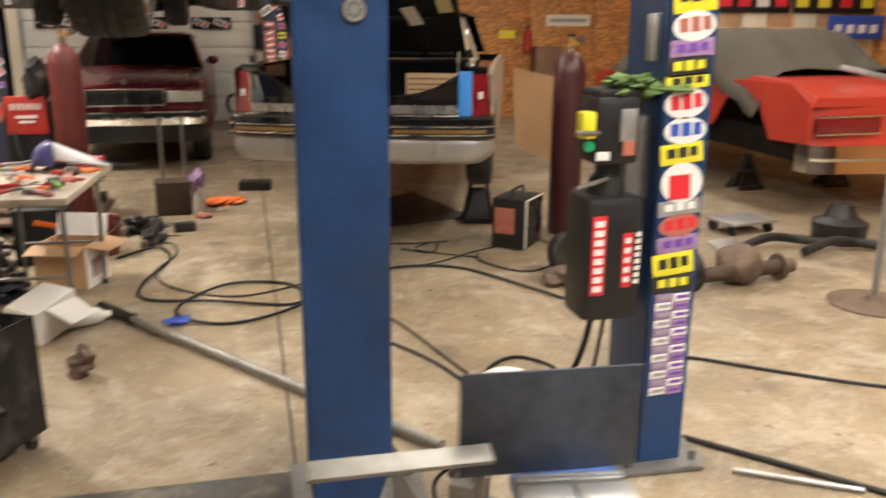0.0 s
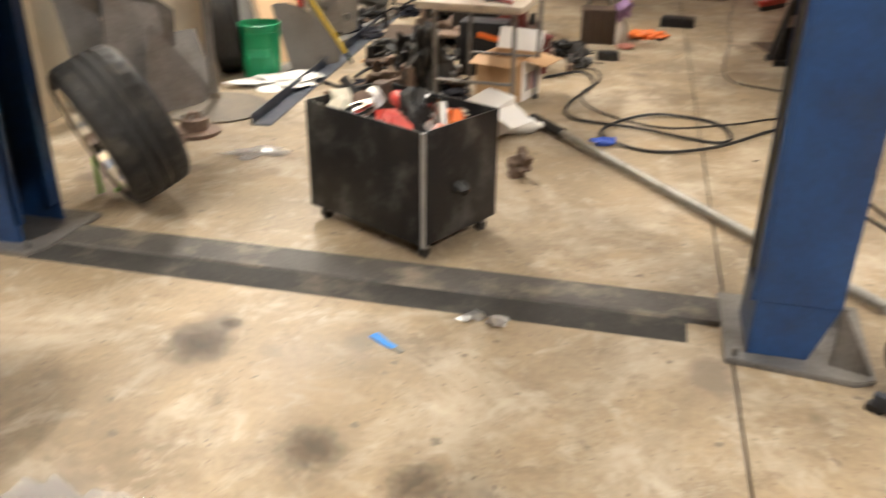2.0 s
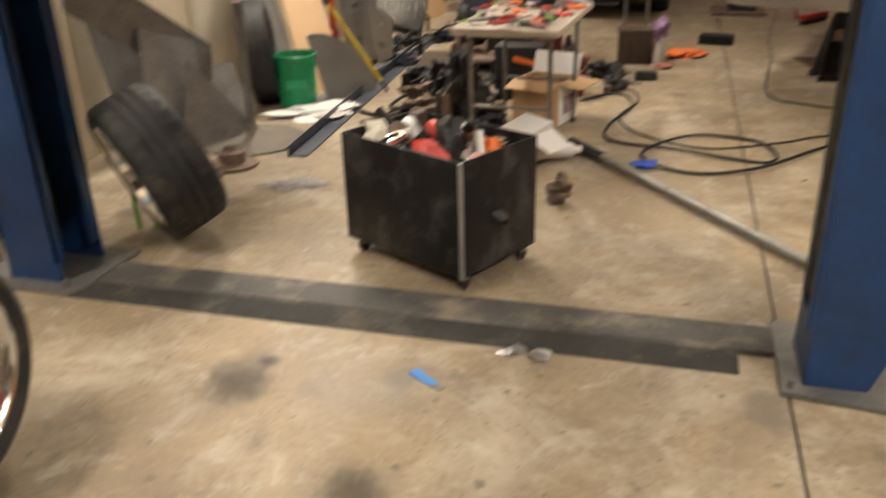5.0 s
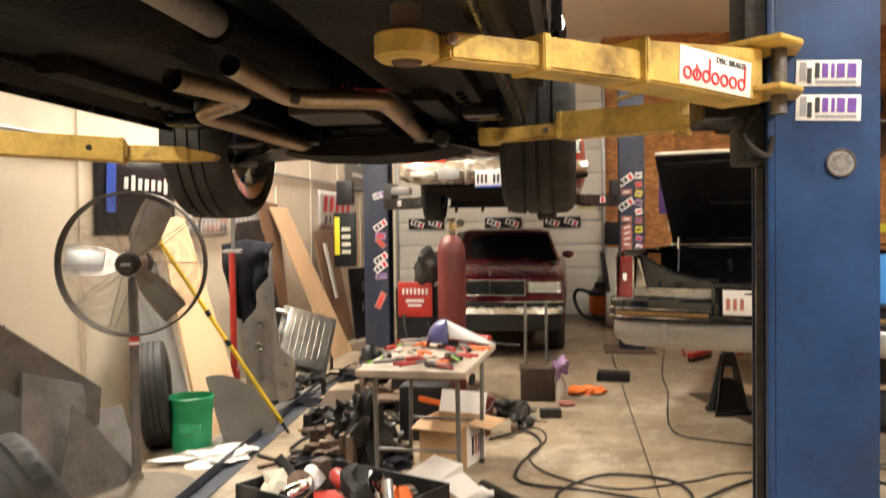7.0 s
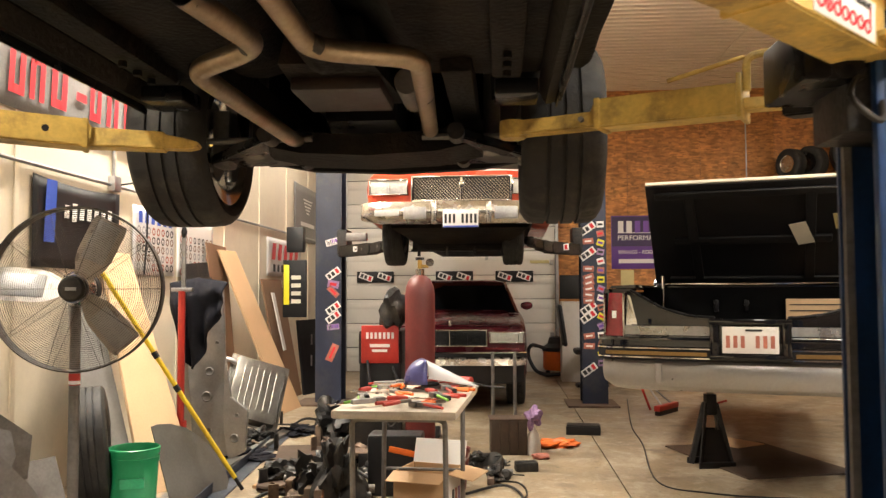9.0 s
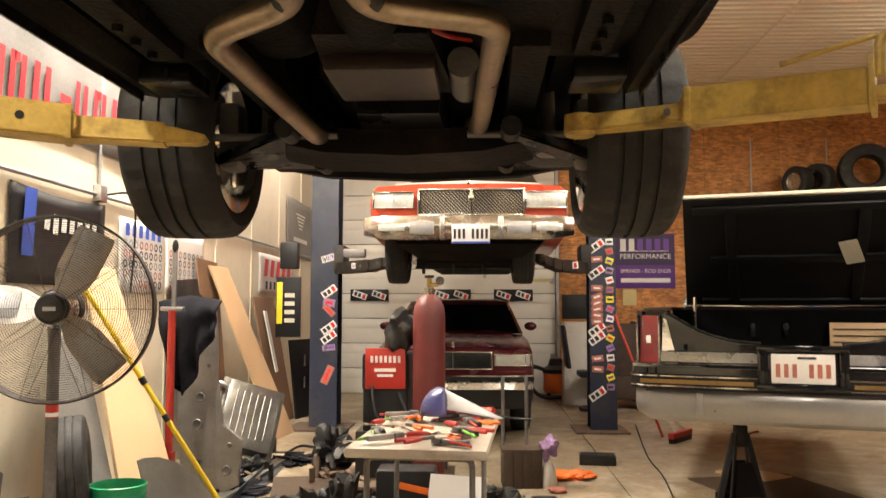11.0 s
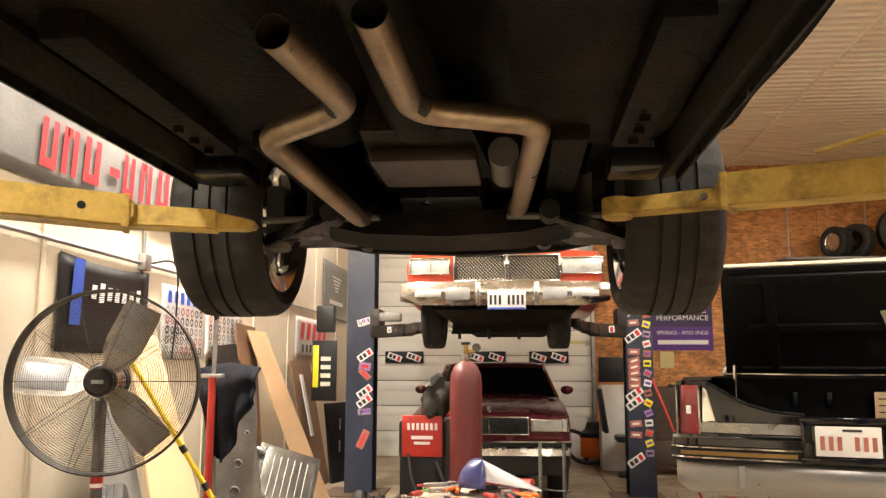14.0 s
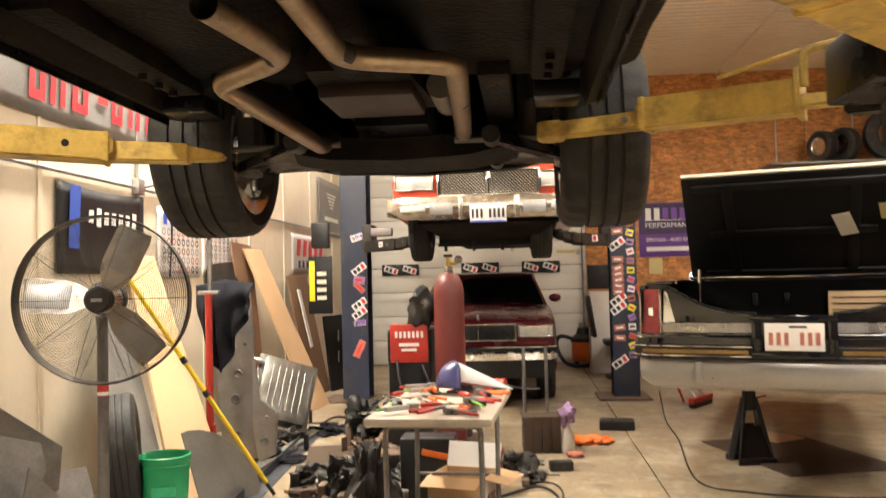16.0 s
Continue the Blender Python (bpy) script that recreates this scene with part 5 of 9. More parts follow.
def jack_stand(loc, h, label, yaw=0.0):
    s = thing("jack_stand", label, "jack stand", loc, yaw, group="jack stands")
    for sx in (-1, 1):
        for sy in (-1, 1):
            part("leg", prism([(sx * 0.14, sy * 0.12, 0), (sx * 0.11, sy * 0.09, 0), (sx * 0.025, sy * 0.02, h * 0.62), (sx * 0.05, sy * 0.04, h * 0.62)], (0, -sy * 0.03, 0), 0.002), BLACK, s)
    for sy in (-1, 1):
        part("side_sheet", prism([(-0.10, sy * 0.105, 0.05), (0.10, sy * 0.105, 0.05), (0.055, sy * 0.055, h * 0.36), (-0.055, sy * 0.055, h * 0.36)], (0, -sy * 0.006, 0)), BLACK, s)
    part("foot_bar", box((0, -0.115, 0.02), (0.29, 0.02, 0.05), 0.003), BLACK, s)
    part("foot_bar", box((0, 0.115, 0.02), (0.29, 0.02, 0.05), 0.003), BLACK, s)
    part("sleeve", box((0, 0, h * 0.6), (0.08, 0.07, 0.16), 0.006), BLACK, s)
    part("ratchet_bar", box((0, 0, h * 0.78), (0.045, 0.035, h * 0.42), 0.004), STEEL, s)
    part("saddle", prism([(-0.06, -0.03, h - 0.03), (0.06, -0.03, h - 0.03), (0.07, -0.03, h), (0.04, -0.03, h - 0.012), (-0.04, -0.03, h - 0.012), (-0.07, -0.03, h)], (0, 0.06, 0)), STEEL, s)
    part("handle", tube([(0.03, 0, h * 0.6), (0.12, -0.04, h * 0.64)], 0.008), REDPAINT, s)


jack_stand((0.60, 7.15, 0), 0.78, "black steel jack stand under the coupe", 10)
jack_stand((1.62, 6.75, 0), 0.78, "black steel jack stand under the coupe", -12)

# orange-red car on the far lift
cap = thing("lifted_car", "orange-red saloon with chrome grille, raised on the far lift", "car", (-1.38, 7.9, 0))
part("nose", loft([body_ring(0.03, 0.83, 2.13, 2.42, 0.06), body_ring(0.25, 0.86, 2.0, 2.45, 0.06), body_ring(1.5, 0.9, 1.98, 2.52, 0.08), body_ring(3.0, 0.92, 1.98, 2.55, 0.08), body_ring(5.1, 0.88, 2.0, 2.5, 0.08)]), ORANGERED, cap)
part("bonnet", loft([[(-0.62, y, z), (0.62, y, z), (0.62, y, z + 0.03), (0, y, z + 0.055), (-0.62, y, z + 0.03)] for y, z in ((0.1, 2.415), (0.5, 2.45), (1.5, 2.53))]), WHITECARD, cap, "pale bonnet")
part("bonnet_ridge", box((0, 0.03, 2.44), (0.03, 0.08, 0.05), 0.008), CHROME, cap)
gr = part("grille", box((0.025, 0.02, 2.268), (0.87, 0.03, 0.215), 0.008), GREASE, cap)
b = bm_new()
for k in range(-6, 36):
    for sgn in (1, -1):
        x0 = -0.42 + 0.03 * k
        p = Vector((x0, -0.002, 2.17))
        q = Vector((x0 + sgn * 0.19, -0.002, 2.365))
        # keep the lattice inside the frame
        lo, hi = -0.40, 0.45
        dxn = q.x - p.x
        t0, t1 = 0.0, 1.0
        for lim, isl in ((lo, True), (hi, False)):
            tt = (lim - p.x) / dxn
            if (dxn > 0) == isl:
                t0 = max(t0, tt)
            else:
                t1 = min(t1, tt)
        if t1 - t0 > 0.05:
            add_cyl(b, p.lerp(q, t0), p.lerp(q, t1), 0.0032, n=5)
part("grille_mesh", b, CHROME, gr, "chrome diamond mesh")
b = bm_new()
for c, s in (((0.025, -0.004, 2.378), (0.9, 0.03, 0.016)), ((0.025, -0.004, 2.16), (0.9, 0.03, 0.016)), ((-0.418, -0.004, 2.268), (0.016, 0.03, 0.23)), ((0.468, -0.004, 2.268), (0.016, 0.03, 0.23)), ((0.025, -0.004, 2.268), (0.02, 0.02, 0.22))):
    add_box(b, c, s, 0.003)
part("grille_frame", b, CHROME, gr)
part("crest", box((0.025, -0.014, 2.30), (0.05, 0.012, 0.06), 0.008), CHROME, gr)
for x0 in (-0.80, 0.48):
    hl = part("headlight", box((x0 + 0.17, 0.005, 2.285), (0.33, 0.05, 0.125), 0.01), LENSWHITE, cap)
    b = bm_new()
    for c, s in (((x0 + 0.17, -0.016, 2.352), (0.36, 0.03, 0.014)), ((x0 + 0.17, -0.016, 2.218), (0.36, 0.03, 0.014)), ((x0, -0.016, 2.285), (0.014, 0.03, 0.14)), ((x0 + 0.34, -0.016, 2.285), (0.014, 0.03, 0.14))):
        add_box(b, c, s, 0.003)
    part("bezel", b, CHROME, hl)
    part("lamp_divider", box((x0 + 0.17, -0.022, 2.285), (0.008, 0.01, 0.12)), GALV, hl)
b = bm_new()
rings = []
for i in range(17):
    x = -0.89 + 1.78 * i / 16
    e = max(0, (abs(x) - 0.7) / 0.19)
    y = -0.14 + 0.03 * (x / 0.89) ** 2 + 0.16 * e * e
    rings.append([b.verts.new(v) for v in ((x, y + 0.03, 1.95 + 0.05 * e), (x, y + 0.12, 1.95 + 0.05 * e), (x, y + 0.14, 2.14), (x, y + 0.02, 2.145), (x, y, 2.11), (x, y - 0.012, 2.05), (x, y, 1.99 + 0.03 * e))])
skin(b, rings)
bp = part("bumper", b, DULLCHROME, cap, "worn chrome front bumper")
for x in (-0.21, 0.27):
    part("bumper_guard", box((x, -0.155, 2.04), (0.045, 0.06, 0.2), 0.012), DULLCHROME, bp)
for x in (-0.63, 0.67):
    part("parking_lamp", box((x, -0.135, 2.04), (0.22, 0.03, 0.055), 0.008), LENSWHITE, bp)
for x in (-0.38, 0.42):
    part("bumper_recess", box((x, -0.142, 2.04), (0.2, 0.03, 0.11), 0.01), GALV, bp)
cp = part("licence_plate", box((0.025, -0.19, 1.985), (0.31, 0.006, 0.155), 0.003), WHITEINK, cap, "white licence plate with dark figures")
for k in range(8):
    if k != 3:
        part("figure_bar", box((-0.105 + 0.037 * k, -0.195, 1.985), (0.02, 0.003, 0.08)), BLACKINK, cp)
part("plate_edge", box((0.025, -0.195, 1.915), (0.3, 0.003, 0.014)), BLUEINK, cp)
part("chassis", loft([[(-0.62, 0.15, 1.93), (0.62, 0.15, 1.93), (0.68, 0.15, 2.05), (-0.68, 0.15, 2.05)], [(-0.45, 0.6, 1.82), (0.45, 0.6, 1.82), (0.75, 0.6, 2.05), (-0.75, 0.6, 2.05)], [(-0.45, 4.4, 1.85), (0.45, 4.4, 1.85), (0.8, 4.4, 2.05), (-0.8, 4.4, 2.05)]]), UNDER, cap)
part("front_axle_beam", box((0, 0.85, 1.80), (1.0, 0.14, 0.1), 0.02), GREASE, cap)
part("steering_link", cyl((-0.5, 0.7, 1.755), (0.5, 0.7, 1.755), 0.012, n=8), GREASE, cap)
for k in range(4):
    part("hanging_bracket", box((-0.42 + 0.27 * k, 0.65, 1.74), (0.03, 0.03, 0.09), 0.006), GREASE, cap)
for s in (-1, 1):
    wheel_parts(cap, at(s * 0.58 - 0.09, 0.85, 1.94, "R" if s > 0 else "L"), 0.33, 0.2, 0.2, GALV, 5)
part("cabin", loft([cabin_ring(y, wb, wt, 2.5, zt) for y, wb, wt, zt in ((1.5, 0.78, 0.7, 2.54), (2.2, 0.78, 0.6, 2.98), (3.6, 0.78, 0.6, 2.98), (4.2, 0.78, 0.7, 2.54))]), DARKGLASS, cap)

# maroon coupe parked under the far lift
mar = thing("maroon_car", "dark maroon coupe parked by the garage door", "car", (-1.58, 9.75, 0))
part("body", loft([body_ring(0.045, 0.83, 0.46, 0.945, 0.04), body_ring(0.2, 0.86, 0.36, 0.985, 0.07), body_ring(1.35, 0.87, 0.30, 1.08, 0.08), body_ring(3.2, 0.88, 0.30, 1.10, 0.08), body_ring(4.7, 0.82, 0.4, 1.05, 0.08)]), MAROON, mar)
part("bonnet", loft([[(-0.66, y, z), (0.66, y, z), (0.64, y, z + 0.02), (0.12, y, z + 0.035), (-0.12, y, z + 0.035), (-0.64, y, z + 0.02)] for y, z in ((0.09, 0.945), (0.4, 1.0), (1.4, 1.09))]), MAROON, mar)
part("windscreen", loft([[(-0.76, 1.40, 1.085), (0.76, 1.40, 1.085), (0.76, 1.43, 1.1), (-0.76, 1.43, 1.1)], [(-0.60, 2.05, 1.48), (0.60, 2.05, 1.48), (0.60, 2.08, 1.48), (-0.60, 2.08, 1.48)]]), DARKGLASS, mar)
part("roof", loft([cabin_ring(y, wb, wt, zb, zt) for y, wb, wt, zb, zt in ((2.08, 0.65, 0.60, 1.43, 1.50), (2.5, 0.66, 0.60, 1.43, 1.52), (3.1, 0.66, 0.58, 1.43, 1.49))]), MAROON, mar)
for s in (-1, 1):
    part("screen_pillar", prism([(s * 0.762, 1.40, 1.08), (s * 0.80, 1.44, 1.08), (s * 0.635, 2.12, 1.485), (s * 0.602, 2.05, 1.485)], (0, 0.03, 0)), MAROON, mar)
    part("side_window", prism([(s * 0.74, 1.5, 1.1), (s * 0.74, 3.1, 1.1), (s * 0.6, 3.0, 1.45), (s * 0.6, 2.15, 1.45)], (-s * 0.02, 0, 0)), DARKGLASS, mar)
    mi = part("door_mirror", lump((s * 0.90, 1.60, 1.17), (0.08, 0.05, 0.055), RNG, 2, 0.05), MAROON, mar)
    hl = part("headlight", box((s * 0.63, 0.035, 0.845), (0.36, 0.05, 0.105), 0.01), LENSWHITE, mar)
    b = bm_new()
    for c, sz in (((s * 0.63, 0.012, 0.902), (0.39, 0.03, 0.01)), ((s * 0.63, 0.012, 0.788), (0.39, 0.03, 0.01)), ((s * 0.44, 0.012, 0.845), (0.012, 0.03, 0.12)), ((s * 0.76, 0.010, 0.845), (0.006, 0.03, 0.11)), ((s * 0.82, 0.012, 0.845), (0.012, 0.03, 0.12))):
        add_box(b, c, sz, 0.003)
    part("bezel", b, CHROME, hl)
    part("fog_line", box((s * 0.58, 0.03, 0.72), (0.37, 0.02, 0.02), 0.003), LENSRED, mar)
    wheel_parts(mar, at(s * 0.74, 0.95, 0.33, "R" if s > 0 else "L"), 0.33, 0.22, 0.19, CHROME, 5)
gr = part("grille", box((0, 0.03, 0.835), (0.80, 0.04, 0.17), 0.008), BLACK, mar)
for k in range(26):
    part("grille_bar", box((-0.375 + 0.03 * k, 0.008, 0.838), (0.0035, 0.01, 0.16)), SATIN, gr)
for k in range(5):
    part("grille_rib", box((0, 0.007, 0.785 + 0.026 * k), (0.78, 0.008, 0.004)), SATIN, gr)
b = bm_new()
for c, s in (((0, 0.006, 0.925), (0.83, 0.03, 0.012)), ((0, 0.006, 0.75), (0.83, 0.03, 0.010)), ((-0.41, 0.006, 0.838), (0.012, 0.03, 0.18)), ((0.41, 0.006, 0.838), (0.012, 0.03, 0.18)), ((0, 0.004, 0.838), (0.008, 0.02, 0.17))):
    add_box(b, c, s, 0.004)
part("grille_frame", b, CHROME, gr)
part("bumper", bowed(0.545, 0.63, -0.06, 0.14, 0.84, 0.05, 15, 0.03), DULLCHROME, mar, "chrome bumper")
part("bumper_valance", bowed(0.36, 0.54, -0.02, 0.14, 0.82, 0.05, 15, -0.03), BLACK, mar)
part("bumper_strip", bowed(0.632, 0.675, -0.07, 0.14, 0.85, 0.05, 15), BLACKVINYL, mar)
part("bumper_line", bowed(0.678, 0.69, -0.06, 0.1, 0.84, 0.05, 15), CHROME, mar)
part("apron", box((0, 0.1, 0.42), (1.5, 0.1, 0.18), 0.02), BLACK, mar)
part("crest", box((0, 0.06, 1.0), (0.03, 0.02, 0.06), 0.006), CHROME, mar)

# red car under a brown cover
red = thing("covered_car", "faded red coupe half hidden under a brown cover", "car", (5.27, 6.2, 0))
part("bumper", bowed(0.42, 0.66, -0.10, 0.2, 0.88, 0.06, 17, 0.03), CHROME, red, "chrome rear bumper")
part("bumper_ridge", bowed(0.53, 0.555, -0.112, 0.05, 0.885, 0.06, 17), CHROME, red)
part("tail_panel", bowed(0.66, 1.0, 0.0, 0.08, 0.86, 0.05, 15, 0.05), CARRED, red)
for s in (-1, 1):
    tl = part("tail_light", box((s * 0.52, -0.03, 0.83), (0.62, 0.06, 0.13), 0.012), LENSRED, red)
    part("lamp_trim", box((s * 0.52, -0.052, 0.905), (0.64, 0.03, 0.02), 0.004), CHROME, tl)
    part("lamp_trim", box((s * 0.52, -0.052, 0.755), (0.64, 0.03, 0.02), 0.004), CHROME, tl)
    sp = [(0.0, 0.66), (0.55, 0.64)] + [(1.05 - 0.4 * math.cos(math.pi * k / 12), 0.66 + 0.4 * math.sin(math.pi * k / 12)) for k in range(2, 11)] + [(1.55, 0.66), (4.6, 0.6), (4.6, 1.05), (2.0, 1.13), (0.3, 1.16), (0.02, 1.02)]
    part("quarter_panel", prism([(s * 0.88, y, z) for y, z in sp], (-s * 0.03, 0, 0)), CARRED, red)
part("boot_lid", loft([[(-0.87, y, z - 0.08), (0.87, y, z - 0.08), (0.84, y, z), (-0.84, y, z)] for y, z in ((0.0, 1.06), (0.3, 1.16), (1.0, 1.19))]), CARRED, red)
part("underbody", box((0, 2.2, 0.6), (1.6, 4.2, 0.25)), UNDER, red)
part("cabin", loft([cabin_ring(y, 0.8, wt, 1.12, zt) for y, wt, zt in ((0.9, 0.75, 1.18), (1.7, 0.6, 1.5), (3.0, 0.6, 1.5), (3.8, 0.75, 1.15))]), DARKGLASS, red)
b = bm_new()
rows = []
for j in range(26):
    t = j / 25
    y = 0.85 + 3.4 * t
    row = []
    for i in range(27):
        u = -1.05 + 2.1 * i / 26
        zz = 1.22 + 0.36 * min(1, max(0, (y - 0.95) / 0.65)) * (1 if y < 3 else max(0, 1 - (y - 3) / 1.2))
        e = max(0, abs(u) - 0.62) / 0.43
        z = zz - 0.42 * e ** 1.4 + 0.03 * noise.noise(Vector((u * 4, y * 4, 0)))
        x = u * (0.95 - 0.03 * e)
        yy = y + 0.08 * noise.noise(Vector((u * 3, 9, y))) - (0.15 * e if j < 3 else 0)
        row.append(b.verts.new((x, yy, z)))
    rows.append(row)
for j in range(25):
    for i in range(26):
        b.faces.new((rows[j][i], rows[j][i + 1], rows[j + 1][i + 1], rows[j + 1][i]))
cov = tagged(obj("car_cover", b, COVER), "wrinkled brown cloth cover draped over a red car", "car cover")
cov.matrix_basis = pose(5.27, 6.2, 0.03)
md = cov.modifiers.new("thick", "SOLIDIFY")
md.thickness = 0.008
single("cover_pole", moved(box((0, 0, 0), (0.62, 0.06, 0.05), 0.006), pose(5.25, 6.55, 1.23, 0, 12, -20)), GALV, "grey metal bar lying on the boot of a red car", "metal bar")


# ---- things along the cream wall ----
def wall_sheet(name, y0, y1, z0, z1, material, label, category, x=XW + 0.016, sag=0.0, th=0.003):
    """A banner or poster flat on the west wall, with slight waves."""
    b = bm_new()
    rows = []
    n = 14
    for j in range(9):
        row = []
        for i in range(n + 1):
            y, z = y0 + (y1 - y0) * i / n, z0 + (z1 - z0) * j / 8
            row.append(b.verts.new((x + 0.012 * (0.5 + 0.5 * noise.noise(Vector((y * 2.2, z * 2.2, 5)))), y, z - sag * math.sin(math.pi * i / n) * j / 8)))
        rows.append(row)
    for j in range(8):
        for i in range(n):
            b.faces.new((rows[j][i], rows[j][i + 1], rows[j + 1][i + 1], rows[j + 1][i]))
    ob = tagged(obj(name, b, material), label, category)
    m = ob.modifiers.new("thick", "SOLIDIFY")
    m.thickness = -th
    return ob


def wall_bar(parent, y, z, w, h, material, x=XW + 0.034, skew=0.0):
    return part("print", prism([(x, y - w / 2, z - h / 2), (x, y + w / 2, z - h / 2), (x, y + w / 2 + skew, z + h / 2), (x, y - w / 2 + skew, z + h / 2)], (0.001, 0, 0)), material, parent)


ban = wall_sheet("grey_banner", 3.6, 7.75, 2.50, 3.25, GREYVINYL, "creased grey banner with large red figures", "banner", sag=0.03)
for k, (y_, w_) in enumerate(((5.45, 0.19), (5.68, 0.19), (5.95, 0.22), (6.26, 0.14), (6.46, 0.18), (6.73, 0.2), (7.03, 0.22), (7.3, 0.14), (7.52, 0.18))):
    if k in (3, 7):
        wall_bar(ban, y_, 2.72 + 0.04 * (y_ - 5.4), w_, 0.06, REDINK)
    else:
        zb_ = 2.74 + 0.03 * (y_ - 5.4)
        wall_bar(ban, y_ - w_ * 0.3, zb_, w_ * 0.3, 0.30, REDINK, skew=0.02)
        wall_bar(ban, y_ + w_ * 0.3, zb_, w_ * 0.3, 0.30, REDINK, skew=0.02)
        wall_bar(ban, y_, zb_ + (0.12 if k % 2 else -0.12), w_ * 0.34, 0.06, REDINK)
vb = wall_sheet("black_banner", 5.68, 6.9, 1.52, 2.13, BLACKVINYL, "black banner with white print and a blue stripe", "banner", sag=0.03)
wall_bar(vb, 5.86, 1.9, 0.13, 0.42, BLUEINK, skew=0.03)
for k in range(7):
    wall_bar(vb, 6.08 + 0.105 * k, 1.915, 0.062, 0.13 if k in (1, 6) else 0.09, WHITEINK, skew=0.01)
for y0, y1, zt in ((7.15, 8.02, 2.08), (8.08, 9.05, 2.06)):
    po = wall_sheet("wheel_poster", y0, y1, 1.5, zt, WHITECARD, "white poster showing rows of car wheels", "poster")
    if y0 < 8:
        for k in range(6):
            wall_bar(po, y0 + 0.12 + 0.125 * k, zt - 0.09, 0.07, 0.1, BLUEINK)
    for r in range(5):
        for k in range(8):
            y, z = y0 + 0.09 + (y1 - y0 - 0.18) * k / 7, zt - 0.2 - 0.078 * r
            part("wheel_print", lathe([(0.020, 0), (0.034, 0), (0.034, 0.001), (0.020, 0.001)], Matrix.Translation((XW + 0.034, y, z)) @ pose(0, 0, 0, 0, 90, 0), 12, True), (GREYINK, PINKINK, BLACKINK, BROWNBOARD)[(r + k // 3 + (y0 > 8)) % 4], po)
tk = wall_sheet("white_sign", 11.07, 12.9, 1.57, 2.08, WHITECARD, "white sign with rough red and black print", "sign")
for k in range(5):
    wall_bar(tk, 11.35 + 0.3 * k, 1.9, 0.17, 0.22, REDINK, skew=0.06)
for k in range(7):
    wall_bar(tk, 11.4 + 0.2 * k, 1.68, 0.1, 0.1, BLACKINK)
wg = wall_sheet("dark_banner", 12.5, 14.15, 2.14, 2.99, GREYVINYL, "dark grey banner with a pale winged emblem", "banner")
for k in range(5):
    wall_bar(wg, 13.3, 2.78 - 0.05 * k, 0.6 - 0.1 * k, 0.025, WHITEINK)
wall_bar(wg, 13.3, 2.4, 0.9, 0.06, WHITEINK)


def leaning(name, tl, tr, br, bl, th, material, label, category):
    """A flat board given by its corners; pushed away from the room."""
    q = [Vector(p) for p in (tl, tr, br, bl)]
    nrm = (q[1] - q[0]).cross(q[3] - q[0]).normalized()
    if nrm.x > 0:
        nrm = -nrm
    return single(name, prism(q, nrm * th, 0.002), material, label, category)


leaning("board", (-3.93, 8.95, 1.80), (-3.90, 9.42, 1.80), (-3.38, 10.31, 0.0), (-3.44, 9.72, 0.0), 0.02, PINEBOARD, "long tan fibreboard plank leaning on the wall", "board")
bb = leaning("brown_board", (-3.95, 10.58, 1.52), (-3.95, 11.5, 1.52), (-3.66, 11.5, 0.0), (-3.7, 10.72, 0.0), 0.02, BROWNBOARD, "brown fibreboard panel leaning on the wall", "board")
part("white_strip", prism([(-3.90, 10.82, 1.35), (-3.90, 10.95, 1.35), (-3.76, 11.02, 0.62), (-3.76, 10.9, 0.62)], (0.012, 0, 0.002)), WHITECARD, bb)
leaning("board", (-3.95, 6.45, 1.66), (-3.95, 6.92, 1.66), (-3.12, 6.25, 0.0), (-3.4, 6.0, 0.0), 0.02, PINEBOARD, "tan fibreboard plank leaning on the wall", "board")
leaning("grey_board", (-3.95, 6.05, 1.3), (-3.95, 6.4, 1.3), (-3.42, 6.0, 0.0), (-3.66, 5.7, 0.0), 0.03, GREYPAINT, "long grey panel leaning on the wall", "panel")
leaning("dark_board", (-3.96, 8.1, 1.62), (-3.96, 8.75, 1.66), (-3.72, 9.0, 0.0), (-3.72, 8.1, 0.0), 0.02, GREASE, "black sheet leaning on the wall", "panel")
leaning("brown_board", (-3.97, 8.7, 1.86), (-3.97, 9.3, 1.84), (-3.8, 9.3, 0.0), (-3.8, 8.8, 0.0), 0.015, BROWNBOARD, "brown cardboard sheet behind a plank", "board")
bk = leaning("chalk_board", (-3.75, 11.6, 0.98), (-3.55, 12.3, 0.98), (-3.35, 12.2, 0.0), (-3.6, 11.4, 0.0), 0.03, BLACKVINYL, "black board with pale hand lettering", "sign")
for k in range(5):
    part("print", box((-3.56 + 0.035 * (k % 3), 11.62 + 0.2 * (k % 3), 0.72 - 0.28 * (k // 3)), (0.006, 0.07, 0.14)), GREYINK, bk)
tyre_l = thing("leaning_tyre", "black bare tyre standing against the wall", "tyre", (-3.62, 5.72, 0.372))
part("tyre", moved(tyre_bm(0.375, 0.21, 0.22, 72, False), pose(0, 0, 0, 0, 84, 24)), RUBBER, tyre_l)

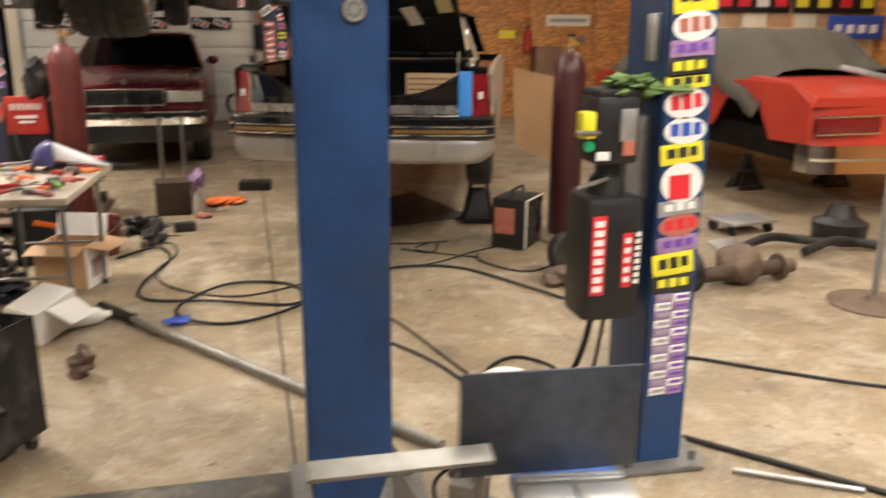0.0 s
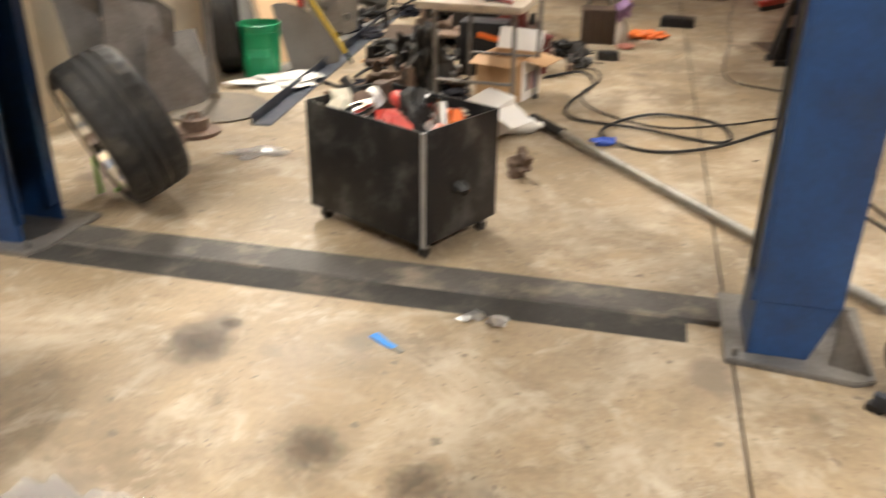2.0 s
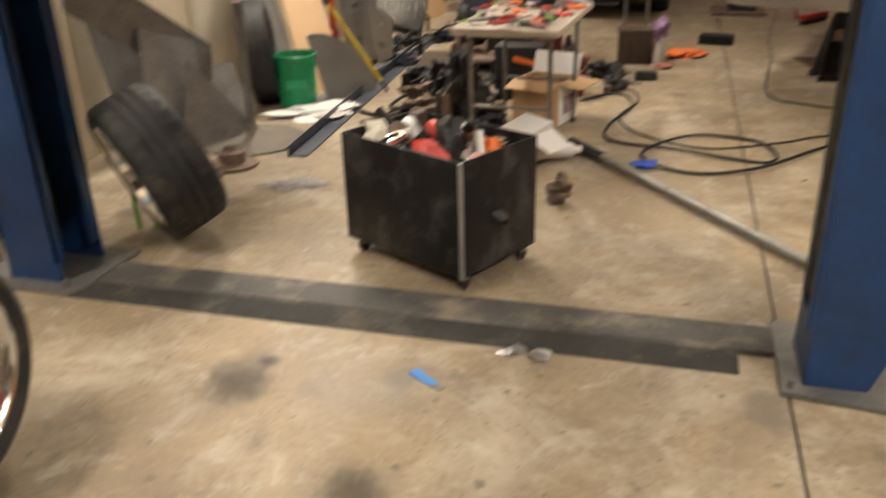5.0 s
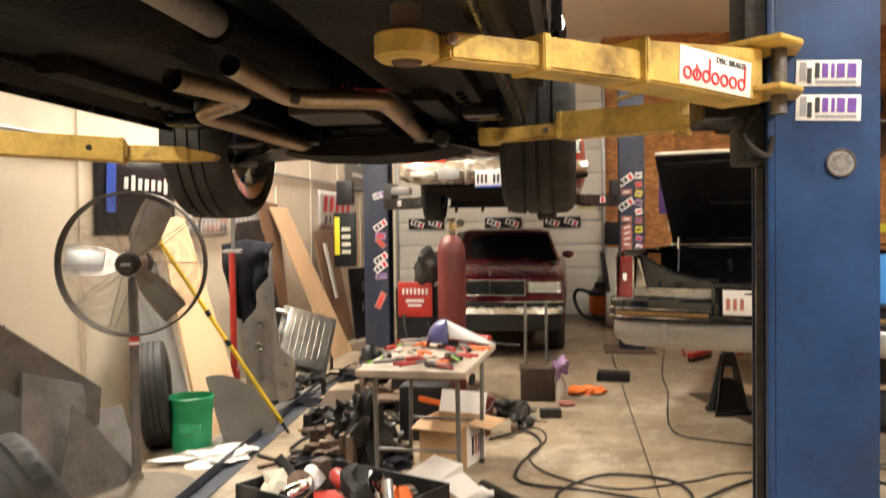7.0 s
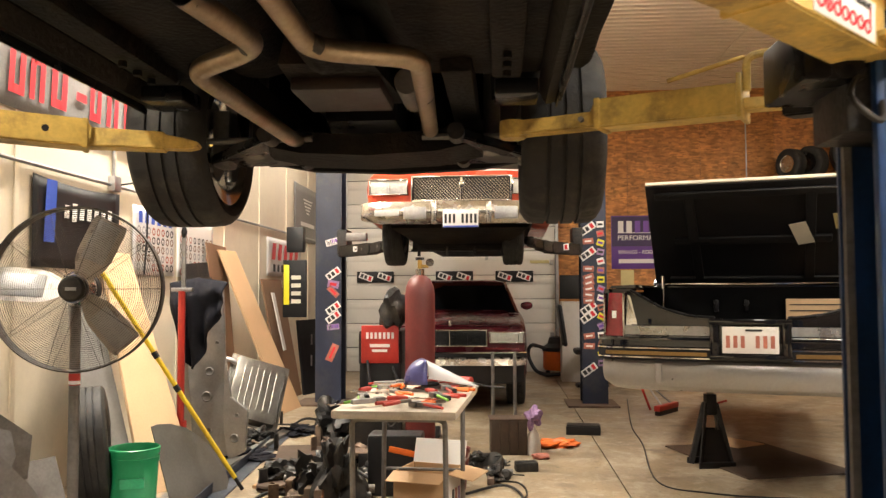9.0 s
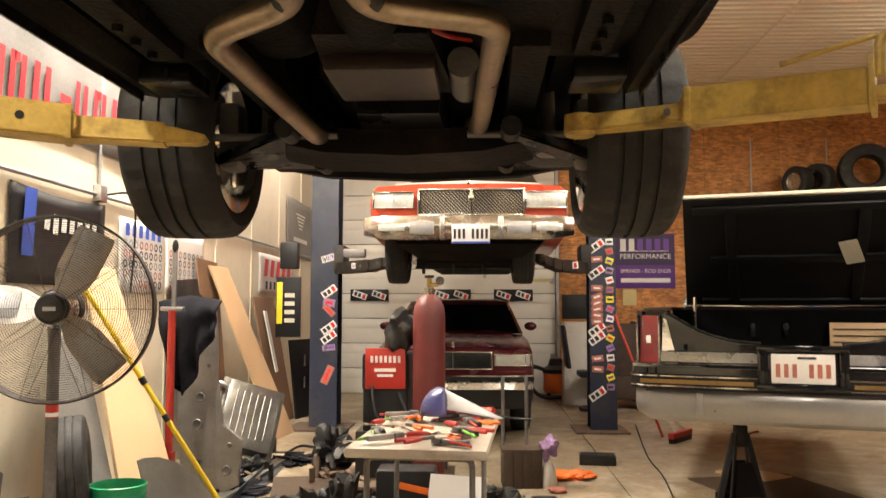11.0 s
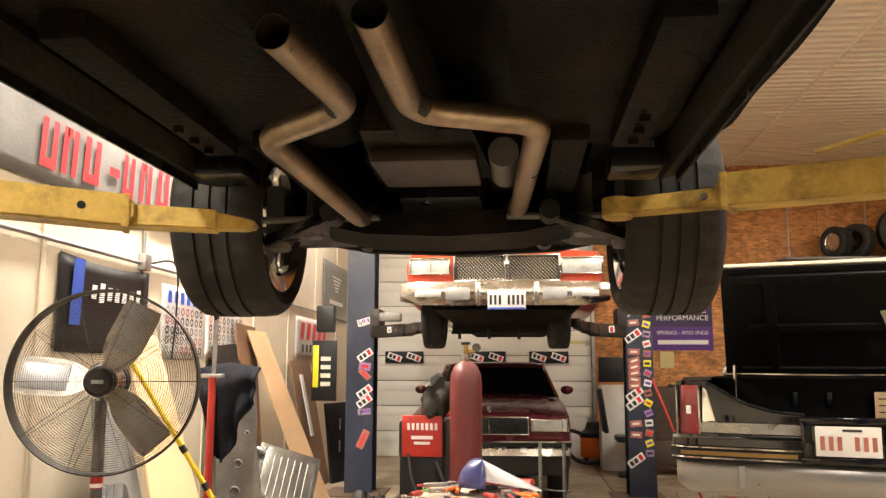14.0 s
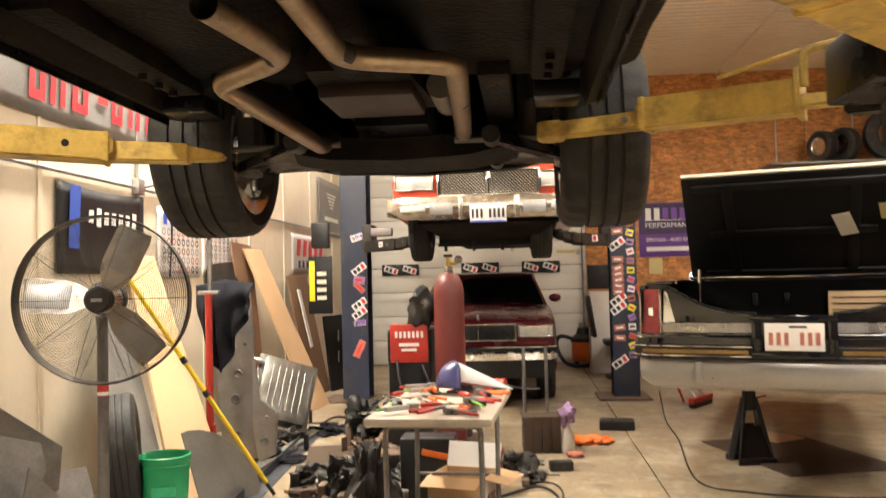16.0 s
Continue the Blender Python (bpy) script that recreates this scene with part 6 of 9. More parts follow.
# high-lift jack with a cloth over it
jk = thing("farm_jack", "red high-lift jack standing against the wall", "jack", (-3.38, 6.6, 0))
part("bar", box((0, 0, 0.9), (0.03, 0.02, 1.78), 0.003), STEEL, jk)
part("red_tube", cyl((0.0, -0.03, 0.16), (0, -0.03, 1.36), 0.026, n=16), REDPAINT, jk)
part("collar", box((0, -0.02, 1.37), (0.16, 0.05, 0.03), 0.008), GALV, jk)
part("runner", box((0, -0.02, 0.33), (0.07, 0.06, 0.15), 0.01), REDPAINT, jk)
part("knob", lump((0, 0, 1.8), (0.022, 0.022, 0.05), RNG, 2, 0.1), BLACK, jk)
part("foot", box((0, 0, 0.01), (0.16, 0.1, 0.02), 0.004), STEEL, jk)
b = bm_new()
rows = []
for j in range(22):
    t = j / 21
    row = []
    for i in range(19):
        u = i / 18 - 0.5
        y = 6.82 + 0.06 * math.sin(u * 22) * t + 0.05 * noise.noise(Vector((u * 5, t * 3, 1)))
        x = -3.34 + u * (0.36 + 0.1 * (1 - t)) + 0.05 * t
        z = 1.46 - 0.62 * t * (0.75 + 0.35 * math.cos(u * 5 + 0.8)) - 0.08 * abs(u)
        row.append(b.verts.new((x, y - 0.1 * math.sin(min(1, t * 3) * 1.57), z)))
    rows.append(row)
for j in range(21):
    for i in range(18):
        b.faces.new((rows[j][i], rows[j][i + 1], rows[j + 1][i + 1], rows[j + 1][i]))
cl = tagged(obj("jacket", b, CLOTH, 80), "dark cloth jacket draped over a body panel", "cloth")
m_ = cl.modifiers.new("thick", "SOLIDIFY")
m_.thickness = 0.012
# grey pressed steel car panel with holes
sp = thing("body_panel", "grey pressed steel car panel standing on end", "car panel", (-3.36, 7.05, 0))
part("web", loft([[(-0.16 + dx, dy, z), (0.14 + dx, dy, z), (0.14 + dx, dy + 0.03, z), (-0.16 + dx, dy + 0.03, z)] for dx, dy, z in ((0.04, 0.05, 0.0), (0.03, 0.03, 0.3), (-0.01, 0.06, 0.7), (0.0, 0.02, 1.05), (-0.04, 0.08, 1.4))]), GALV, sp)
part("flange", prism([(0.18, 0.0, 0.02), (0.34, -0.06, 0.1), (0.36, -0.06, 0.42), (0.2, 0.0, 0.52), (0.14, 0.02, 0.9), (0.13, 0.03, 0.3)], (0, 0.03, 0), 0.006), GALV, sp)
for x, z, r in ((0.0, 0.52, 0.035), (0.02, 0.72, 0.03), (0.24, 0.2, 0.03), (0.02, 0.25, 0.02), (-0.06, 0.95, 0.012), (0.08, 0.95, 0.012), (0.26, 0.38, 0.016)):
    part("hole_rim", lathe([(r * 0.6, 0.004), (r, 0.012), (r * 1.25, 0.0), (r * 0.6, -0.004)], Matrix.Translation((x, 0.016 if x < 0.2 else -0.03, z)) @ pose(0, 0, 0, 90, 0, 0), 16), GREYPAINT, sp)
# silver fuel tank
tk2 = thing("fuel_tank", "silver ribbed fuel tank leaning on boards", "fuel tank", (-3.30, 8.15, 0.0))
TM = Matrix.Translation((0, 0, 0.42)) @ pose(0, 0, 0, 62, 18, 25)
part("shell", moved(box((0, 0, 0), (0.50, 0.62, 0.2), 0.085), TM), TANKSILVER, tk2)
for k in range(6):
    part("rib", moved(tube([(-0.15 + 0.06 * k, -0.2, 0.097), (-0.15 + 0.06 * k, 0.2, 0.097)], 0.008, 8), TM), TANKSILVER, tk2)
part("seam", moved(box((0, 0, 0), (0.56, 0.66, 0.008), 0.003), TM), TANKSILVER, tk2)
part("filler", tube(smooth_path([(-0.12, 0.0, 0.66), (-0.2, -0.02, 0.72), (-0.28, -0.02, 0.74)]), 0.022, 12), GALV, tk2)

# fan on a pole
fan = thing("pedestal_fan", "large wire-guarded fan on a pole and disc base", "fan", (-3.22, 4.72, 0))
part("base", lathe([(0, 0.0), (0.34, 0.0), (0.345, 0.012), (0.30, 0.03), (0.08, 0.05), (0.04, 0.075), (0.035, 0.11), (0, 0.11)], None, 40), mat("dusty_cast_base", (0.13, 0.108, 0.08), 0.7, var=0.3, scale=7, bump=0.2), fan)
part("pole", cyl((0, 0, 0.08), (0, 0, 1.3), 0.027, n=20), STEEL, fan)
part("collar", cyl((0, 0, 0.87), (0, 0, 0.93), 0.0285, n=20), REDPAINT, fan, "red and white pole label")
part("collar_label", cyl((0, 0, 0.875), (0, 0, 0.893), 0.029, n=20), WHITEINK, fan)
FM = Matrix.Translation((0.15, -0.27, 1.365)) @ pose(0, 0, 0, 90, 0, 0) @ pose(0, 0, 0, 0, 14, 0)
part("motor", moved(lathe([(0, -0.2), (0.07, -0.19), (0.085, -0.12), (0.085, -0.05), (0.06, -0.02), (0, -0.02)], None, 24), FM), BLACK, fan)
part("bracket", tube([(0, 0, 1.28), (0.05, -0.06, 1.36), (0.12, -0.15, 1.365)], 0.028, 10), BLACK, fan)
guard = part("guard_ring", moved(lathe([(0.396, 0.05), (0.403, 0.045), (0.403, -0.045), (0.396, -0.05), (0.392, 0.0)], None, 72, True), FM), WIRE, fan)
for zsgn, zr, zc in ((1, 0.045, 0.11), (-1, -0.045, -0.12)):
    for k in range(34):
        r = 0.075 + (0.4 - 0.075) * k / 33
        z = zc + (zr - zc) * (r / 0.4) ** 2.2
        n = 64
        b = bm_new()
        add_tube(b, [(r * math.cos(2 * math.pi * i / n), r * math.sin(2 * math.pi * i / n), z) for i in range(n)], 0.0010, 4, False, True)
        part("guard_wire", moved(b, FM), WIRE, guard)
    for k in range(10):
        a = math.pi * k / 5
        b = bm_new()
        add_tube(b, [(rr_ * math.cos(a), rr_ * math.sin(a), zc + (zr - zc) * (rr_ / 0.4) ** 2.2 + 0.003 * zsgn) for rr_ in (0.06, 0.16, 0.28, 0.4)], 0.0014, 5)
        part("guard_spoke", moved(b, FM), WIRE, guard)
hubp = part("hub_cap", moved(lathe([(0, 0.13), (0.05, 0.128), (0.062, 0.115), (0.062, 0.10), (0, 0.10)], None, 24), FM), GREASE, fan)
part("hub_label", moved(box((0, 0, 0.1315), (0.05, 0.016, 0.001)), FM), GREYINK, hubp)
sp_ = part("spinner", moved(lathe([(0, 0.07), (0.07, 0.065), (0.085, 0.02), (0.085, -0.02), (0, -0.02)], None, 24), FM), ALU, fan)
for a0_ in (65, 175, 310):
    secs = []
    for r, w, tw in ((0.07, 0.08, 0.4), (0.13, 0.14, 0.34), (0.18, 0.16, 0.27), (0.33, 0.165, 0.18), (0.365, 0.15, 0.16)):
        secs.append([(r, -w / 2, -w / 2 * tw), (r, w / 2, w / 2 * tw), (r, w / 2, w / 2 * tw + 0.004), (r, -w / 2, -w / 2 * tw + 0.004)])
    bl_ = part("blade", moved(loft(secs), FM @ pose(0, 0, 0, 0, 0, a0_)), SILVERBLADE, fan, "bare aluminium blade")
    part("blade_rib", moved(box((0.25, 0, 0.008), (0.2, 0.11, 0.006), 0.002, pose(0, 0, 0, 12, 0, 0)), FM @ pose(0, 0, 0, 0, 0, a0_)), GALV, bl_)

# yellow pole, bucket and leaning grey parts
yp = thing("yellow_pole", "yellow extension pole leaning on the wall", "pole")
p0, p1 = Vector((-2.76, 6.10, 0.02)), Vector((-3.70, 5.78, 1.62))
part("shaft", cyl(p0 + (p1 - p0) * 0.05, p1, 0.016, n=12), YELLOWP, yp)
part("tip", cyl(p0, p0 + (p1 - p0) * 0.05, 0.013, n=12), BLACK, yp)
for t in (0.42, 0.56):
    part("clip", cyl(p0 + (p1 - p0) * t, p0 + (p1 - p0) * (t + 0.025), 0.021, n=12), BLACK, yp)
bu = thing("bucket", "green plastic bucket on the floor", "bucket", (-3.30, 5.62, 0))
part("pail", lathe([(0, 0.0), (0.128, 0.0), (0.132, 0.01), (0.146, 0.30), (0.152, 0.30), (0.153, 0.33), (0.149, 0.335), (0.155, 0.36), (0.157, 0.385), (0.15, 0.39), (0.146, 0.38), (0.142, 0.3), (0.126, 0.02), (0, 0.02)], None, 40), GREEN, bu)
part("print_panel", moved(prism([(-0.07, -0.1455, 0.16), (0.07, -0.1455, 0.16), (0.07, -0.149, 0.22), (-0.07, -0.149, 0.22)], (0, 0.03, 0)), pose(0, 0, 0, 0, 0, 20)), mat("pale_green_print", (0.03, 0.34, 0.16), 0.4), bu)
part("bail", tube([(0.155 * math.cos(a), 0.155 * math.sin(a) * 0.9, 0.35 - 0.12 * math.sin(a) ** 2) for a in [math.pi * k / 12 for k in range(13)]], 0.003, 6), GALV, bu)
single("round_panel", prism([(0.49 * u - 0.28 * h, 0.87 * u, h) for u, h in ((0, 0.004), (0.46, 0.004), (0.50, 0.06), (0.49, 0.16), (0.44, 0.27), (0.36, 0.37), (0.26, 0.45), (0.15, 0.49), (0.05, 0.50), (0, 0.49))], (0.008, -0.006, 0)), GREYPAINT, "grey round-cornered panel leaning by a bucket", "panel", (-3.12, 5.76, 0.0))
single("plastic_sheet", lump((0, 0, 0.028), (0.3, 0.17, 0.03), RNG, 3, 0.7), WHITE, "crumpled white plastic sheet on the floor", "plastic sheet", (-3.05, 5.42, 0), 25)
single("angle_iron", prism([(-0.06, -1.9, 0.0), (0.06, -1.9, 0.0), (0.06, -1.9, 0.008), (-0.052, -1.9, 0.008), (-0.052, -1.9, 0.07), (-0.06, -1.9, 0.07)], (0, 3.8, 0)), PLATE, "long dark steel angle on the floor", "steel bar", (-2.92, 6.35, 0.0), 4)
single("steel_bar", box((0, 0, 0.02), (0.1, 3.0, 0.04), 0.004), GREYPAINT, "long grey steel bar on the floor", "steel bar", (-3.12, 6.95, 0.0), -2)
single("pallet_board", box((0, 0, 0.012), (0.5, 0.9, 0.024), 0.004), OLDWOOD, "stained flat board on the floor", "board", (-2.6, 7.3, 0), 12)
single("pallet_board", box((0, 0, 0.012), (0.45, 0.5, 0.024), 0.004), CARD, "flattened cardboard on the floor", "cardboard", (-2.45, 6.4, 0), -14)
# grey wings beside the fan
fd = thing("car_wing", "bare grey steel car wing leaning on the wall", "car panel", (-3.72, 4.55, 0))
part("skin", loft([[(-0.22 + 0.35 * t, -0.5 + 1.0 * t, 1.22 - 0.75 * t - 0.30), (-0.2 + 0.35 * t, -0.48 + 1.0 * t, 1.25 - 0.75 * t), (-0.18 + 0.35 * t, -0.48 + 1.0 * t, 1.24 - 0.75 * t), (-0.2 + 0.35 * t, -0.5 + 1.0 * t, 1.2 - 0.75 * t - 0.30)] for t in (0, 0.15, 0.3, 0.45, 0.6, 0.75, 0.9)]), STEEL, fd)
part("brace", prism([(0.05, -0.3, 0.0), (0.12, -0.1, 0.0), (0.16, 0.2, 0.5), (0.1, 0.25, 0.62), (-0.05, -0.1, 0.75)], (0.03, -0.02, 0), 0.004), STEEL, fd)
part("flange", prism([(0.18, -0.15, 0.0), (0.42, 0.1, 0.0), (0.46, 0.2, 0.12), (0.3, 0.1, 0.38), (0.2, 0.0, 0.55)], (0.012, -0.01, 0), 0.003), STEEL, fd)
leaning("grey_board", (-3.98, 4.25, 1.0), (-3.98, 4.62, 1.0), (-3.75, 4.55, 0.0), (-3.75, 4.2, 0.0), 0.015, STEEL, "grey steel sheet leaning on the wall", "panel")
leaning("glass_sheet", (-3.7, 4.8, 0.42), (-3.55, 5.15, 0.42), (-3.4, 5.1, 0.0), (-3.55, 4.75, 0.0), 0.01, STEEL, "small pale sheet leaning among car parts", "panel")
hd = thing("brake_hub", "rusty brake hub on the floor", "brake part", (-3.1, 4.22, 0))
part("disc", lathe([(0, 0), (0.15, 0), (0.15, 0.02), (0.08, 0.03), (0.08, 0.09), (0.045, 0.1), (0.03, 0.13), (0, 0.13)], None, 28), RUSTY, hd)
for k in range(5):
    a = k * 1.2566
    part("stud", cyl((0.06 * math.cos(a), 0.06 * math.sin(a), 0.09), (0.06 * math.cos(a), 0.06 * math.sin(a), 0.12), 0.007, n=8), STEEL, hd)
single("brake_part", lump((0, 0, 0.035), (0.13, 0.08, 0.04), RNG, 3, 0.5), RUSTY, "rusty casting on the floor", "brake part", (-3.22, 4.02, 0))
single("clear_wrapper", lump((0, 0, 0.014), (0.13, 0.07, 0.014), RNG, 3, 0.8), BAG, "crumpled clear wrapper on the floor", "wrapper", (-2.6, 3.95, 0), 20)


# ---- parts bin, table and the middle of the shop ----
bn = thing("parts_bin", "black steel bin on castors full of scrap parts", "parts bin", (-1.36, 2.885, 0), -28.0)
W, D, Z0, Z1 = 0.69, 0.475, 0.07, 0.555
for c, s in (((-W / 2, 0.004, (Z0 + Z1) / 2), (W, 0.008, Z1 - Z0)), ((-W / 2, D - 0.004, (Z0 + Z1) / 2), (W, 0.008, Z1 - Z0)), ((-0.004, D / 2, (Z0 + Z1) / 2), (0.008, D - 0.018, Z1 - Z0)), ((-W + 0.004, D / 2, (Z0 + Z1) / 2), (0.008, D - 0.018, Z1 - Z0))):
    part("side_sheet", box(c, s, 0.002), BINBLACK, bn)
part("bottom", box((-W / 2, D / 2, Z0 + 0.01), (W - 0.02, D - 0.02, 0.01)), GREASE, bn)
part("corner_weld", cyl((0, 0, Z0), (0, 0, Z1), 0.010, n=10), GALV, bn, "worn bare corner edge")
for x, y in ((-0.04, 0.05), (-W + 0.05, 0.05), (-0.04, D - 0.05), (-W + 0.05, D - 0.05)):
    c = part("castor", box((x, y, 0.055), (0.04, 0.03, 0.03), 0.004), STEEL, bn)
    part("castor_wheel", cyl((x - 0.012, y, 0.028), (x + 0.012, y, 0.028), 0.028, n=16), GREASE, c)
BM = bn.matrix_basis.copy()
rg = random.Random(11)
for k in range(26):
    x, y, z = -W + 0.08 + (W - 0.16) * rg.random(), 0.07 + (D - 0.14) * rg.random(), 0.45 + 0.12 * rg.random()
    kind = k % 6
    loc = BM @ Vector((x, y, z))
    tm = Matrix.Translation(loc) @ pose(0, 0, 0, rg.uniform(0, 180), rg.uniform(0, 90), rg.uniform(0, 360))
    if kind == 0:
        single("drinks_can", moved(lathe([(0, -0.06), (0.025, -0.06), (0.032, -0.05), (0.032, 0.048), (0.027, 0.06), (0, 0.058)], None, 18), tm), (REDPAINT, ALU, WHITE)[k // 6 % 3], "empty crushed can in the scrap bin", "can", group="scrap in the bin")
    elif kind == 1:
        single("scrap_disc", moved(lathe([(0.02, -0.02), (0.055, -0.02), (0.055, 0.02), (0.035, 0.025), (0.02, 0.025)], None, 18, True), tm), (GALV, ALU, RUSTY)[k // 6 % 3], "metal ring in the scrap bin", "scrap metal", group="scrap in the bin")
    elif kind == 2:
        single("scrap_box", moved(box((0, 0, 0), (0.12, 0.08, 0.06), 0.01), tm), (OLDWOOD, PINKINK, BLACK)[k // 6 % 3], "dark offcut in the scrap bin", "scrap", group="scrap in the bin")
    elif kind == 3:
        single("scrap_tube", moved(cyl((0, 0, -0.09), (0, 0, 0.09), 0.022, n=14), tm), (ALU, GREASE, GALV)[k // 6 % 3], "short metal tube in the scrap bin", "scrap metal", group="scrap in the bin")
    elif kind == 4:
        single("crumpled_paper", moved(lump((0, 0, 0), (0.06, 0.05, 0.045), rg, 2, 0.6), tm), (WHITECARD, PAPER, ORANGE)[k // 6 % 3], "crumpled paper in the scrap bin", "paper", group="scrap in the bin")
    else:
        single("scrap_casting", moved(lump((0, 0, 0), (0.09, 0.06, 0.06), rg, 2, 0.5), tm), (GREASE, REDPAINT, RUSTY)[k // 6 % 3], "greasy casting in the scrap bin", "scrap metal", group="scrap in the bin")
single("scrap_fill", moved(lump((-W / 2, D / 2, 0.27), (W * 0.44, D * 0.42, 0.17), rg, 4, 0.25), BM), GREASE, "dark heap of small scrap inside a bin", "scrap", kind="stuff")
single("brake_part", lump((0, 0, 0.07), (0.06, 0.05, 0.07), RNG, 3, 0.5), RUSTY, "small greenish rusty casting on the floor", "scrap metal", (-1.12, 3.98, 0))

tb = thing("folding_table", "white folding table covered with tools", "table", (-1.51, 5.17, 0), -3.5)
part("top", box((0, 0, 0.74), (0.63, 1.14, 0.045), 0.018), TABLETOP, tb, "grubby white plastic top")
for sy in (-1, 1):
    lg = part("leg_frame", tube(bend_path([(-0.24, sy * 0.38, 0.0), (-0.24, sy * 0.42, 0.70), (0.24, sy * 0.42, 0.70), (0.24, sy * 0.38, 0.0)], 0.04), 0.014, 10), STEEL, tb)
    part("stretcher", cyl((-0.24, sy * 0.40, 0.28), (0.24, sy * 0.40, 0.28), 0.010, n=8), STEEL, lg)
    for sx in (-1, 1):
        part("foot_cap", cyl((sx * 0.24, sy * 0.38, 0.0), (sx * 0.24, sy * 0.38, 0.03), 0.018, n=10), BLACK, lg)
    part("brace", tube([(0, sy * 0.41, 0.69), (0, sy * 0.12, 0.72)], 0.009), STEEL, tb)
TM_ = tb.matrix_basis.copy()


def on_table(x, y, yaw, z=0.7635):
    return TM_ @ pose(x, y, z, 0, 0, yaw)


rt = random.Random(5)
GRIPS = [REDPAINT, ORANGE, GREEN, REDPAINT, BLACK, REDPAINT, YELLOWP, LIME]
for k in range(34):
    x, y, yaw = rt.uniform(-0.26, 0.24), rt.uniform(-0.52, 0.42), rt.uniform(-70, 70) + 90
    z = 0.7645 + 0.012 * (k % 3)
    m = on_table(x, y, yaw, z)
    g = GRIPS[k % 8]
    if k % 4 == 0:
        t = thing("screwdriver", "screwdriver with a coloured handle on the table", "screwdriver", group="tools on the table")
        t.matrix_basis = m
        part("handle", lathe([(0, -0.11), (0.013, -0.108), (0.016, -0.06), (0.014, -0.02), (0.008, 0.0), (0, 0.0)], pose(0, 0, 0.016, 0, 90, 0), 12), g, t)
        part("shaft", cyl((0, 0, 0.016), (0.13, 0, 0.01), 0.0035, n=8), CHROME, t)
    elif k % 4 == 1:
        t = thing("pliers", "pair of pliers with coloured grips on the table", "pliers", group="tools on the table")
        t.matrix_basis = m
        for s in (-1, 1):
            part("grip", tube(smooth_path([(-0.13, s * 0.03, 0.012), (-0.07, s * 0.028, 0.012), (-0.01, s * 0.006, 0.012)]), 0.0095, 8), g, t)
            part("jaw", box((0.03, s * 0.007, 0.012), (0.07, 0.011, 0.016), 0.003), STEEL, t)
    elif k % 4 == 2:
        t = thing("spanner", "chrome spanner lying on the table", "spanner", group="tools on the table")
        t.matrix_basis = m
        part("shank", box((0, 0, 0.007), (0.16, 0.014, 0.007), 0.002), CHROME, t)
        part("ring_end", lathe([(0.008, 0), (0.016, 0), (0.016, 0.011), (0.008, 0.011)], pose(0.09, 0, 0.001), 14, True), CHROME, t)
        part("open_end", prism([(-0.075, -0.008, 0.002), (-0.105, -0.018, 0.002), (-0.098, -0.006, 0.002), (-0.088, 0.0, 0.002), (-0.098, 0.006, 0.002), (-0.105, 0.018, 0.002), (-0.075, 0.008, 0.002)], (0, 0, 0.009)), CHROME, t)
    else:
        t = thing("clamp", "steel locking clamp lying on the table", "clamp", group="tools on the table")
        t.matrix_basis = m
        part("body", box((0, 0, 0.016), (0.14, 0.028, 0.026), 0.008), (STEEL, GALV, BLACK)[k % 3], t)
        part("head", box((0.09, 0, 0.018), (0.05, 0.05, 0.03), 0.008), STEEL, t)
        part("lever", tube([(-0.1, 0.025, 0.012), (0.02, 0.02, 0.022)], 0.007), g, t)
hm = thing("face_shield", "violet face shield with a clear curved visor on the table", "face shield", group="")
hm.matrix_basis = on_table(0.02, 0.30, 200, 0.765)
b = bm_new()
rows = []
for i in range(13):
    a = math.radians(-90 + 180 * i / 12)
    rows.append([b.verts.new((0.115 * math.cos(e) * math.cos(a) * 1.05, 0.115 * math.sin(a) * (0.55 + 0.45 * math.cos(e)), 0.03 + 0.155 * math.sin(e))) for e in [math.radians(4 + 86 * k / 8) for k in range(9)]])
for i in range(12):
    for k in range(8):
        b.faces.new((rows[i][k], rows[i + 1][k], rows[i + 1][k + 1], rows[i][k + 1]))
crown = part("crown", b, mat("violet_plastic", (0.055, 0.06, 0.2), 0.3, coat=0.4), hm)
md = crown.modifiers.new("thick", "SOLIDIFY")
md.thickness = 0.004
b = bm_new()
rows = []
for i in range(15):
    a = math.radians(-80 + 160 * i / 14)
    rows.append([b.verts.new((-0.01 - 0.30 * t, 0.115 * math.sin(a), 0.055 + (0.125 - 0.115 * t) * math.cos(a) - 0.035 * t)) for t in (0, 0.33, 0.66, 1.0)])
for i in range(14):
    for k in range(3):
        b.faces.new((rows[i][k], rows[i + 1][k], rows[i + 1][k + 1], rows[i][k + 1]))
vis = part("visor", b, glass("visor_plastic", (0.86, 0.87, 0.88), 0.12, 0.6), hm, "scratched clear visor")
md = vis.modifiers.new("thick", "SOLIDIFY")
md.thickness = 0.003
gd = thing("angle_grinder", "red angle grinder with a cord on the table", "angle grinder")
gd.matrix_basis = on_table(0.20, 0.44, 160, 0.767)
part("body", cyl((-0.1, 0, 0.035), (0.12, 0, 0.035), 0.033, 0.028, 16), REDPAINT, gd)
part("head", box((0.15, 0, 0.03), (0.07, 0.06, 0.055), 0.012), GALV, gd)
part("disc", cyl((0.17, 0, -0.001), (0.17, 0, 0.004), 0.06, n=24), GREASE, gd)
part("cord", tube(smooth_path([(-0.1, 0, 0.035), (-0.2, 0.02, 0.02), (-0.3, -0.04, 0.01)]), 0.005), BLACK, gd)

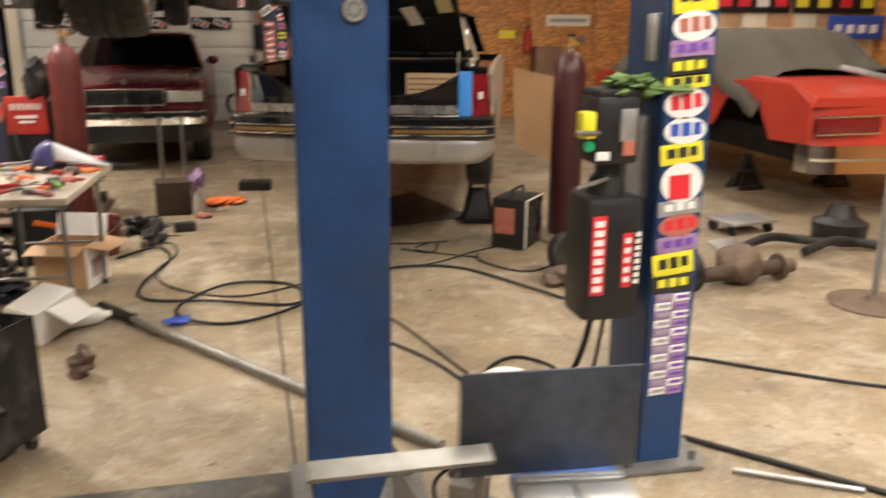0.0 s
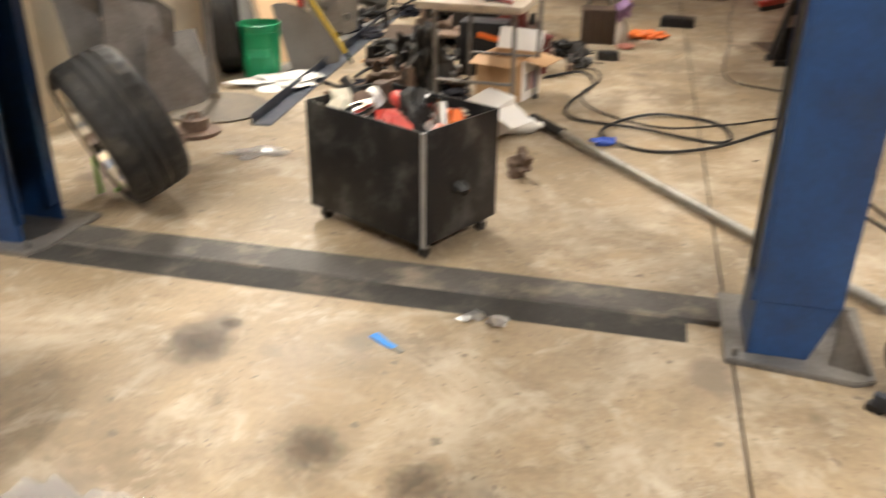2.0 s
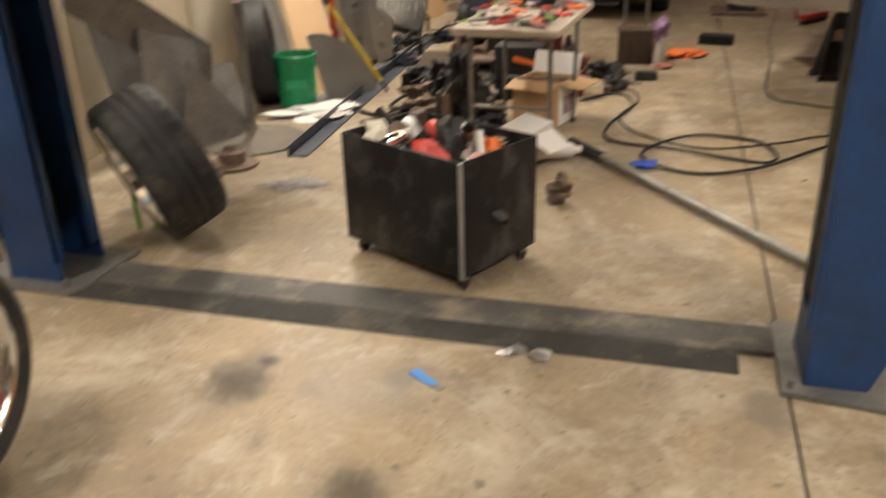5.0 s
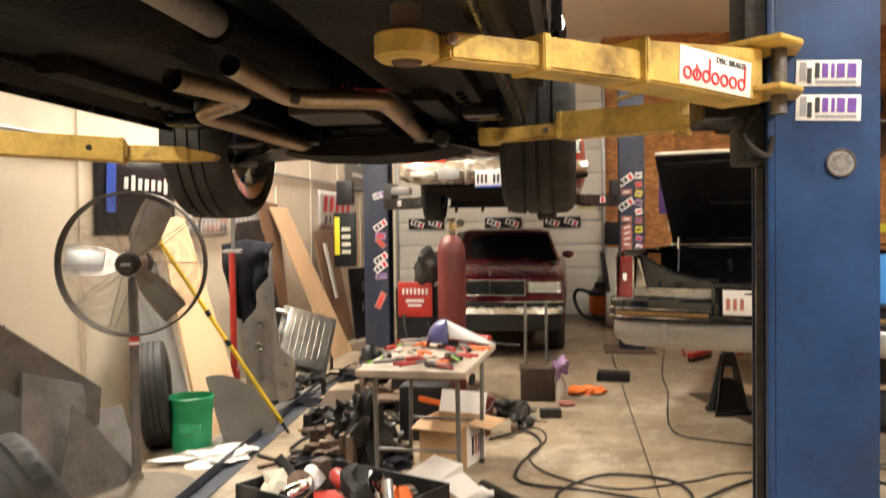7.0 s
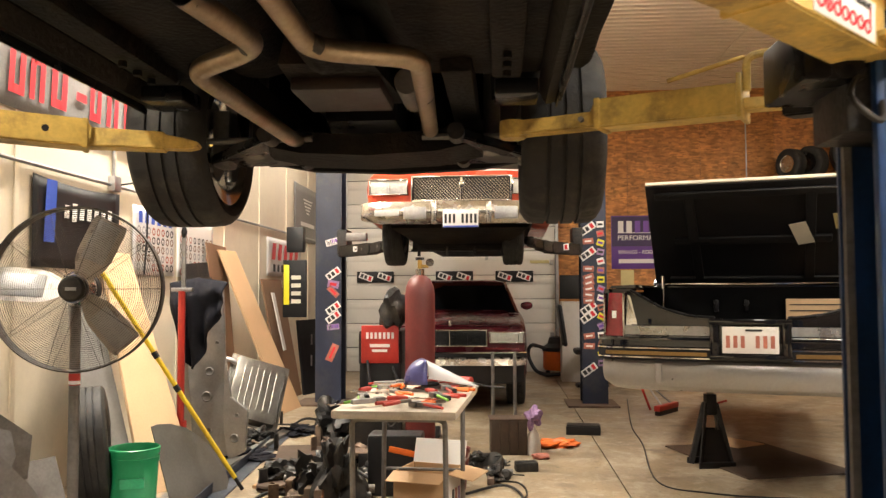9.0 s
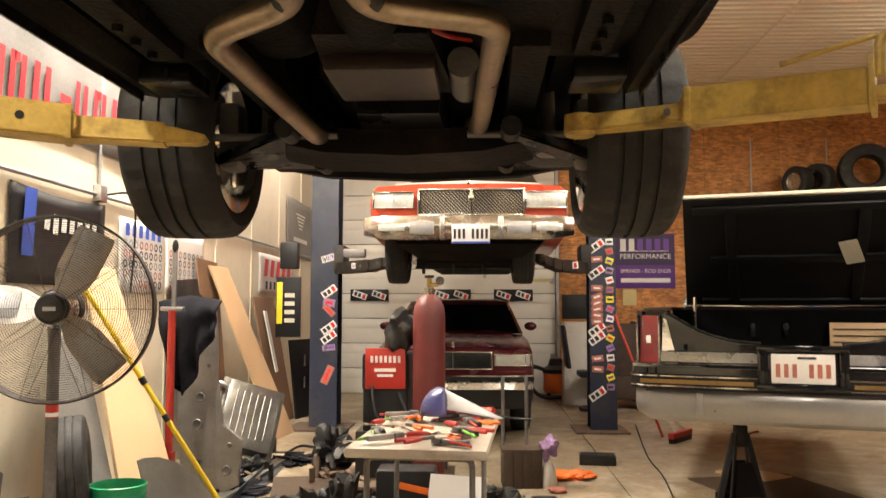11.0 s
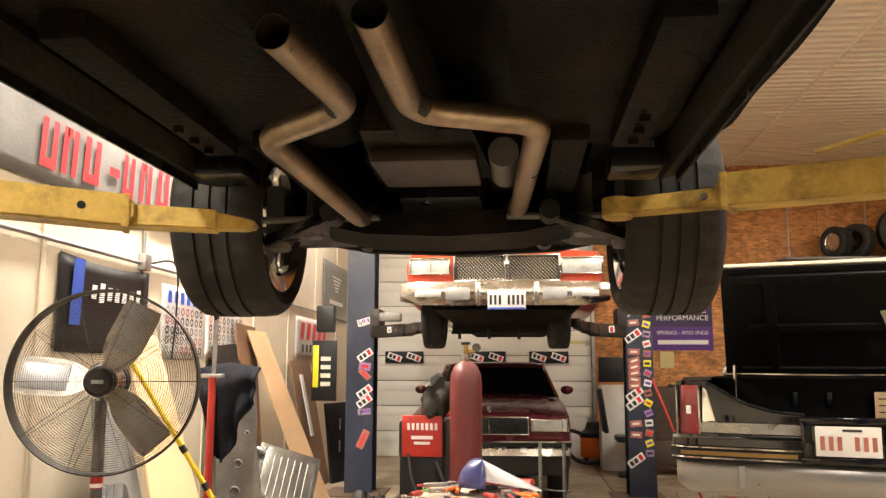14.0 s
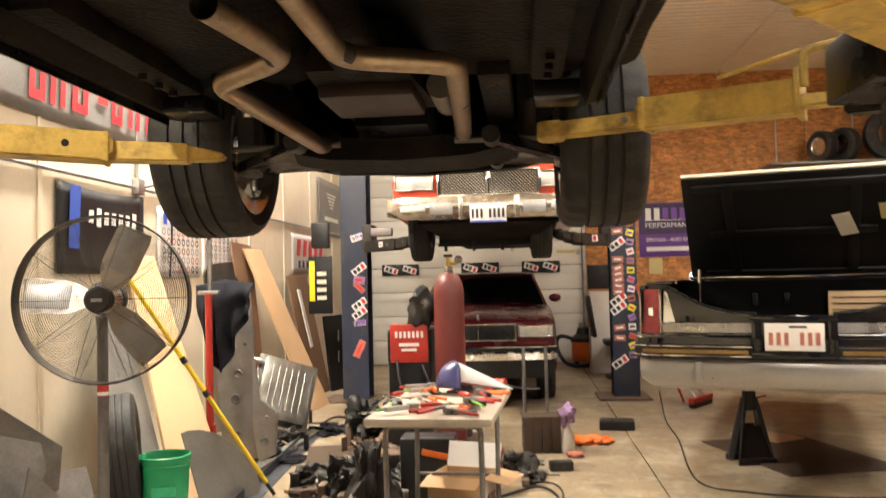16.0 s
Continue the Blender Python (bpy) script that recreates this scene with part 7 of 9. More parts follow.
# below and round the table
cb = thing("cardboard_box", "open white and brown cardboard box under the table", "cardboard box", (-1.45, 5.60, 0), -17)
for c, s, m in (((0, -0.15, 0.14), (0.34, 0.006, 0.28), CARD), ((0, 0.15, 0.14), (0.34, 0.006, 0.28), CARD), ((-0.17, 0, 0.14), (0.006, 0.294, 0.28), CARD), ((0.17, 0, 0.14), (0.006, 0.294, 0.28), WHITECARD), ((0, 0, 0.006), (0.33, 0.29, 0.006), CARD)):
    part("side", box(c, s), m, cb)
part("flap", prism([(0.172, -0.15, 0.28), (0.172, 0.15, 0.28), (0.32, 0.17, 0.25), (0.32, -0.13, 0.25)], (0, 0, 0.005)), CARD, cb)
part("flap", prism([(-0.17, -0.152, 0.28), (0.17, -0.152, 0.28), (0.16, -0.25, 0.24), (-0.18, -0.25, 0.24)], (0, 0, 0.005)), CARD, cb)
part("flap", prism([(-0.17, 0.152, 0.28), (0.17, 0.152, 0.28), (0.17, 0.2, 0.42), (-0.17, 0.2, 0.42)], (0, 0.005, 0)), WHITECARD, cb)
for k in range(3):
    part("print", box((0.174, -0.06 + 0.05 * k, 0.12), (0.003, 0.03, 0.12)), (BLACKINK, PINKINK, LILAC)[k], cb)
wb = thing("white_box", "torn white carton lying on its side", "carton", (-1.42, 4.62, 0), -28)
part("carton", moved(box((0, 0, 0.11), (0.2, 0.3, 0.2), 0.004), pose(0, 0, 0.02, 10, 6, 0)), WHITECARD, wb)
part("flap", prism([(0.1, -0.12, 0.2), (0.1, 0.12, 0.2), (0.26, 0.1, 0.12), (0.26, -0.1, 0.12)], (0, 0, 0.004)), WHITECARD, wb)
part("print", moved(lathe([(0.02, 0), (0.045, 0), (0.045, 0.002), (0.02, 0.002)], Matrix.Translation((0.06, -0.16, 0.1)) @ pose(0, 0, 0, 90, 0, 0), 18, True), Matrix()), LILAC, wb)
bo = thing("white_bottle", "white plastic bottle lying on the floor", "bottle", (-1.22, 4.72, 0), 20)
part("bottle", moved(lathe([(0, -0.13), (0.045, -0.128), (0.048, -0.11), (0.048, 0.06), (0.02, 0.1), (0.02, 0.125), (0, 0.125)], None, 20), pose(0, 0, 0.049, 0, 90, 0)), WHITE, bo)
pp = thing("steel_pipe", "long grey steel pipe lying on the floor", "pipe")
a_, b_ = Vector((-1.17, 4.93, 0.036)), Vector((0.40, 2.89, 0.036))
part("pipe", cyl(a_, b_, 0.022, n=16), OLDPIPE, pp)
part("dark_end", cyl(a_ - (b_ - a_).normalized() * 0.02, a_ + (b_ - a_).normalized() * 0.32, 0.031, n=16), GREASE, pp)
single("blue_brush", lump((0, 0, 0.025), (0.07, 0.03, 0.025), RNG, 2, 0.5), BLUEINK, "small blue tool on the floor beside a pipe", "tool", (-0.72, 4.62, 0), 10)

# red gas cylinder, welder, under-table junk
def gas_cylinder(loc, r, h, material, label, z0=0.0):
    c = thing("gas_cylinder", label, "gas cylinder", loc, group="gas cylinders")
    part("shell", lathe([(0, z0), (r * 0.9, z0), (r, z0 + 0.03), (r, z0 + h - 0.16), (r * 0.93, z0 + h - 0.09), (r * 0.7, z0 + h - 0.03), (r * 0.35, z0 + h), (0, z0 + h)], None, 32), material, c)
    part("collar", cyl((0, 0, z0 + h - 0.01), (0, 0, z0 + h + 0.05), 0.035, n=16), DULLCHROME, c)
    v = part("valve", cyl((0, 0, z0 + h + 0.04), (0, 0, z0 + h + 0.12), 0.018, n=12), mat("brass", (0.5, 0.33, 0.1), 0.35, 1.0), c)
    part("valve_wheel", cyl((0, 0, z0 + h + 0.12), (0, 0, z0 + h + 0.14), 0.035, n=16), GREASE, v)
    part("outlet", cyl((0, 0, z0 + h + 0.07), (0.07, 0, z0 + h + 0.07), 0.014, n=10), mat("brass", (0.5, 0.33, 0.1), 0.35, 1.0), v)
    part("gauge", cyl((0.08, -0.02, z0 + h + 0.1), (0.08, 0.015, z0 + h + 0.1), 0.032, n=18), DULLCHROME, v)
    return c


gas_cylinder((-1.65, 7.08, 0), 0.118, 1.36, CYLRED, "maroon gas cylinder standing behind the table", 0.12)
gas_cylinder((2.19, 6.2, 0), 0.125, 1.44, CYLDARK, "dark maroon gas cylinder on the floor")
wd = thing("welder", "black and red wheeled welding machine", "welder", (-1.98, 7.35, 0))
part("case", box((0, 0.12, 0.66), (0.34, 0.6, 0.42), 0.02), BLACK, wd)
rp = part("front_panel", box((0, -0.19, 0.93), (0.30, 0.03, 0.30), 0.008), REDPAINT, wd, "red front panel with white print")
for k in range(7):
    part("print", box((-0.1 + 0.034 * k, -0.207, 1.0), (0.02, 0.004, 0.05)), WHITEINK, rp)
part("print", box((0, -0.207, 0.92), (0.16, 0.004, 0.025)), WHITEINK, rp)
part("print", box((0, -0.207, 0.88), (0.12, 0.004, 0.02)), WHITEINK, rp)
part("case_top", box((0, 0.1, 0.9), (0.36, 0.55, 0.28), 0.03), BLACK, wd)
part("cart_tray", box((0.1, 0.0, 0.1), (0.8, 0.85, 0.03), 0.006), RUSTY, wd)
part("cart_frame", box((-0.02, 0.1, 0.3), (0.4, 0.6, 0.34), 0.01), GREASE, wd)
for x in (-0.26, 0.42):
    part("cart_wheel", cyl((x - 0.02, 0.35, 0.1), (x + 0.02, 0.35, 0.1), 0.1, n=22), RUBBER, wd)
    part("castor", cyl((x - 0.015, -0.35, 0.05), (x + 0.015, -0.35, 0.05), 0.05, n=16), RUBBER, wd)
part("cable", tube(smooth_path([(0.1, -0.2, 0.75), (0.2, -0.3, 0.5), (0.1, -0.34, 0.3), (-0.05, -0.3, 0.6), (-0.1, -0.2, 0.8)]), 0.012), BLACK, wd)
single("welding_helmet", lump((0, 0, 0), (0.11, 0.12, 0.16), RNG, 3, 0.3), GREASE, "black welding helmet resting on the welder", "helmet", (-1.87, 7.2, 1.20))
tc_ = thing("tool_case", "black and orange tool case under the table", "tool case", (-1.72, 6.15, 0))
part("case", box((0, 0, 0.2), (0.36, 0.24, 0.4), 0.02), BLACK, tc_)
part("latch", moved(box((0, -0.123, 0.3), (0.2, 0.01, 0.04), 0.004), pose(0, 0, 0, 0, 12, 0)), ORANGE, tc_)
pl_ = thing("pail", "dark red metal pail behind the table", "bucket", (-1.38, 6.3, 0))
part("body", lathe([(0, 0), (0.12, 0), (0.15, 0.26), (0.155, 0.27), (0.145, 0.26), (0.115, 0.01), (0, 0.01)], None, 28), CYLRED, pl_)
part("bail", tube([(0.15 * math.cos(a), -0.14, 0.27 - 0.1 * math.sin(a)) for a in [math.pi * k / 10 for k in range(11)]], 0.004, 6), GALV, pl_)
for x, y, sx, sy, sz, m, lb in ((-2.05, 5.6, 0.16, 0.2, 0.2, GREASE, "greasy black gearbox casting on the floor"), (-1.95, 5.25, 0.12, 0.12, 0.26, GREASE, "greasy black drive part on the floor"), (-2.25, 6.0, 0.2, 0.16, 0.15, GREASE, "greasy black axle part on the floor"), (-2.5, 7.9, 0.16, 0.2, 0.2, GREASE, "greasy brown differential on the floor"), (-2.2, 7.2, 0.14, 0.1, 0.1, RUSTY, "rusty casting on the floor"), (-1.2, 6.9, 0.14, 0.1, 0.07, GREASE, "dark part on the floor behind the table"), (-1.05, 6.6, 0.07, 0.2, 0.05, GREASE, "dark part on the floor")):
    j = thing("gearbox_part", lb, "car part", (x, y, 0), group="greasy parts on the floor")
    part("casting", lump((0, 0, sz * 0.9), (sx * 0.85, sy * 0.85, sz * 0.9), RNG, 4, 0.7), m, j)
    part("shaft", cyl((-sx, 0, sz * 0.8), (sx * 1.6, sy * 0.3, sz * 0.7), 0.025, n=12), STEEL, j)
    part("flange", lathe([(0, -0.02), (sx * 0.6, -0.02), (sx * 0.6, 0.01), (sx * 0.3, 0.03), (0, 0.03)], Matrix.Translation((sx * 0.9, -sy * 0.3, sz * 0.8)) @ pose(0, 0, 0, 70, 20, 0), 18), m, j)
    part("bracket", box((-sx * 0.6, -sy * 0.8, sz * 0.5), (0.05, 0.12, sz), 0.01), RUSTY, j)
sb = thing("wooden_crate", "dark stained wooden block on the floor", "crate", (-0.96, 7.60, 0), 4)
for k in range(4):
    part("board", box((-0.112 + 0.075 * k, -0.125, 0.14), (0.072, 0.018, 0.28), 0.003), OLDWOOD, sb)
part("core", box((0, 0.0, 0.14), (0.3, 0.23, 0.276), 0.004), OLDWOOD, sb)
part("lid", box((0, 0, 0.285), (0.32, 0.26, 0.016), 0.003), OLDWOOD, sb)
us = thing("steel_stand", "two grey steel uprights on a bar", "stand", (-0.99, 8.15, 0))
for x in (-0.1, 0.1):
    part("upright", cyl((x, 0, 0.0), (x, 0, 0.8), 0.016, n=12), STEEL, us)
part("crossbar", cyl((-0.12, 0, 0.03), (0.12, 0, 0.03), 0.012, n=10), CHROME, us)
sbt = thing("spray_bottle", "clear spray bottle with a lilac rag", "spray bottle", (-0.75, 7.52, 0))
part("bottle", lathe([(0, 0), (0.06, 0), (0.062, 0.05), (0.05, 0.16), (0.02, 0.21), (0.016, 0.25), (0, 0.25)], None, 20), WHITE, sbt)
part("rag", lump((0, 0, 0.31), (0.065, 0.06, 0.085), RNG, 3, 0.5), LILAC, sbt)
single("orange_rag", lump((0, 0, 0.028), (0.14, 0.09, 0.045), RNG, 3, 0.6), ORANGE, "crumpled orange rag on the floor", "rag", (-0.52, 7.86, 0), 15)
single("pink_rag", lump((0, 0, 0.022), (0.07, 0.045, 0.026), RNG, 3, 0.3), PINKINK, "small pink block on the floor", "rag", (-0.70, 7.33, 0))
single("dark_block", box((0, 0, 0.035), (0.17, 0.1, 0.07), 0.01), GREASE, "small dark box on the floor", "box", (-0.83, 6.88, 0), 8)
bx = thing("flat_box", "flat black plastic box on the floor", "box", (-0.24, 8.56, 0), -6)
part("body", box((0, 0, 0.04), (0.32, 0.2, 0.08), 0.008), BLACK, bx)
part("lid", box((0, 0, 0.083), (0.3, 0.18, 0.012), 0.004), GREASE, bx)


# loose greasy parts on the floor round the table and along the wall
rj = random.Random(23)
for k in range(66):
    if k < 36:
        x, y = rj.uniform(-2.6, -1.9), rj.uniform(5.2, 6.7)
    else:
        x, y = rj.uniform(-3.3, -2.0), rj.uniform(7.2, 9.3)
    yaw_ = rj.uniform(0, 360)
    kind = k % 5
    q_ = rj.uniform(0.8, 1.5)
    mt = (GREASE, GREASE, RUSTY, OLDWOOD, GREASE, STEEL)[rj.randrange(6)]
    if kind == 0:
        single("greasy_casting", lump((0, 0, 0.05 * q_), (0.11 * q_, 0.07 * q_, 0.06 * q_), rj, 4, 0.55), mt, "greasy dark casting on the floor", "car part", (x, y, 0), yaw_, group="loose parts on the floor")
    elif kind == 1:
        t = thing("bracket", "bent dark steel bracket on the floor", "bracket", (x, y, 0), yaw_, group="loose parts on the floor")
        part("plate", box((0, 0, 0.005), (0.24 * q_, 0.07, 0.01), 0.002), mt, t)
        part("upright", box((0.1 * q_, 0, 0.07), (0.012, 0.07, 0.13), 0.002), mt, t)
    elif kind == 2:
        single("bent_rod", tube(smooth_path([(-0.3 * q_, 0, 0.014), (-0.1, 0.04, 0.014), (0.1, 0.03, 0.05), (0.26 * q_, 0.12, 0.014)]), 0.013, 8), mt, "bent dark rod on the floor", "rod", (x, y, 0), yaw_, group="loose parts on the floor")
    elif kind == 3:
        t = thing("pulley", "dark grooved pulley lying on the floor", "pulley", (x, y, 0), yaw_, group="loose parts on the floor")
        part("rim", lathe([(0.02, 0.0), (0.07 * q_, 0.0), (0.075 * q_, 0.012), (0.058 * q_, 0.022), (0.075 * q_, 0.032), (0.07 * q_, 0.045), (0.02, 0.045)], None, 24, True), mt, t)
    else:
        single("greasy_rag", lump((0, 0, 0.028), (0.14 * q_, 0.10 * q_, 0.035), rj, 4, 0.8), CLOTH, "dark crumpled rag on the floor", "rag", (x, y, 0), yaw_, group="loose parts on the floor")


# ---- near the lift: wheels, oil drainer, boxes ----
w1 = thing("alloy_wheel", "deep polished alloy wheel with a wide tyre", "wheel", (-2.52, 1.40, 0.362), 4, group="loose wheels")
wheel_parts(w1, pose(0, 0, 0, 0, 90, 0) @ pose(0, 0, 0, 0, 0, 20), 0.36, 0.31, 0.272, ALU, 5, "wheel_body", 108)
w2 = thing("alloy_wheel", "wide tyre on a bright rim leaning on the lift post", "wheel", group="loose wheels")
axis = Vector((-0.60, -0.74, -0.38)).normalized()
w2.matrix_basis = Matrix.Translation((-2.83, 3.12, 0.395)) @ axis.to_track_quat("Z", "Y").to_matrix().to_4x4()
wheel_parts(w2, Matrix(), 0.345, 0.29, 0.262, ALU, 5, "wheel_body", 96)
w3 = thing("spare_wheel", "black steel wheel and tyre against the wall", "wheel", (-3.82, 3.0, 0.33), 0, group="loose wheels")
wheel_parts(w3, pose(0, 0, 0, 0, 74, -50), 0.33, 0.2, 0.2, GREASE, 5, "wheel_body", 72)
single("lime_hose", tube(smooth_path([(-3.0, 3.25, 0.012), (-2.95, 3.4, 0.1), (-3.02, 3.5, 0.25), (-3.1, 3.45, 0.4), (-3.12, 3.3, 0.3), (-3.05, 3.2, 0.012)]), 0.012, 10), LIME, "coiled lime green hose behind a wheel", "hose")

od = thing("oil_drainer", "oil drainer with a red funnel on a round tank", "oil drainer", (-1.94, 0.635, 0), 0)
part("tank", lathe([(0, 0.02), (0.22, 0.02), (0.235, 0.05), (0.235, 0.24), (0.228, 0.30), (0.19, 0.345), (0.10, 0.385), (0.05, 0.392), (0, 0.395)], None, 14), DRUM, od, "grimy tank with worn yellow paint", 50)
part("band", lathe([(0.236, 0.12), (0.24, 0.125), (0.24, 0.14), (0.236, 0.145)], None, 28, True), GREASE, od)
part("spout", lathe([(0.022, 0.33), (0.026, 0.33), (0.026, 0.395), (0.03, 0.40), (0.03, 0.412), (0.023, 0.412), (0.023, 0.34)], Matrix.Translation((0.135, 0.10, 0)), 18, True), mat("old_yellow", (0.15, 0.12, 0.03), 0.6), od)
part("neck", cyl((-0.05, 0.055, 0.38), (-0.05, 0.055, 0.47), 0.04, 0.034, 16), DRUM, od)
part("clamp", box((-0.05, 0.055, 0.46), (0.09, 0.07, 0.05), 0.012), STEEL, od)
part("rod", cyl((-0.05, 0.055, 0.45), (-0.05, 0.055, 0.74), 0.029, n=16), GREASE, od)
part("sleeve", cyl((-0.05, 0.055, 0.60), (-0.05, 0.055, 0.89), 0.036, n=18), BLACK, od)
part("handle_bracket", prism([(-0.17, -0.1, 0.32), (-0.13, -0.12, 0.30), (-0.06, 0.04, 0.43), (-0.06, 0.06, 0.47)], (0.02, 0.012, 0), 0.003), mat("old_yellow_paint", (0.36, 0.27, 0.03), 0.6), od)
part("valve_plate", box((-0.06, 0.05, 0.905), (0.11, 0.09, 0.02), 0.006), STEEL, od)
part("valve_body", box((-0.0, 0.09, 0.87), (0.05, 0.05, 0.08), 0.01), GREASE, od)
part("drain_neck", cyl((-0.05, 0.055, 0.90), (-0.05, 0.055, 0.96), 0.03, 0.034, 16), GALV, od)
fn = part("funnel", lathe([(0.034, 0.955), (0.04, 0.955), (0.09, 0.99), (0.27, 1.06), (0.285, 1.07), (0.29, 1.11), (0.283, 1.113), (0.278, 1.075), (0.262, 1.068), (0.085, 1.0), (0.034, 0.965)], Matrix.Translation((-0.05, 0.055, 0)), 48, True), mat("oily_red_plastic", (0.45, 0.025, 0.018), 0.35, var=0.2, scale=7, bump=0.05, dirt=(0.05, 0.012, 0.01), dirt_amount=0.85), od, "red plastic funnel dish")
part("screen", lathe([(0, 1.088), (0.276, 1.094), (0.276, 1.098), (0, 1.094)], Matrix.Translation((-0.05, 0.055, 0)), 48), GREASE, fn, "grey oily mesh screen")
for k in range(3):
    a = 2.1 * k + 0.4
    part("castor", cyl((0.19 * math.cos(a), 0.19 * math.sin(a), 0.0), (0.19 * math.cos(a), 0.19 * math.sin(a), 0.04), 0.022, n=12), BLACK, od)

fb = thing("white_carton", "flat white carton with black and red print", "carton", (-2.63, 0.84, 0), 30)
part("carton", box((0, 0, 0.07), (0.36, 0.27, 0.14), 0.003), WHITECARD, fb)
for k in range(7):
    part("print", box((-0.11 + 0.036 * k, -0.02, 0.1407), (0.024, 0.035 if k not in (1, 6) else 0.055, 0.001)), BLACKINK, fb)
for k in range(8):
    part("print", box((-0.07 + 0.02 * k, -0.09, 0.1407), (0.012, 0.018, 0.001)), REDINK, fb)
for k in range(2):
    part("print", box((0.0, 0.055 + 0.03 * k, 0.1407), (0.22, 0.012, 0.001)), GREYINK, fb)
for k in range(4):
    part("print", box((0.1807, -0.08 + 0.05 * k, 0.07), (0.001, 0.034, 0.05)), BLACKINK, fb)
tb2 = thing("tall_carton", "tall white and brown carton with an open top", "carton", (-3.09, 1.39, 0), 20)
tb2.matrix_basis = tb2.matrix_basis @ Matrix.Diagonal((1.0, 1.0, 1.3, 1.0))
part("back", box((0, 0.14, 0.27), (0.34, 0.005, 0.54)), CARD, tb2)
part("front", box((0, -0.14, 0.24), (0.34, 0.005, 0.48)), WHITECARD, tb2)
part("side", box((0.17, 0, 0.26), (0.005, 0.275, 0.52)), WHITECARD, tb2)
part("side", box((-0.17, 0, 0.24), (0.005, 0.275, 0.48)), CARD, tb2)
part("flap", prism([(-0.17, 0.14, 0.54), (0.17, 0.14, 0.54), (0.2, 0.22, 0.70), (-0.2, 0.22, 0.70)], (0, 0.005, 0)), CARD, tb2)
part("flap", prism([(-0.17, -0.142, 0.48), (-0.17, -0.3, 0.40), (0.1, -0.3, 0.40), (0.15, -0.142, 0.48)], (0, 0, 0.005)), CARD, tb2)
for k, m in enumerate((BLACKINK, REDINK, BLACKINK, REDINK)):
    part("print", lathe([(0.022, 0), (0.036, 0), (0.036, 0.001), (0.022, 0.001)], Matrix.Translation((0.173, -0.01, 0.42 - 0.095 * k)) @ pose(0, 0, 0, 0, 90, 0), 16, True), m, tb2)
    for q in range(3):
        part("print", box((-0.085 + 0.085 * q, -0.1435, 0.38 - 0.08 * k), (0.07, 0.001, 0.016)), (GREYINK, REDINK)[(k + q) % 2], tb2)
cb3 = thing("cardboard_box", "open brown cardboard box with a shipping label", "cardboard box", (-3.2, 0.78, 0), 12)
for c, s in (((0, -0.16, 0.16), (0.38, 0.005, 0.32)), ((0, 0.16, 0.16), (0.38, 0.005, 0.32)), ((0.19, 0, 0.16), (0.005, 0.315, 0.32)), ((-0.19, 0, 0.16), (0.005, 0.315, 0.32))):
    part("side", box(c, s), CARD, cb3)
# Plain black block fills the box to 7 cm below its rim.
part("inner_block", box((0, 0, 0.13), (0.36, 0.3, 0.24)), BLACK, cb3)
part("label", box((0.1935, -0.08, 0.24), (0.002, 0.09, 0.1)), WHITECARD, cb3)
part("flap", prism([(0.19, -0.15, 0.32), (0.19, 0.15, 0.32), (0.33, 0.16, 0.36), (0.33, -0.14, 0.36)], (0, 0, 0.004)), CARD, cb3)
fj = thing("floor_jack", "red floor jack beside cartons", "jack", (-3.55, 1.7, 0), -60)
for s in (-1, 1):
    part("side_rail", box((0, s * 0.1, 0.1), (0.6, 0.02, 0.07), 0.004), REDPAINT, fj)
part("crossbar", box((0.25, 0, 0.1), (0.04, 0.22, 0.05), 0.004), REDPAINT, fj)
for x in (-0.25, 0.25):
    part("wheel", cyl((x, -0.13, 0.045), (x, 0.13, 0.045), 0.045, n=16), GREASE, fj)

# clear plastic bag
b = bm_new()
rows = []
NB = 44
c00, c10, c11, c01 = Vector((-2.10, 0.98, 0)), Vector((-1.80, 0.74, 0)), Vector((-1.66, 1.36, 0)), Vector((-2.06, 1.36, 0))
for j in range(NB + 1):
    row = []
    for i in range(NB + 1):
        u, v = i / NB, j / NB
        p = c00 * (1 - u) * (1 - v) + c10 * u * (1 - v) + c11 * u * v + c01 * (1 - u) * v
        e = 0.04 * noise.noise(Vector((u * 6, v * 6, 2)))
        z = 0.008 + 0.02 * abs(noise.noise(Vector((p.x * 9 + p.y * 6, p.y * 3, 7)))) + 0.02 * abs(noise.noise(Vector((p.x * 23, p.y * 23, 1)))) + 0.01 * abs(noise.noise(Vector((p.x * 50, p.y * 41, 5))))
        row.append(b.verts.new((p.x + e, p.y - e, z)))
    rows.append(row)
for j in range(NB):
    for i in range(NB):
        b.faces.new((rows[j][i], rows[j][i + 1], rows[j + 1][i + 1], rows[j + 1][i]))
bagob = single("plastic_bag", b, BAG, "crumpled clear plastic bag on the concrete", "plastic bag", sharp=80)
tp_ = thing("tape_scrap", "scrap of blue masking tape stuck to the floor", "tape", (-1.33, 2.26, 0.0), -35)
part("tape", prism([(-0.07, -0.018, 0.002), (0.0, -0.02, 0.003), (0.05, -0.012, 0.004), (0.05, 0.012, 0.004), (0.0, 0.01, 0.003), (-0.07, 0.02, 0.002)], (0, 0, 0.003)), TAPE, tp_)
part("dirty_end", prism([(0.05, -0.012, 0.004), (0.085, -0.008, 0.002), (0.085, 0.01, 0.002), (0.05, 0.012, 0.004)], (0, 0, 0.003)), GREYPAINT, tp_)
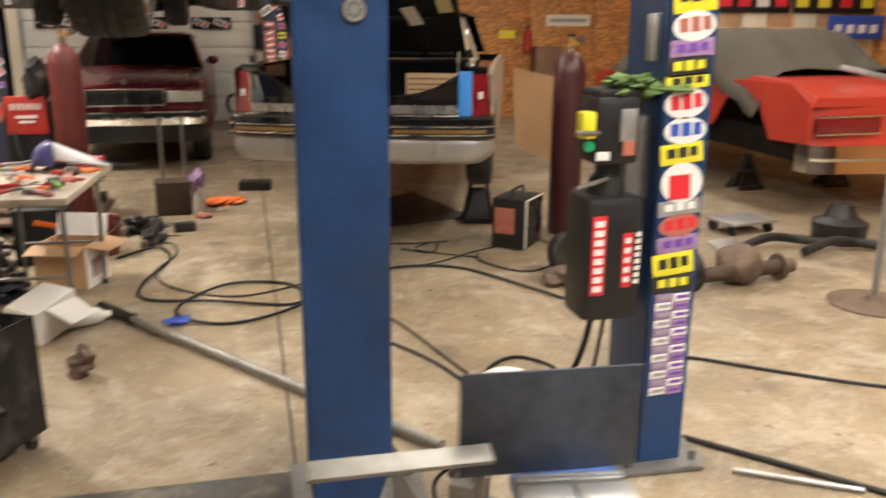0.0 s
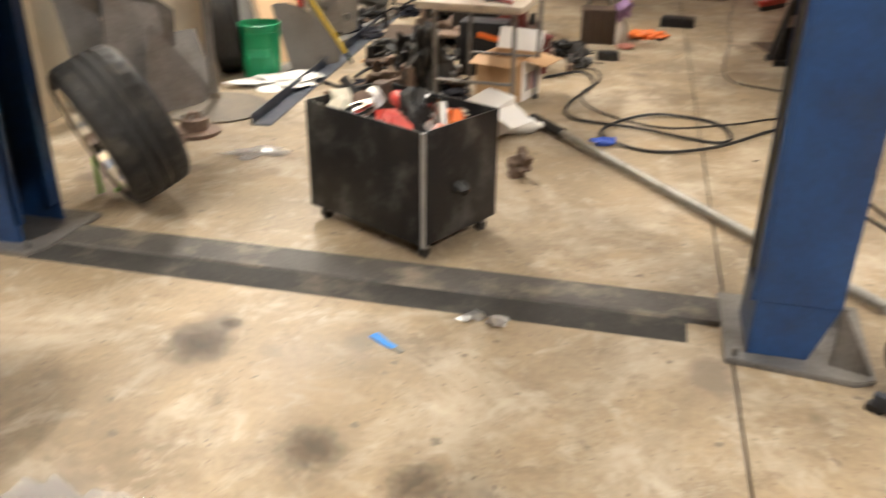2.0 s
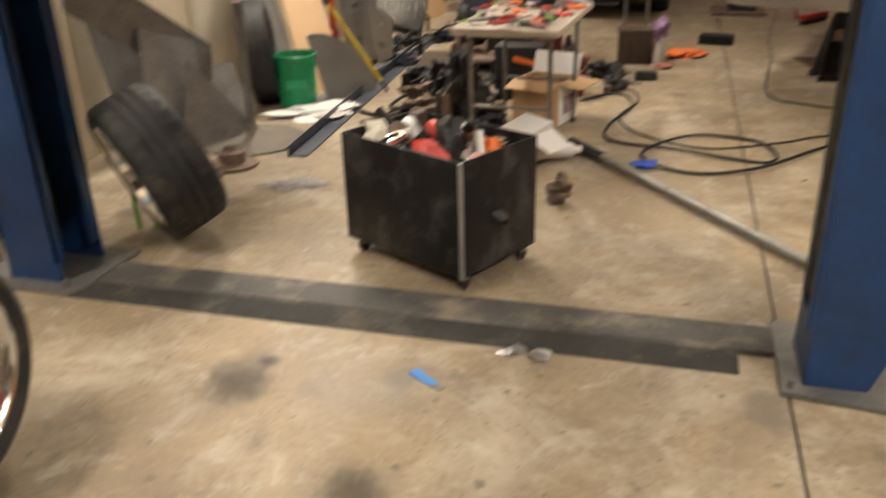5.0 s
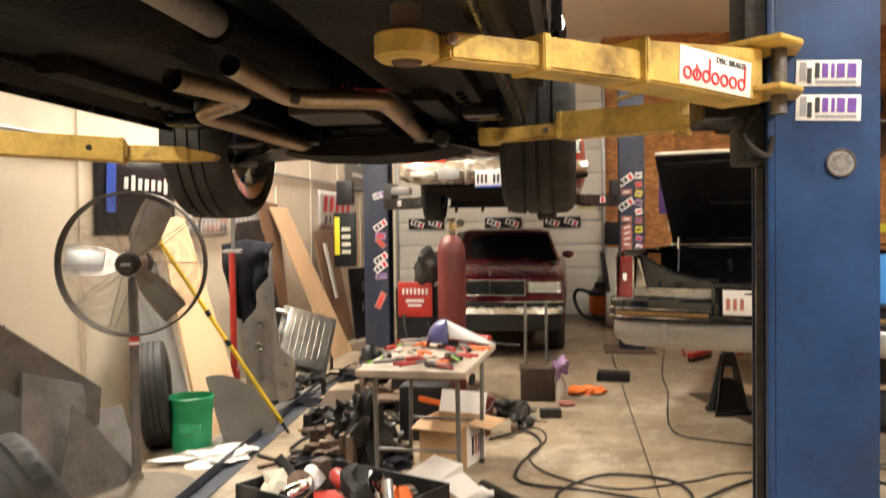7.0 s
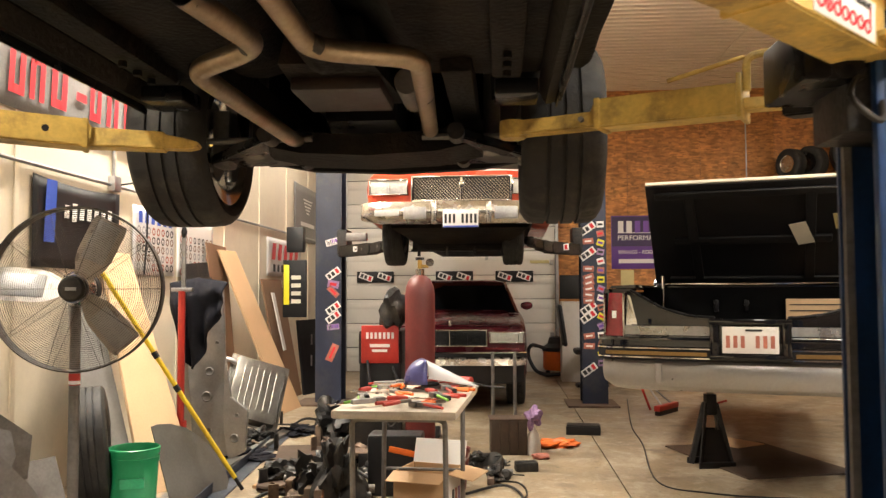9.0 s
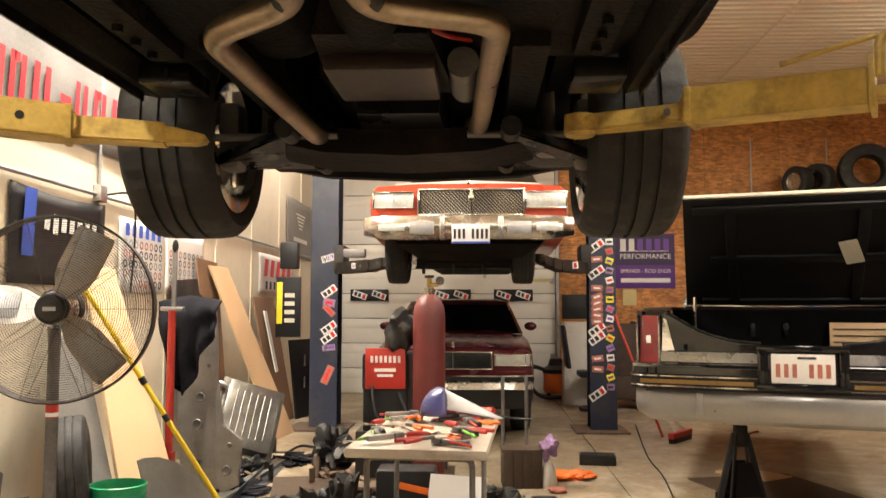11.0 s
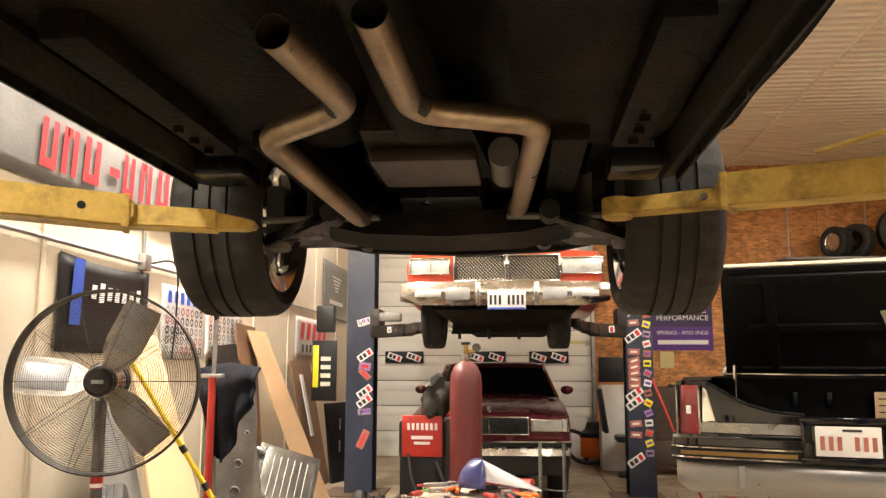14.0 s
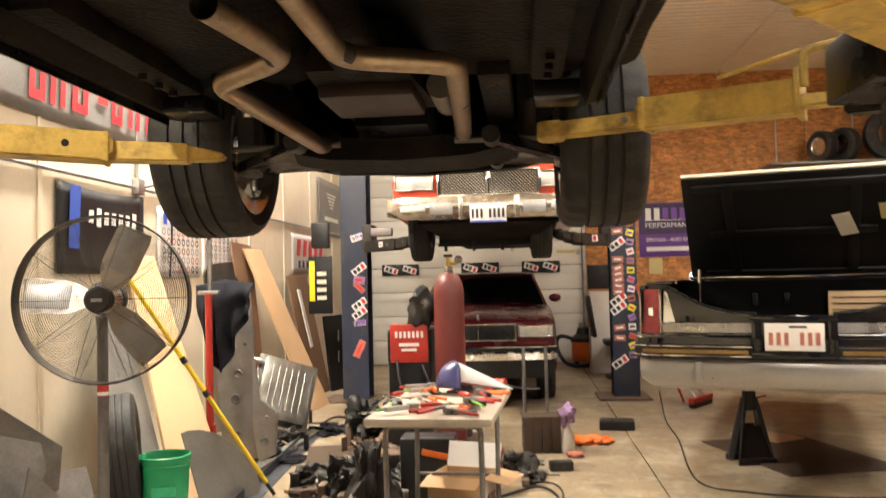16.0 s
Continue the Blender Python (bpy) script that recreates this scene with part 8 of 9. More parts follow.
for x, y, s in ((-1.06, 2.5, 0.02), (-0.98, 2.47, 0.025), (-1.1, 2.47, 0.015)):
    single("weld_scrap", lump((x, y, s * 0.7), (s * 1.6, s, s * 0.8), RNG, 2, 0.5), GALV, "small metal offcut by the cover plate", "scrap metal", group="offcuts")
for k in range(14):
    x, y = RNG.uniform(-2.2, 1.5), RNG.uniform(0.7, 5.0)
    single("debris", lump((x, y, 0.003), (RNG.uniform(0.006, 0.016), 0.006, 0.004), RNG, 1, 0.4), GREASE, "tiny dark crumb on the concrete", "debris", group="crumbs on the floor")



def stain_material(name, col, strength):
    """A stain that thins out from its middle with a ragged rim."""
    m = mat(name, col, 0.5, var=0.3, scale=9, fine=70, bump=0.05)
    nt = m.node_tree
    tc = nt.nodes.new("ShaderNodeTexCoord")
    ln = nt.nodes.new("ShaderNodeVectorMath")
    ln.operation = "LENGTH"
    nt.links.new(tc.outputs["Object"], ln.inputs[0])
    nz = nt.nodes.new("ShaderNodeTexNoise")
    nz.inputs["Scale"].default_value = 2.6
    nz.inputs["Detail"].default_value = 7
    nz.inputs["Roughness"].default_value = 0.65
    nt.links.new(tc.outputs["Object"], nz.inputs["Vector"])
    ad = nt.nodes.new("ShaderNodeMath")
    ad.operation = "MULTIPLY_ADD"
    ad.inputs[1].default_value = 1.1
    nt.links.new(nz.outputs["Fac"], ad.inputs[0])
    nt.links.new(ln.outputs["Value"], ad.inputs[2])
    r = nt.nodes.new("ShaderNodeMapRange")
    r.interpolation_type = "SMOOTHSTEP"
    r.inputs["From Min"].default_value, r.inputs["From Max"].default_value = 0.62, 1.5
    r.inputs["To Min"].default_value, r.inputs["To Max"].default_value = strength, 0.0
    nt.links.new(ad.outputs[0], r.inputs["Value"])
    nt.links.new(r.outputs[0], nt.nodes["Principled BSDF"].inputs["Alpha"])
    return m


OIL = stain_material("oil_stain", (0.13, 0.10, 0.07), 0.36)
SPILL = stain_material("grey_spill", (0.10, 0.096, 0.09), 0.5)
for sx_, sy_, sr_ in ((-1.37, 1.68, 0.14), (-1.05, 1.6, 0.12), (-1.94, 2.09, 0.17), (-0.84, 1.40, 0.30), (-0.62, 1.28, 0.22), (-1.62, 1.08, 0.06), (-1.40, 1.04, 0.05), (-1.90, 2.25, 0.06)):
    st = single("oil_stain", cyl((0, 0, 0), (0, 0, 0.0012), 1.0, n=32), SPILL if sr_ > 0.2 else OIL, "dark grey spill soaked into the concrete" if sr_ > 0.2 else "brown oil stain soaked into the concrete", "stain", group="stains on the floor")
    st.matrix_basis = pose(sx_, sy_, 0.0008, 0, 0, sx_ * 300) @ Matrix.Diagonal((sr_, sr_ * 0.85, 1.0, 1.0))

# ---- vise with plates close to the start ----
vs = thing("bench_vise", "worn blue bench vise on a steel pedestal", "vise", (0.02, 0.70, 0.025), -8)
part("pedestal", cyl((0, 0.03, 0.03), (0, 0.03, 0.99), 0.045, n=20), STEEL, vs)
part("foot", box((0, 0.03, -0.01), (0.4, 0.4, 0.03), 0.006), STEEL, vs)
part("pedestal_root", cyl((0, 0.03, 0.0), (0, 0.03, 0.06), 0.07, 0.05, 20), STEEL, vs)
for sx in (-1, 1):
    part("jaw_cap", box((sx * 0.03, -0.042, 1.188), (0.058, 0.034, 0.012), 0.004), GALV, vs, "bare worn steel jaw top")
    part("casting_rib", tube(bend_path([(sx * 0.052, -0.062, 1.165), (sx * 0.02, -0.085, 1.165), (sx * 0.02, -0.125, 1.07)], 0.03), 0.011, 10), VISEBLUE, vs)
part("bench_plate", box((0, 0.03, 1.0), (0.2, 0.16, 0.02), 0.004), STEEL, vs)
part("base", lathe([(0, 1.01), (0.065, 1.01), (0.06, 1.05), (0.035, 1.07), (0, 1.07)], None, 20), VISEBLUE, vs)
part("fixed_jaw", loft([[(-0.05, -0.01, 1.05), (0.05, -0.01, 1.05), (0.05, 0.06, 1.05), (-0.05, 0.06, 1.05)], [(-0.045, -0.01, 1.13), (0.045, -0.01, 1.13), (0.045, 0.05, 1.13), (-0.045, 0.05, 1.13)], [(-0.055, -0.012, 1.16), (0.055, -0.012, 1.16), (0.055, 0.03, 1.16), (-0.055, 0.03, 1.16)], [(-0.055, -0.012, 1.185), (0.055, -0.012, 1.185), (0.055, 0.03, 1.185), (-0.055, 0.03, 1.185)]]), VISEBLUE, vs)
part("moving_jaw", loft([[(-0.035, -0.15, 1.06), (0.035, -0.15, 1.06), (0.035, -0.03, 1.06), (-0.035, -0.03, 1.06)], [(-0.035, -0.11, 1.12), (0.035, -0.11, 1.12), (0.035, -0.025, 1.12), (-0.035, -0.025, 1.12)], [(-0.052, -0.06, 1.16), (0.052, -0.06, 1.16), (0.052, -0.025, 1.16), (-0.052, -0.025, 1.16)], [(-0.052, -0.06, 1.185), (0.052, -0.06, 1.185), (0.052, -0.025, 1.185), (-0.052, -0.025, 1.185)]]), VISEBLUE, vs)
for y in (-0.0185, -0.0105):
    part("jaw_plate", box((0, y, 1.18), (0.11, 0.006, 0.03), 0.001), GALV, vs)
part("screw", cyl((0, -0.2, 1.08), (0, -0.1, 1.08), 0.014, n=14), STEEL, vs)
part("handle", cyl((-0.09, -0.19, 1.08), (0.09, -0.19, 1.08), 0.006, n=10), CHROME, vs)
single("steel_plate", moved(box((0, 0, 0), (0.195, 0.004, 0.115), 0.001), pose(0.005, 0.715, 1.269, 0, 1, -2)), PLATE, "dark mill-scale steel plate held in a vise", "steel plate")
single("steel_strip", moved(box((0, 0, 0), (0.185, 0.024, 0.006), 0.001), pose(-0.155, 0.70, 1.248, 18, 0.5, 0)), OLDPIPE, "bare steel strip held in a vise", "steel strip")

# ---- chop saw on the floor ----
sw = thing("chop_saw", "white and black abrasive chop saw on the floor", "chop saw", (0.52, 2.22, 0), -32)
part("base", box((0.05, 0.02, 0.035), (0.62, 0.26, 0.03), 0.006), RUSTY, sw)
part("front_rail", box((0.05, -0.12, 0.04), (0.66, 0.03, 0.05), 0.006), PLATE, sw)
part("back_rail", box((0.05, 0.15, 0.04), (0.66, 0.03, 0.05), 0.006), PLATE, sw)
for x in (-0.27, 0.36):
    for y in (-0.12, 0.15):
        part("rubber_foot", box((x, y, 0.012), (0.05, 0.04, 0.024), 0.006), BLACK, sw)
part("pivot", box((-0.2, 0.02, 0.13), (0.09, 0.14, 0.18), 0.012), STEEL, sw)
part("arm", moved(box((0.06, 0.0, 0), (0.30, 0.06, 0.06), 0.012), pose(-0.2, 0.07, 0.24, 0, -45, 0)), STEEL, sw)
SWM = Matrix.Translation((-0.085, 0.10, 0.425)) @ pose(0, 0, 0, 90, 0, 0)
part("blade", moved(cyl((0, 0, -0.002), (0, 0, 0.002), 0.145, n=48), SWM), GREASE, sw, "worn grey cutting disc")
gpts = [(0.158 * math.cos(a), 0.158 * math.sin(a)) for a in [math.radians(20 + 195 * k / 20) for k in range(21)]] + [(0.05 * math.cos(a), 0.05 * math.sin(a)) for a in [math.radians(215 - 195 * k / 10) for k in range(11)]]
part("blade_guard", moved(prism([(x, y, -0.025) for x, y in gpts], (0, 0, 0.05), 0.003), SWM), WHITE, sw, "white blade guard")
part("guard_band", moved(prism([(x * 1.005, y * 1.005, 0.0252) for x, y in [(0.158 * math.cos(a), 0.158 * math.sin(a)) for a in [math.radians(70 + 60 * k / 6) for k in range(7)]] + [(0.11 * math.cos(a), 0.11 * math.sin(a)) for a in [math.radians(130 - 60 * k / 6) for k in range(7)]]], (0, 0, 0.004)), SWM), BLACK, sw)
part("motor", cyl((-0.07, 0.08, 0.37), (-0.07, -0.06, 0.37), 0.075, n=28), BLACK, sw)
part("motor_cap", cyl((-0.07, -0.06, 0.37), (-0.07, -0.09, 0.37), 0.068, 0.05, 28), GREASE, sw)
part("handle", tube(bend_path([(0.03, 0.1, 0.56), (0.11, 0.1, 0.61), (0.23, 0.1, 0.57), (0.21, 0.1, 0.49)], 0.04), 0.015, 10), BLACK, sw)
part("fence", box((0.22, 0.08, 0.085), (0.16, 0.02, 0.07), 0.004), RUSTY, sw)
part("clamp_screw", cyl((0.08, -0.02, 0.08), (0.42, -0.02, 0.08), 0.012, n=12), STEEL, sw)
part("spring", tube([(-0.16 + 0.012 * math.cos(k), 0.09 + 0.0006 * k, 0.1 + 0.012 * math.sin(k) + 0.002 * k) for k in range(40)], 0.003, 5), GREASE, sw)
part("cord", tube(smooth_path([(-0.2, 0.0, 0.3), (-0.3, -0.02, 0.2), (-0.26, -0.04, 0.1), (-0.1, -0.05, 0.13), (0.1, -0.1, 0.12), (0.3, -0.02, 0.16)]), 0.007), BLACK, sw)

# ---- hoses and cables on the floor ----
def cable(pts, r, material, label, cat="cable"):
    r = r * 0.8
    return single("floor_cable", tube(smooth_path([(x, y, r + 0.001 + (0.012 * (k % 2) if r > 0.009 else 0)) for k, (x, y) in enumerate(pts)], 8), r, 8), material, label, cat, group="cables on the floor")


cable([(-1.25, 6.1), (-1.0, 6.3), (-0.88, 6.0), (-1.0, 5.4), (-0.95, 5.1), (-0.55, 4.95), (-0.1, 4.82), (0.0, 4.95), (-0.1, 5.25), (-0.45, 5.28), (-0.72, 5.0), (-0.72, 4.7), (-0.45, 4.56), (-0.1, 4.7), (0.3, 5.2), (0.65, 5.42), (1.1, 5.36), (1.45, 4.75), (1.6, 4.55), (1.9, 4.2)], 0.012, BLACK, "thick black hose looped on the floor", "hose")
cable([(-1.1, 6.5), (-0.9, 6.45), (-0.85, 6.1), (-0.95, 5.7), (-0.8, 5.3), (-0.4, 5.05), (0.05, 5.25), (0.35, 5.45), (0.9, 5.5), (1.3, 5.75), (1.5, 5.85)], 0.008, GREASE, "thin black cable looped on the floor")
cable([(0.35, 4.7), (0.5, 4.35), (0.62, 3.9), (0.72, 3.52)], 0.009, OLDWOOD, "brown cord on the floor", "cord")
cable([(0.3, 4.2), (0.45, 4.0), (0.6, 3.7), (0.7, 3.3)], 0.010, BLACK, "black hose on the floor", "hose")
cable([(0.72, 3.4), (0.82, 3.65), (1.0, 3.75), (1.14, 3.55), (1.05, 3.2), (0.85, 2.95)], 0.011, BLACK, "black hose curving on the floor", "hose")
cable([(1.35, 5.78), (1.3, 5.5), (1.5, 5.2), (1.75, 5.3), (1.95, 5.7), (1.9, 6.1)], 0.008, BLACK, "black cable on the floor")
cable([(1.3, 5.6), (0.9, 5.9), (1.1, 6.1), (1.0, 5.8), (0.8, 5.95)], 0.007, BLACK, "black cable coiled under the coupe")
cable([(0.55, 11.1), (0.28, 9.0), (0.22, 8.0), (0.08, 6.55), (0.35, 6.22), (0.8, 6.1), (1.2, 6.1)], 0.007, BLACK, "thin black cord on the floor")
cable([(1.5, 3.7), (1.85, 3.56), (2.2, 3.3), (2.56, 3.05), (3.2, 2.7)], 0.011, BLACK, "black hose running across the floor", "hose")
cable([(-0.95, 7.2), (-1.05, 6.9), (-1.0, 6.75), (-0.85, 6.7)], 0.006, BLACK, "thin black cord on the floor")
cable([(-1.9, 6.9), (-1.6, 6.75), (-1.2, 6.9), (-0.95, 7.05)], 0.007, BLACK, "black cord on the floor")
for pts, m, lb in (([(1.40, 2.78), (1.95, 2.2)], GREASE, "dark steel rod on the floor"), ([(1.46, 2.50), (1.85, 2.26)], GALV, "bare steel rod on the floor")):
    single("steel_rod", cyl((*pts[0], 0.014), (*pts[1], 0.014), 0.012, n=10), m, lb, "rod")

# ---- right of the posts ----
bw = thing("battery_charger", "boxy black welder with a pale side panel", "welder", (1.70, 5.92, 0), -40)
part("case", box((0, 0, 0.2), (0.27, 0.36, 0.38), 0.012), BLACK, bw)
part("side_panel", box((0.138, 0, 0.2), (0.006, 0.33, 0.34), 0.002), SATIN, bw)
part("edge_strip", box((0.139, -0.17, 0.2), (0.012, 0.012, 0.36), 0.003), PAPER, bw)
part("edge_strip", box((0.139, 0, 0.385), (0.012, 0.34, 0.012), 0.003), PAPER, bw)
part("front_panel", box((-0.03, -0.183, 0.22), (0.16, 0.006, 0.2), 0.002), PINKINK, bw)
part("handle", tube(bend_path([(0, -0.12, 0.39), (0, -0.1, 0.45), (0, 0.1, 0.45), (0, 0.12, 0.39)], 0.03), 0.01), BLACK, bw)
for x, y, r in ((1.80, 5.15, 0.14), ):
    t = thing("small_wheel", "small black wheel standing on the floor", "wheel", (x, y, r))
    part("tyre", moved(tyre_bm(r, 0.09, r * 0.55, 48, False), pose(0, 0, 0, 80, 0, 20)), RUBBER, t)
    part("centre", moved(cyl((0, 0, -0.03), (0, 0, 0.03), r * 0.56, n=24), pose(0, 0, 0, 80, 0, 20)), GREASE, t)
single("rusty_casting", lump((0, 0, 0.06), (0.11, 0.08, 0.07), RNG, 3, 0.4), RUSTY, "rusty casting on the floor", "car part", (1.66, 4.86, 0))
leaning("cardboard_sheet", (2.63, 9.0, 1.18), (3.22, 9.0, 1.05), (3.30, 9.25, 0.0), (2.70, 9.1, 0.33), 0.008, CARD, "large cardboard sheet standing beside the coupe", "cardboard")
single("floor_sheet", box((0, 0, 0.006), (0.9, 1.3, 0.012), 0.003), OLDWOOD, "dark flat board on the floor under the coupe", "board", (1.0, 7.4, 0), 15)
single("pale_board", box((0, 0, 0.01), (0.34, 0.5, 0.02), 0.003), PINEBOARD, "pale board on the floor under the coupe", "board", (0.98, 8.1, 0), 35)
br = thing("red_broom", "red broom head with a tubular frame on the floor", "broom", (0.8, 9.9, 0), 55)
part("head", box((0, 0, 0.08), (0.5, 0.07, 0.06), 0.012), REDPAINT, br)
part("bristles", box((0, 0, 0.03), (0.48, 0.06, 0.05), 0.004), BLACK, br)
for s in (-1, 1):
    part("strut", cyl((s * 0.12, 0, 0.1), (s * 0.02, 0.25, 0.34), 0.01, n=8), GALV, br)
dl = thing("creeper_dolly", "small grey steel dolly on castors", "dolly", (3.66, 5.95, 0), 10)
part("plate", box((0, 0, 0.1), (0.46, 0.34, 0.02), 0.004), GALV, dl)
for sx in (-1, 1):
    for sy in (-1, 1):
        part("castor", cyl((sx * 0.18 - 0.015, sy * 0.12, 0.045), (sx * 0.18 + 0.015, sy * 0.12, 0.045), 0.045, n=14), BLACK, dl)
ax_ = thing("axle_assembly", "greasy rear axle with its differential on the floor", "axle", (2.85, 4.62, 0), 8)
part("tube", cyl((-0.42, 0, 0.1), (0.3, 0, 0.1), 0.05, n=18), OLDWOOD, ax_)
part("differential", lump((-0.02, 0.05, 0.13), (0.16, 0.15, 0.13), RNG, 3, 0.15), RUSTY, ax_)
part("end_flange", lathe([(0, 0), (0.09, 0), (0.09, 0.02), (0.05, 0.03), (0.05, 0.12), (0, 0.12)], Matrix.Translation((0.27, 0, 0.1)) @ pose(0, 0, 0, 0, 90, 0), 20), RUSTY, ax_)
part("brake_drum", lathe([(0, 0), (0.14, 0), (0.14, 0.07), (0.06, 0.09), (0, 0.09)], Matrix.Translation((-0.5, 0, 0.145)) @ pose(0, 0, 0, 0, 90, 0), 24), GREASE, ax_)
part("cover_plate", moved(box((0, 0, 0), (0.26, 0.2, 0.012), 0.004), pose(0.05, 0.22, 0.2, 18, 0, 10)), GALV, ax_)
for x, y, r in ((3.55, 5.4, 0.02), (3.95, 5.2, 0.025)):
    single("suspension_arm", tube(smooth_path([(x - 0.3, y - 0.1, 0.05), (x, y, 0.09), (x + 0.25, y + 0.02, 0.06), (x + 0.4, y - 0.1, 0.05)]), [0.035] * 18 + [0.05], 10), GREASE, "black suspension arm on the floor", "car part", group="suspension arms")
single("brake_drum", lathe([(0, 0), (0.2, 0), (0.21, 0.16), (0.13, 0.2), (0.08, 0.3), (0, 0.3)], None, 28), GREASE, "greasy black drum on the floor", "car part", (4.25, 5.5, 0))
ps = thing("pole_stand", "grey pole on a round rusty base", "stand", (3.42, 4.1, 0))
part("base", lathe([(0, 0), (0.27, 0), (0.27, 0.012), (0.06, 0.03), (0.04, 0.06), (0, 0.06)], None, 32), RUSTY, ps)
part("pole", cyl((0, 0, 0.04), (-0.03, 0, 1.36), 0.022, n=14), GREYPAINT, ps)
part("head", box((-0.03, 0, 1.38), (0.12, 0.06, 0.05), 0.01), BLACK, ps)
jack_stand((4.75, 7.6, 0), 0.475, "black jack stand under the red car", 5)
jack_stand((5.8, 7.6, 0), 0.475, "black jack stand under the red car", -5)
jack_stand((4.75, 9.7, 0), 0.475, "black jack stand under the red car", 5)

# ---- far wall ----
vk = single("purple_banner", box((1.36, YN - 0.006, 2.18), (1.0, 0.004, 0.9), 0.001), PURPLE, "purple banner with white lettering on strand board", "banner")
part("upper_field", box((1.36, YN - 0.010, 2.36), (0.98, 0.003, 0.50)), mat("dark_violet", (0.035, 0.015, 0.07), 0.5), vk)
for k in range(6):
    part("print", box((1.02 + 0.14 * k, YN - 0.013, 2.44), (0.09, 0.003, 0.2)), WHITEINK if k < 2 else PURPLEINK, vk)
part("print_edge", box((1.36, YN - 0.0125, 2.34), (0.8, 0.002, 0.012)), WHITEINK, vk)
part("lettering", moved(letters("PERFORMANCE", 0.12), pose(1.38, YN - 0.014, 2.25)), WHITEINK, vk)
part("lettering", moved(letters("SPRINGS - ROD ENDS", 0.085), pose(1.38, YN - 0.012, 2.01)), WHITEINK, vk)
part("print", box((1.38, YN - 0.012, 1.86), (0.8, 0.003, 0.07)), WHITEINK, vk)
single("paper_sheet", box((1.12, YN - 0.006, 1.58), (0.22, 0.003, 0.26)), YELLOWPAPER, "yellowed paper pinned to the strand board", "paper")
for x in (-3.16, -1.80, -0.78):
    q = single("door_plaque", box((x, YN - 0.03, 1.615), (0.64, 0.02, 0.19), 0.012), BLACKVINYL, "black plaque with two white stickers on the door", "sign", group="plaques on the door")
    for dx in (-0.16, 0.16):
        sticker(q, (x + dx, YN - 0.042, 1.615), 0.24, 0.10, None, 20, WHITEINK, LOGO)
vc = thing("shop_vacuum", "orange and black shop vacuum by the door", "vacuum", (-0.12, 14.05, 0))
part("drum", lathe([(0, 0.1), (0.2, 0.1), (0.22, 0.14), (0.22, 0.4), (0, 0.4)], None, 28), ORANGE, vc)
part("lid", lathe([(0, 0.4), (0.235, 0.4), (0.235, 0.46), (0.15, 0.52), (0.12, 0.62), (0, 0.64)], None, 28), BLACK, vc)
part("hose", tube(smooth_path([(-0.2, -0.1, 0.45), (-0.4, -0.12, 0.5), (-0.46, -0.1, 0.35), (-0.36, -0.15, 0.12), (-0.2, -0.28, 0.05), (0.05, -0.3, 0.06)]), 0.03, 10), BLACK, vc)
for x in (-0.15, 0.15):
    part("castor", cyl((x, -0.12, 0.0), (x, -0.12, 0.1), 0.035, n=12), BLACK, vc)
ch = thing("armchair", "worn brown armchair by the far wall", "armchair", (0.78, 13.0, 0))
part("seat", box((0, 0, 0.3), (0.7, 0.7, 0.34), 0.06), OLDWOOD, ch)
part("backrest", box((0, 0.3, 0.78), (0.66, 0.2, 0.8), 0.08), OLDWOOD, ch)
for s in (-1, 1):
    part("arm", box((s * 0.36, 0, 0.45), (0.16, 0.68, 0.34), 0.05), OLDWOOD, ch)
ca = thing("white_cabinet", "white cabinet with a dark screen on top", "cabinet", (0.08, 13.35, 0))
part("body", box((0, 0, 0.6), (0.36, 0.4, 1.2), 0.01), WHITE, ca)
part("screen", box((-0.02, -0.1, 1.42), (0.36, 0.06, 0.36), 0.01), BLACK, ca)
oc = thing("office_chair", "black office chair back beside a cabinet", "chair", (-0.02, 12.55, 0))
part("backrest", moved(box((0, 0, 0.88), (0.06, 0.4, 0.6), 0.03), pose(0, 0, 0, 0, -8, 0)), BLACK, oc)
part("seat", box((0.28, 0, 0.5), (0.46, 0.46, 0.08), 0.03), BLACK, oc)
part("stem", cyl((0.28, 0, 0.06), (0.28, 0, 0.48), 0.03, n=12), STEEL, oc)
part("foot", lathe([(0, 0), (0.26, 0), (0.24, 0.04), (0.05, 0.08), (0, 0.08)], Matrix.Translation((0.28, 0, 0)), 5), BLACK, oc)
gm = thing("lit_display", "small cabinet with a glowing blue display", "display", (1.25, 13.8, 0))
part("cabinet", box((0, 0.1, 0.6), (0.5, 0.4, 1.2), 0.02), BLACK, gm)
part("display", box((-0.02, -0.105, 1.06), (0.34, 0.01, 0.38), 0.004), SCREEN, gm)
single("red_bar", cyl((0.22, 10.48, 1.32), (0.66, 10.1, 0.012), 0.014, n=10), REDPAINT, "red steel bar leaning on a lift post", "bar")
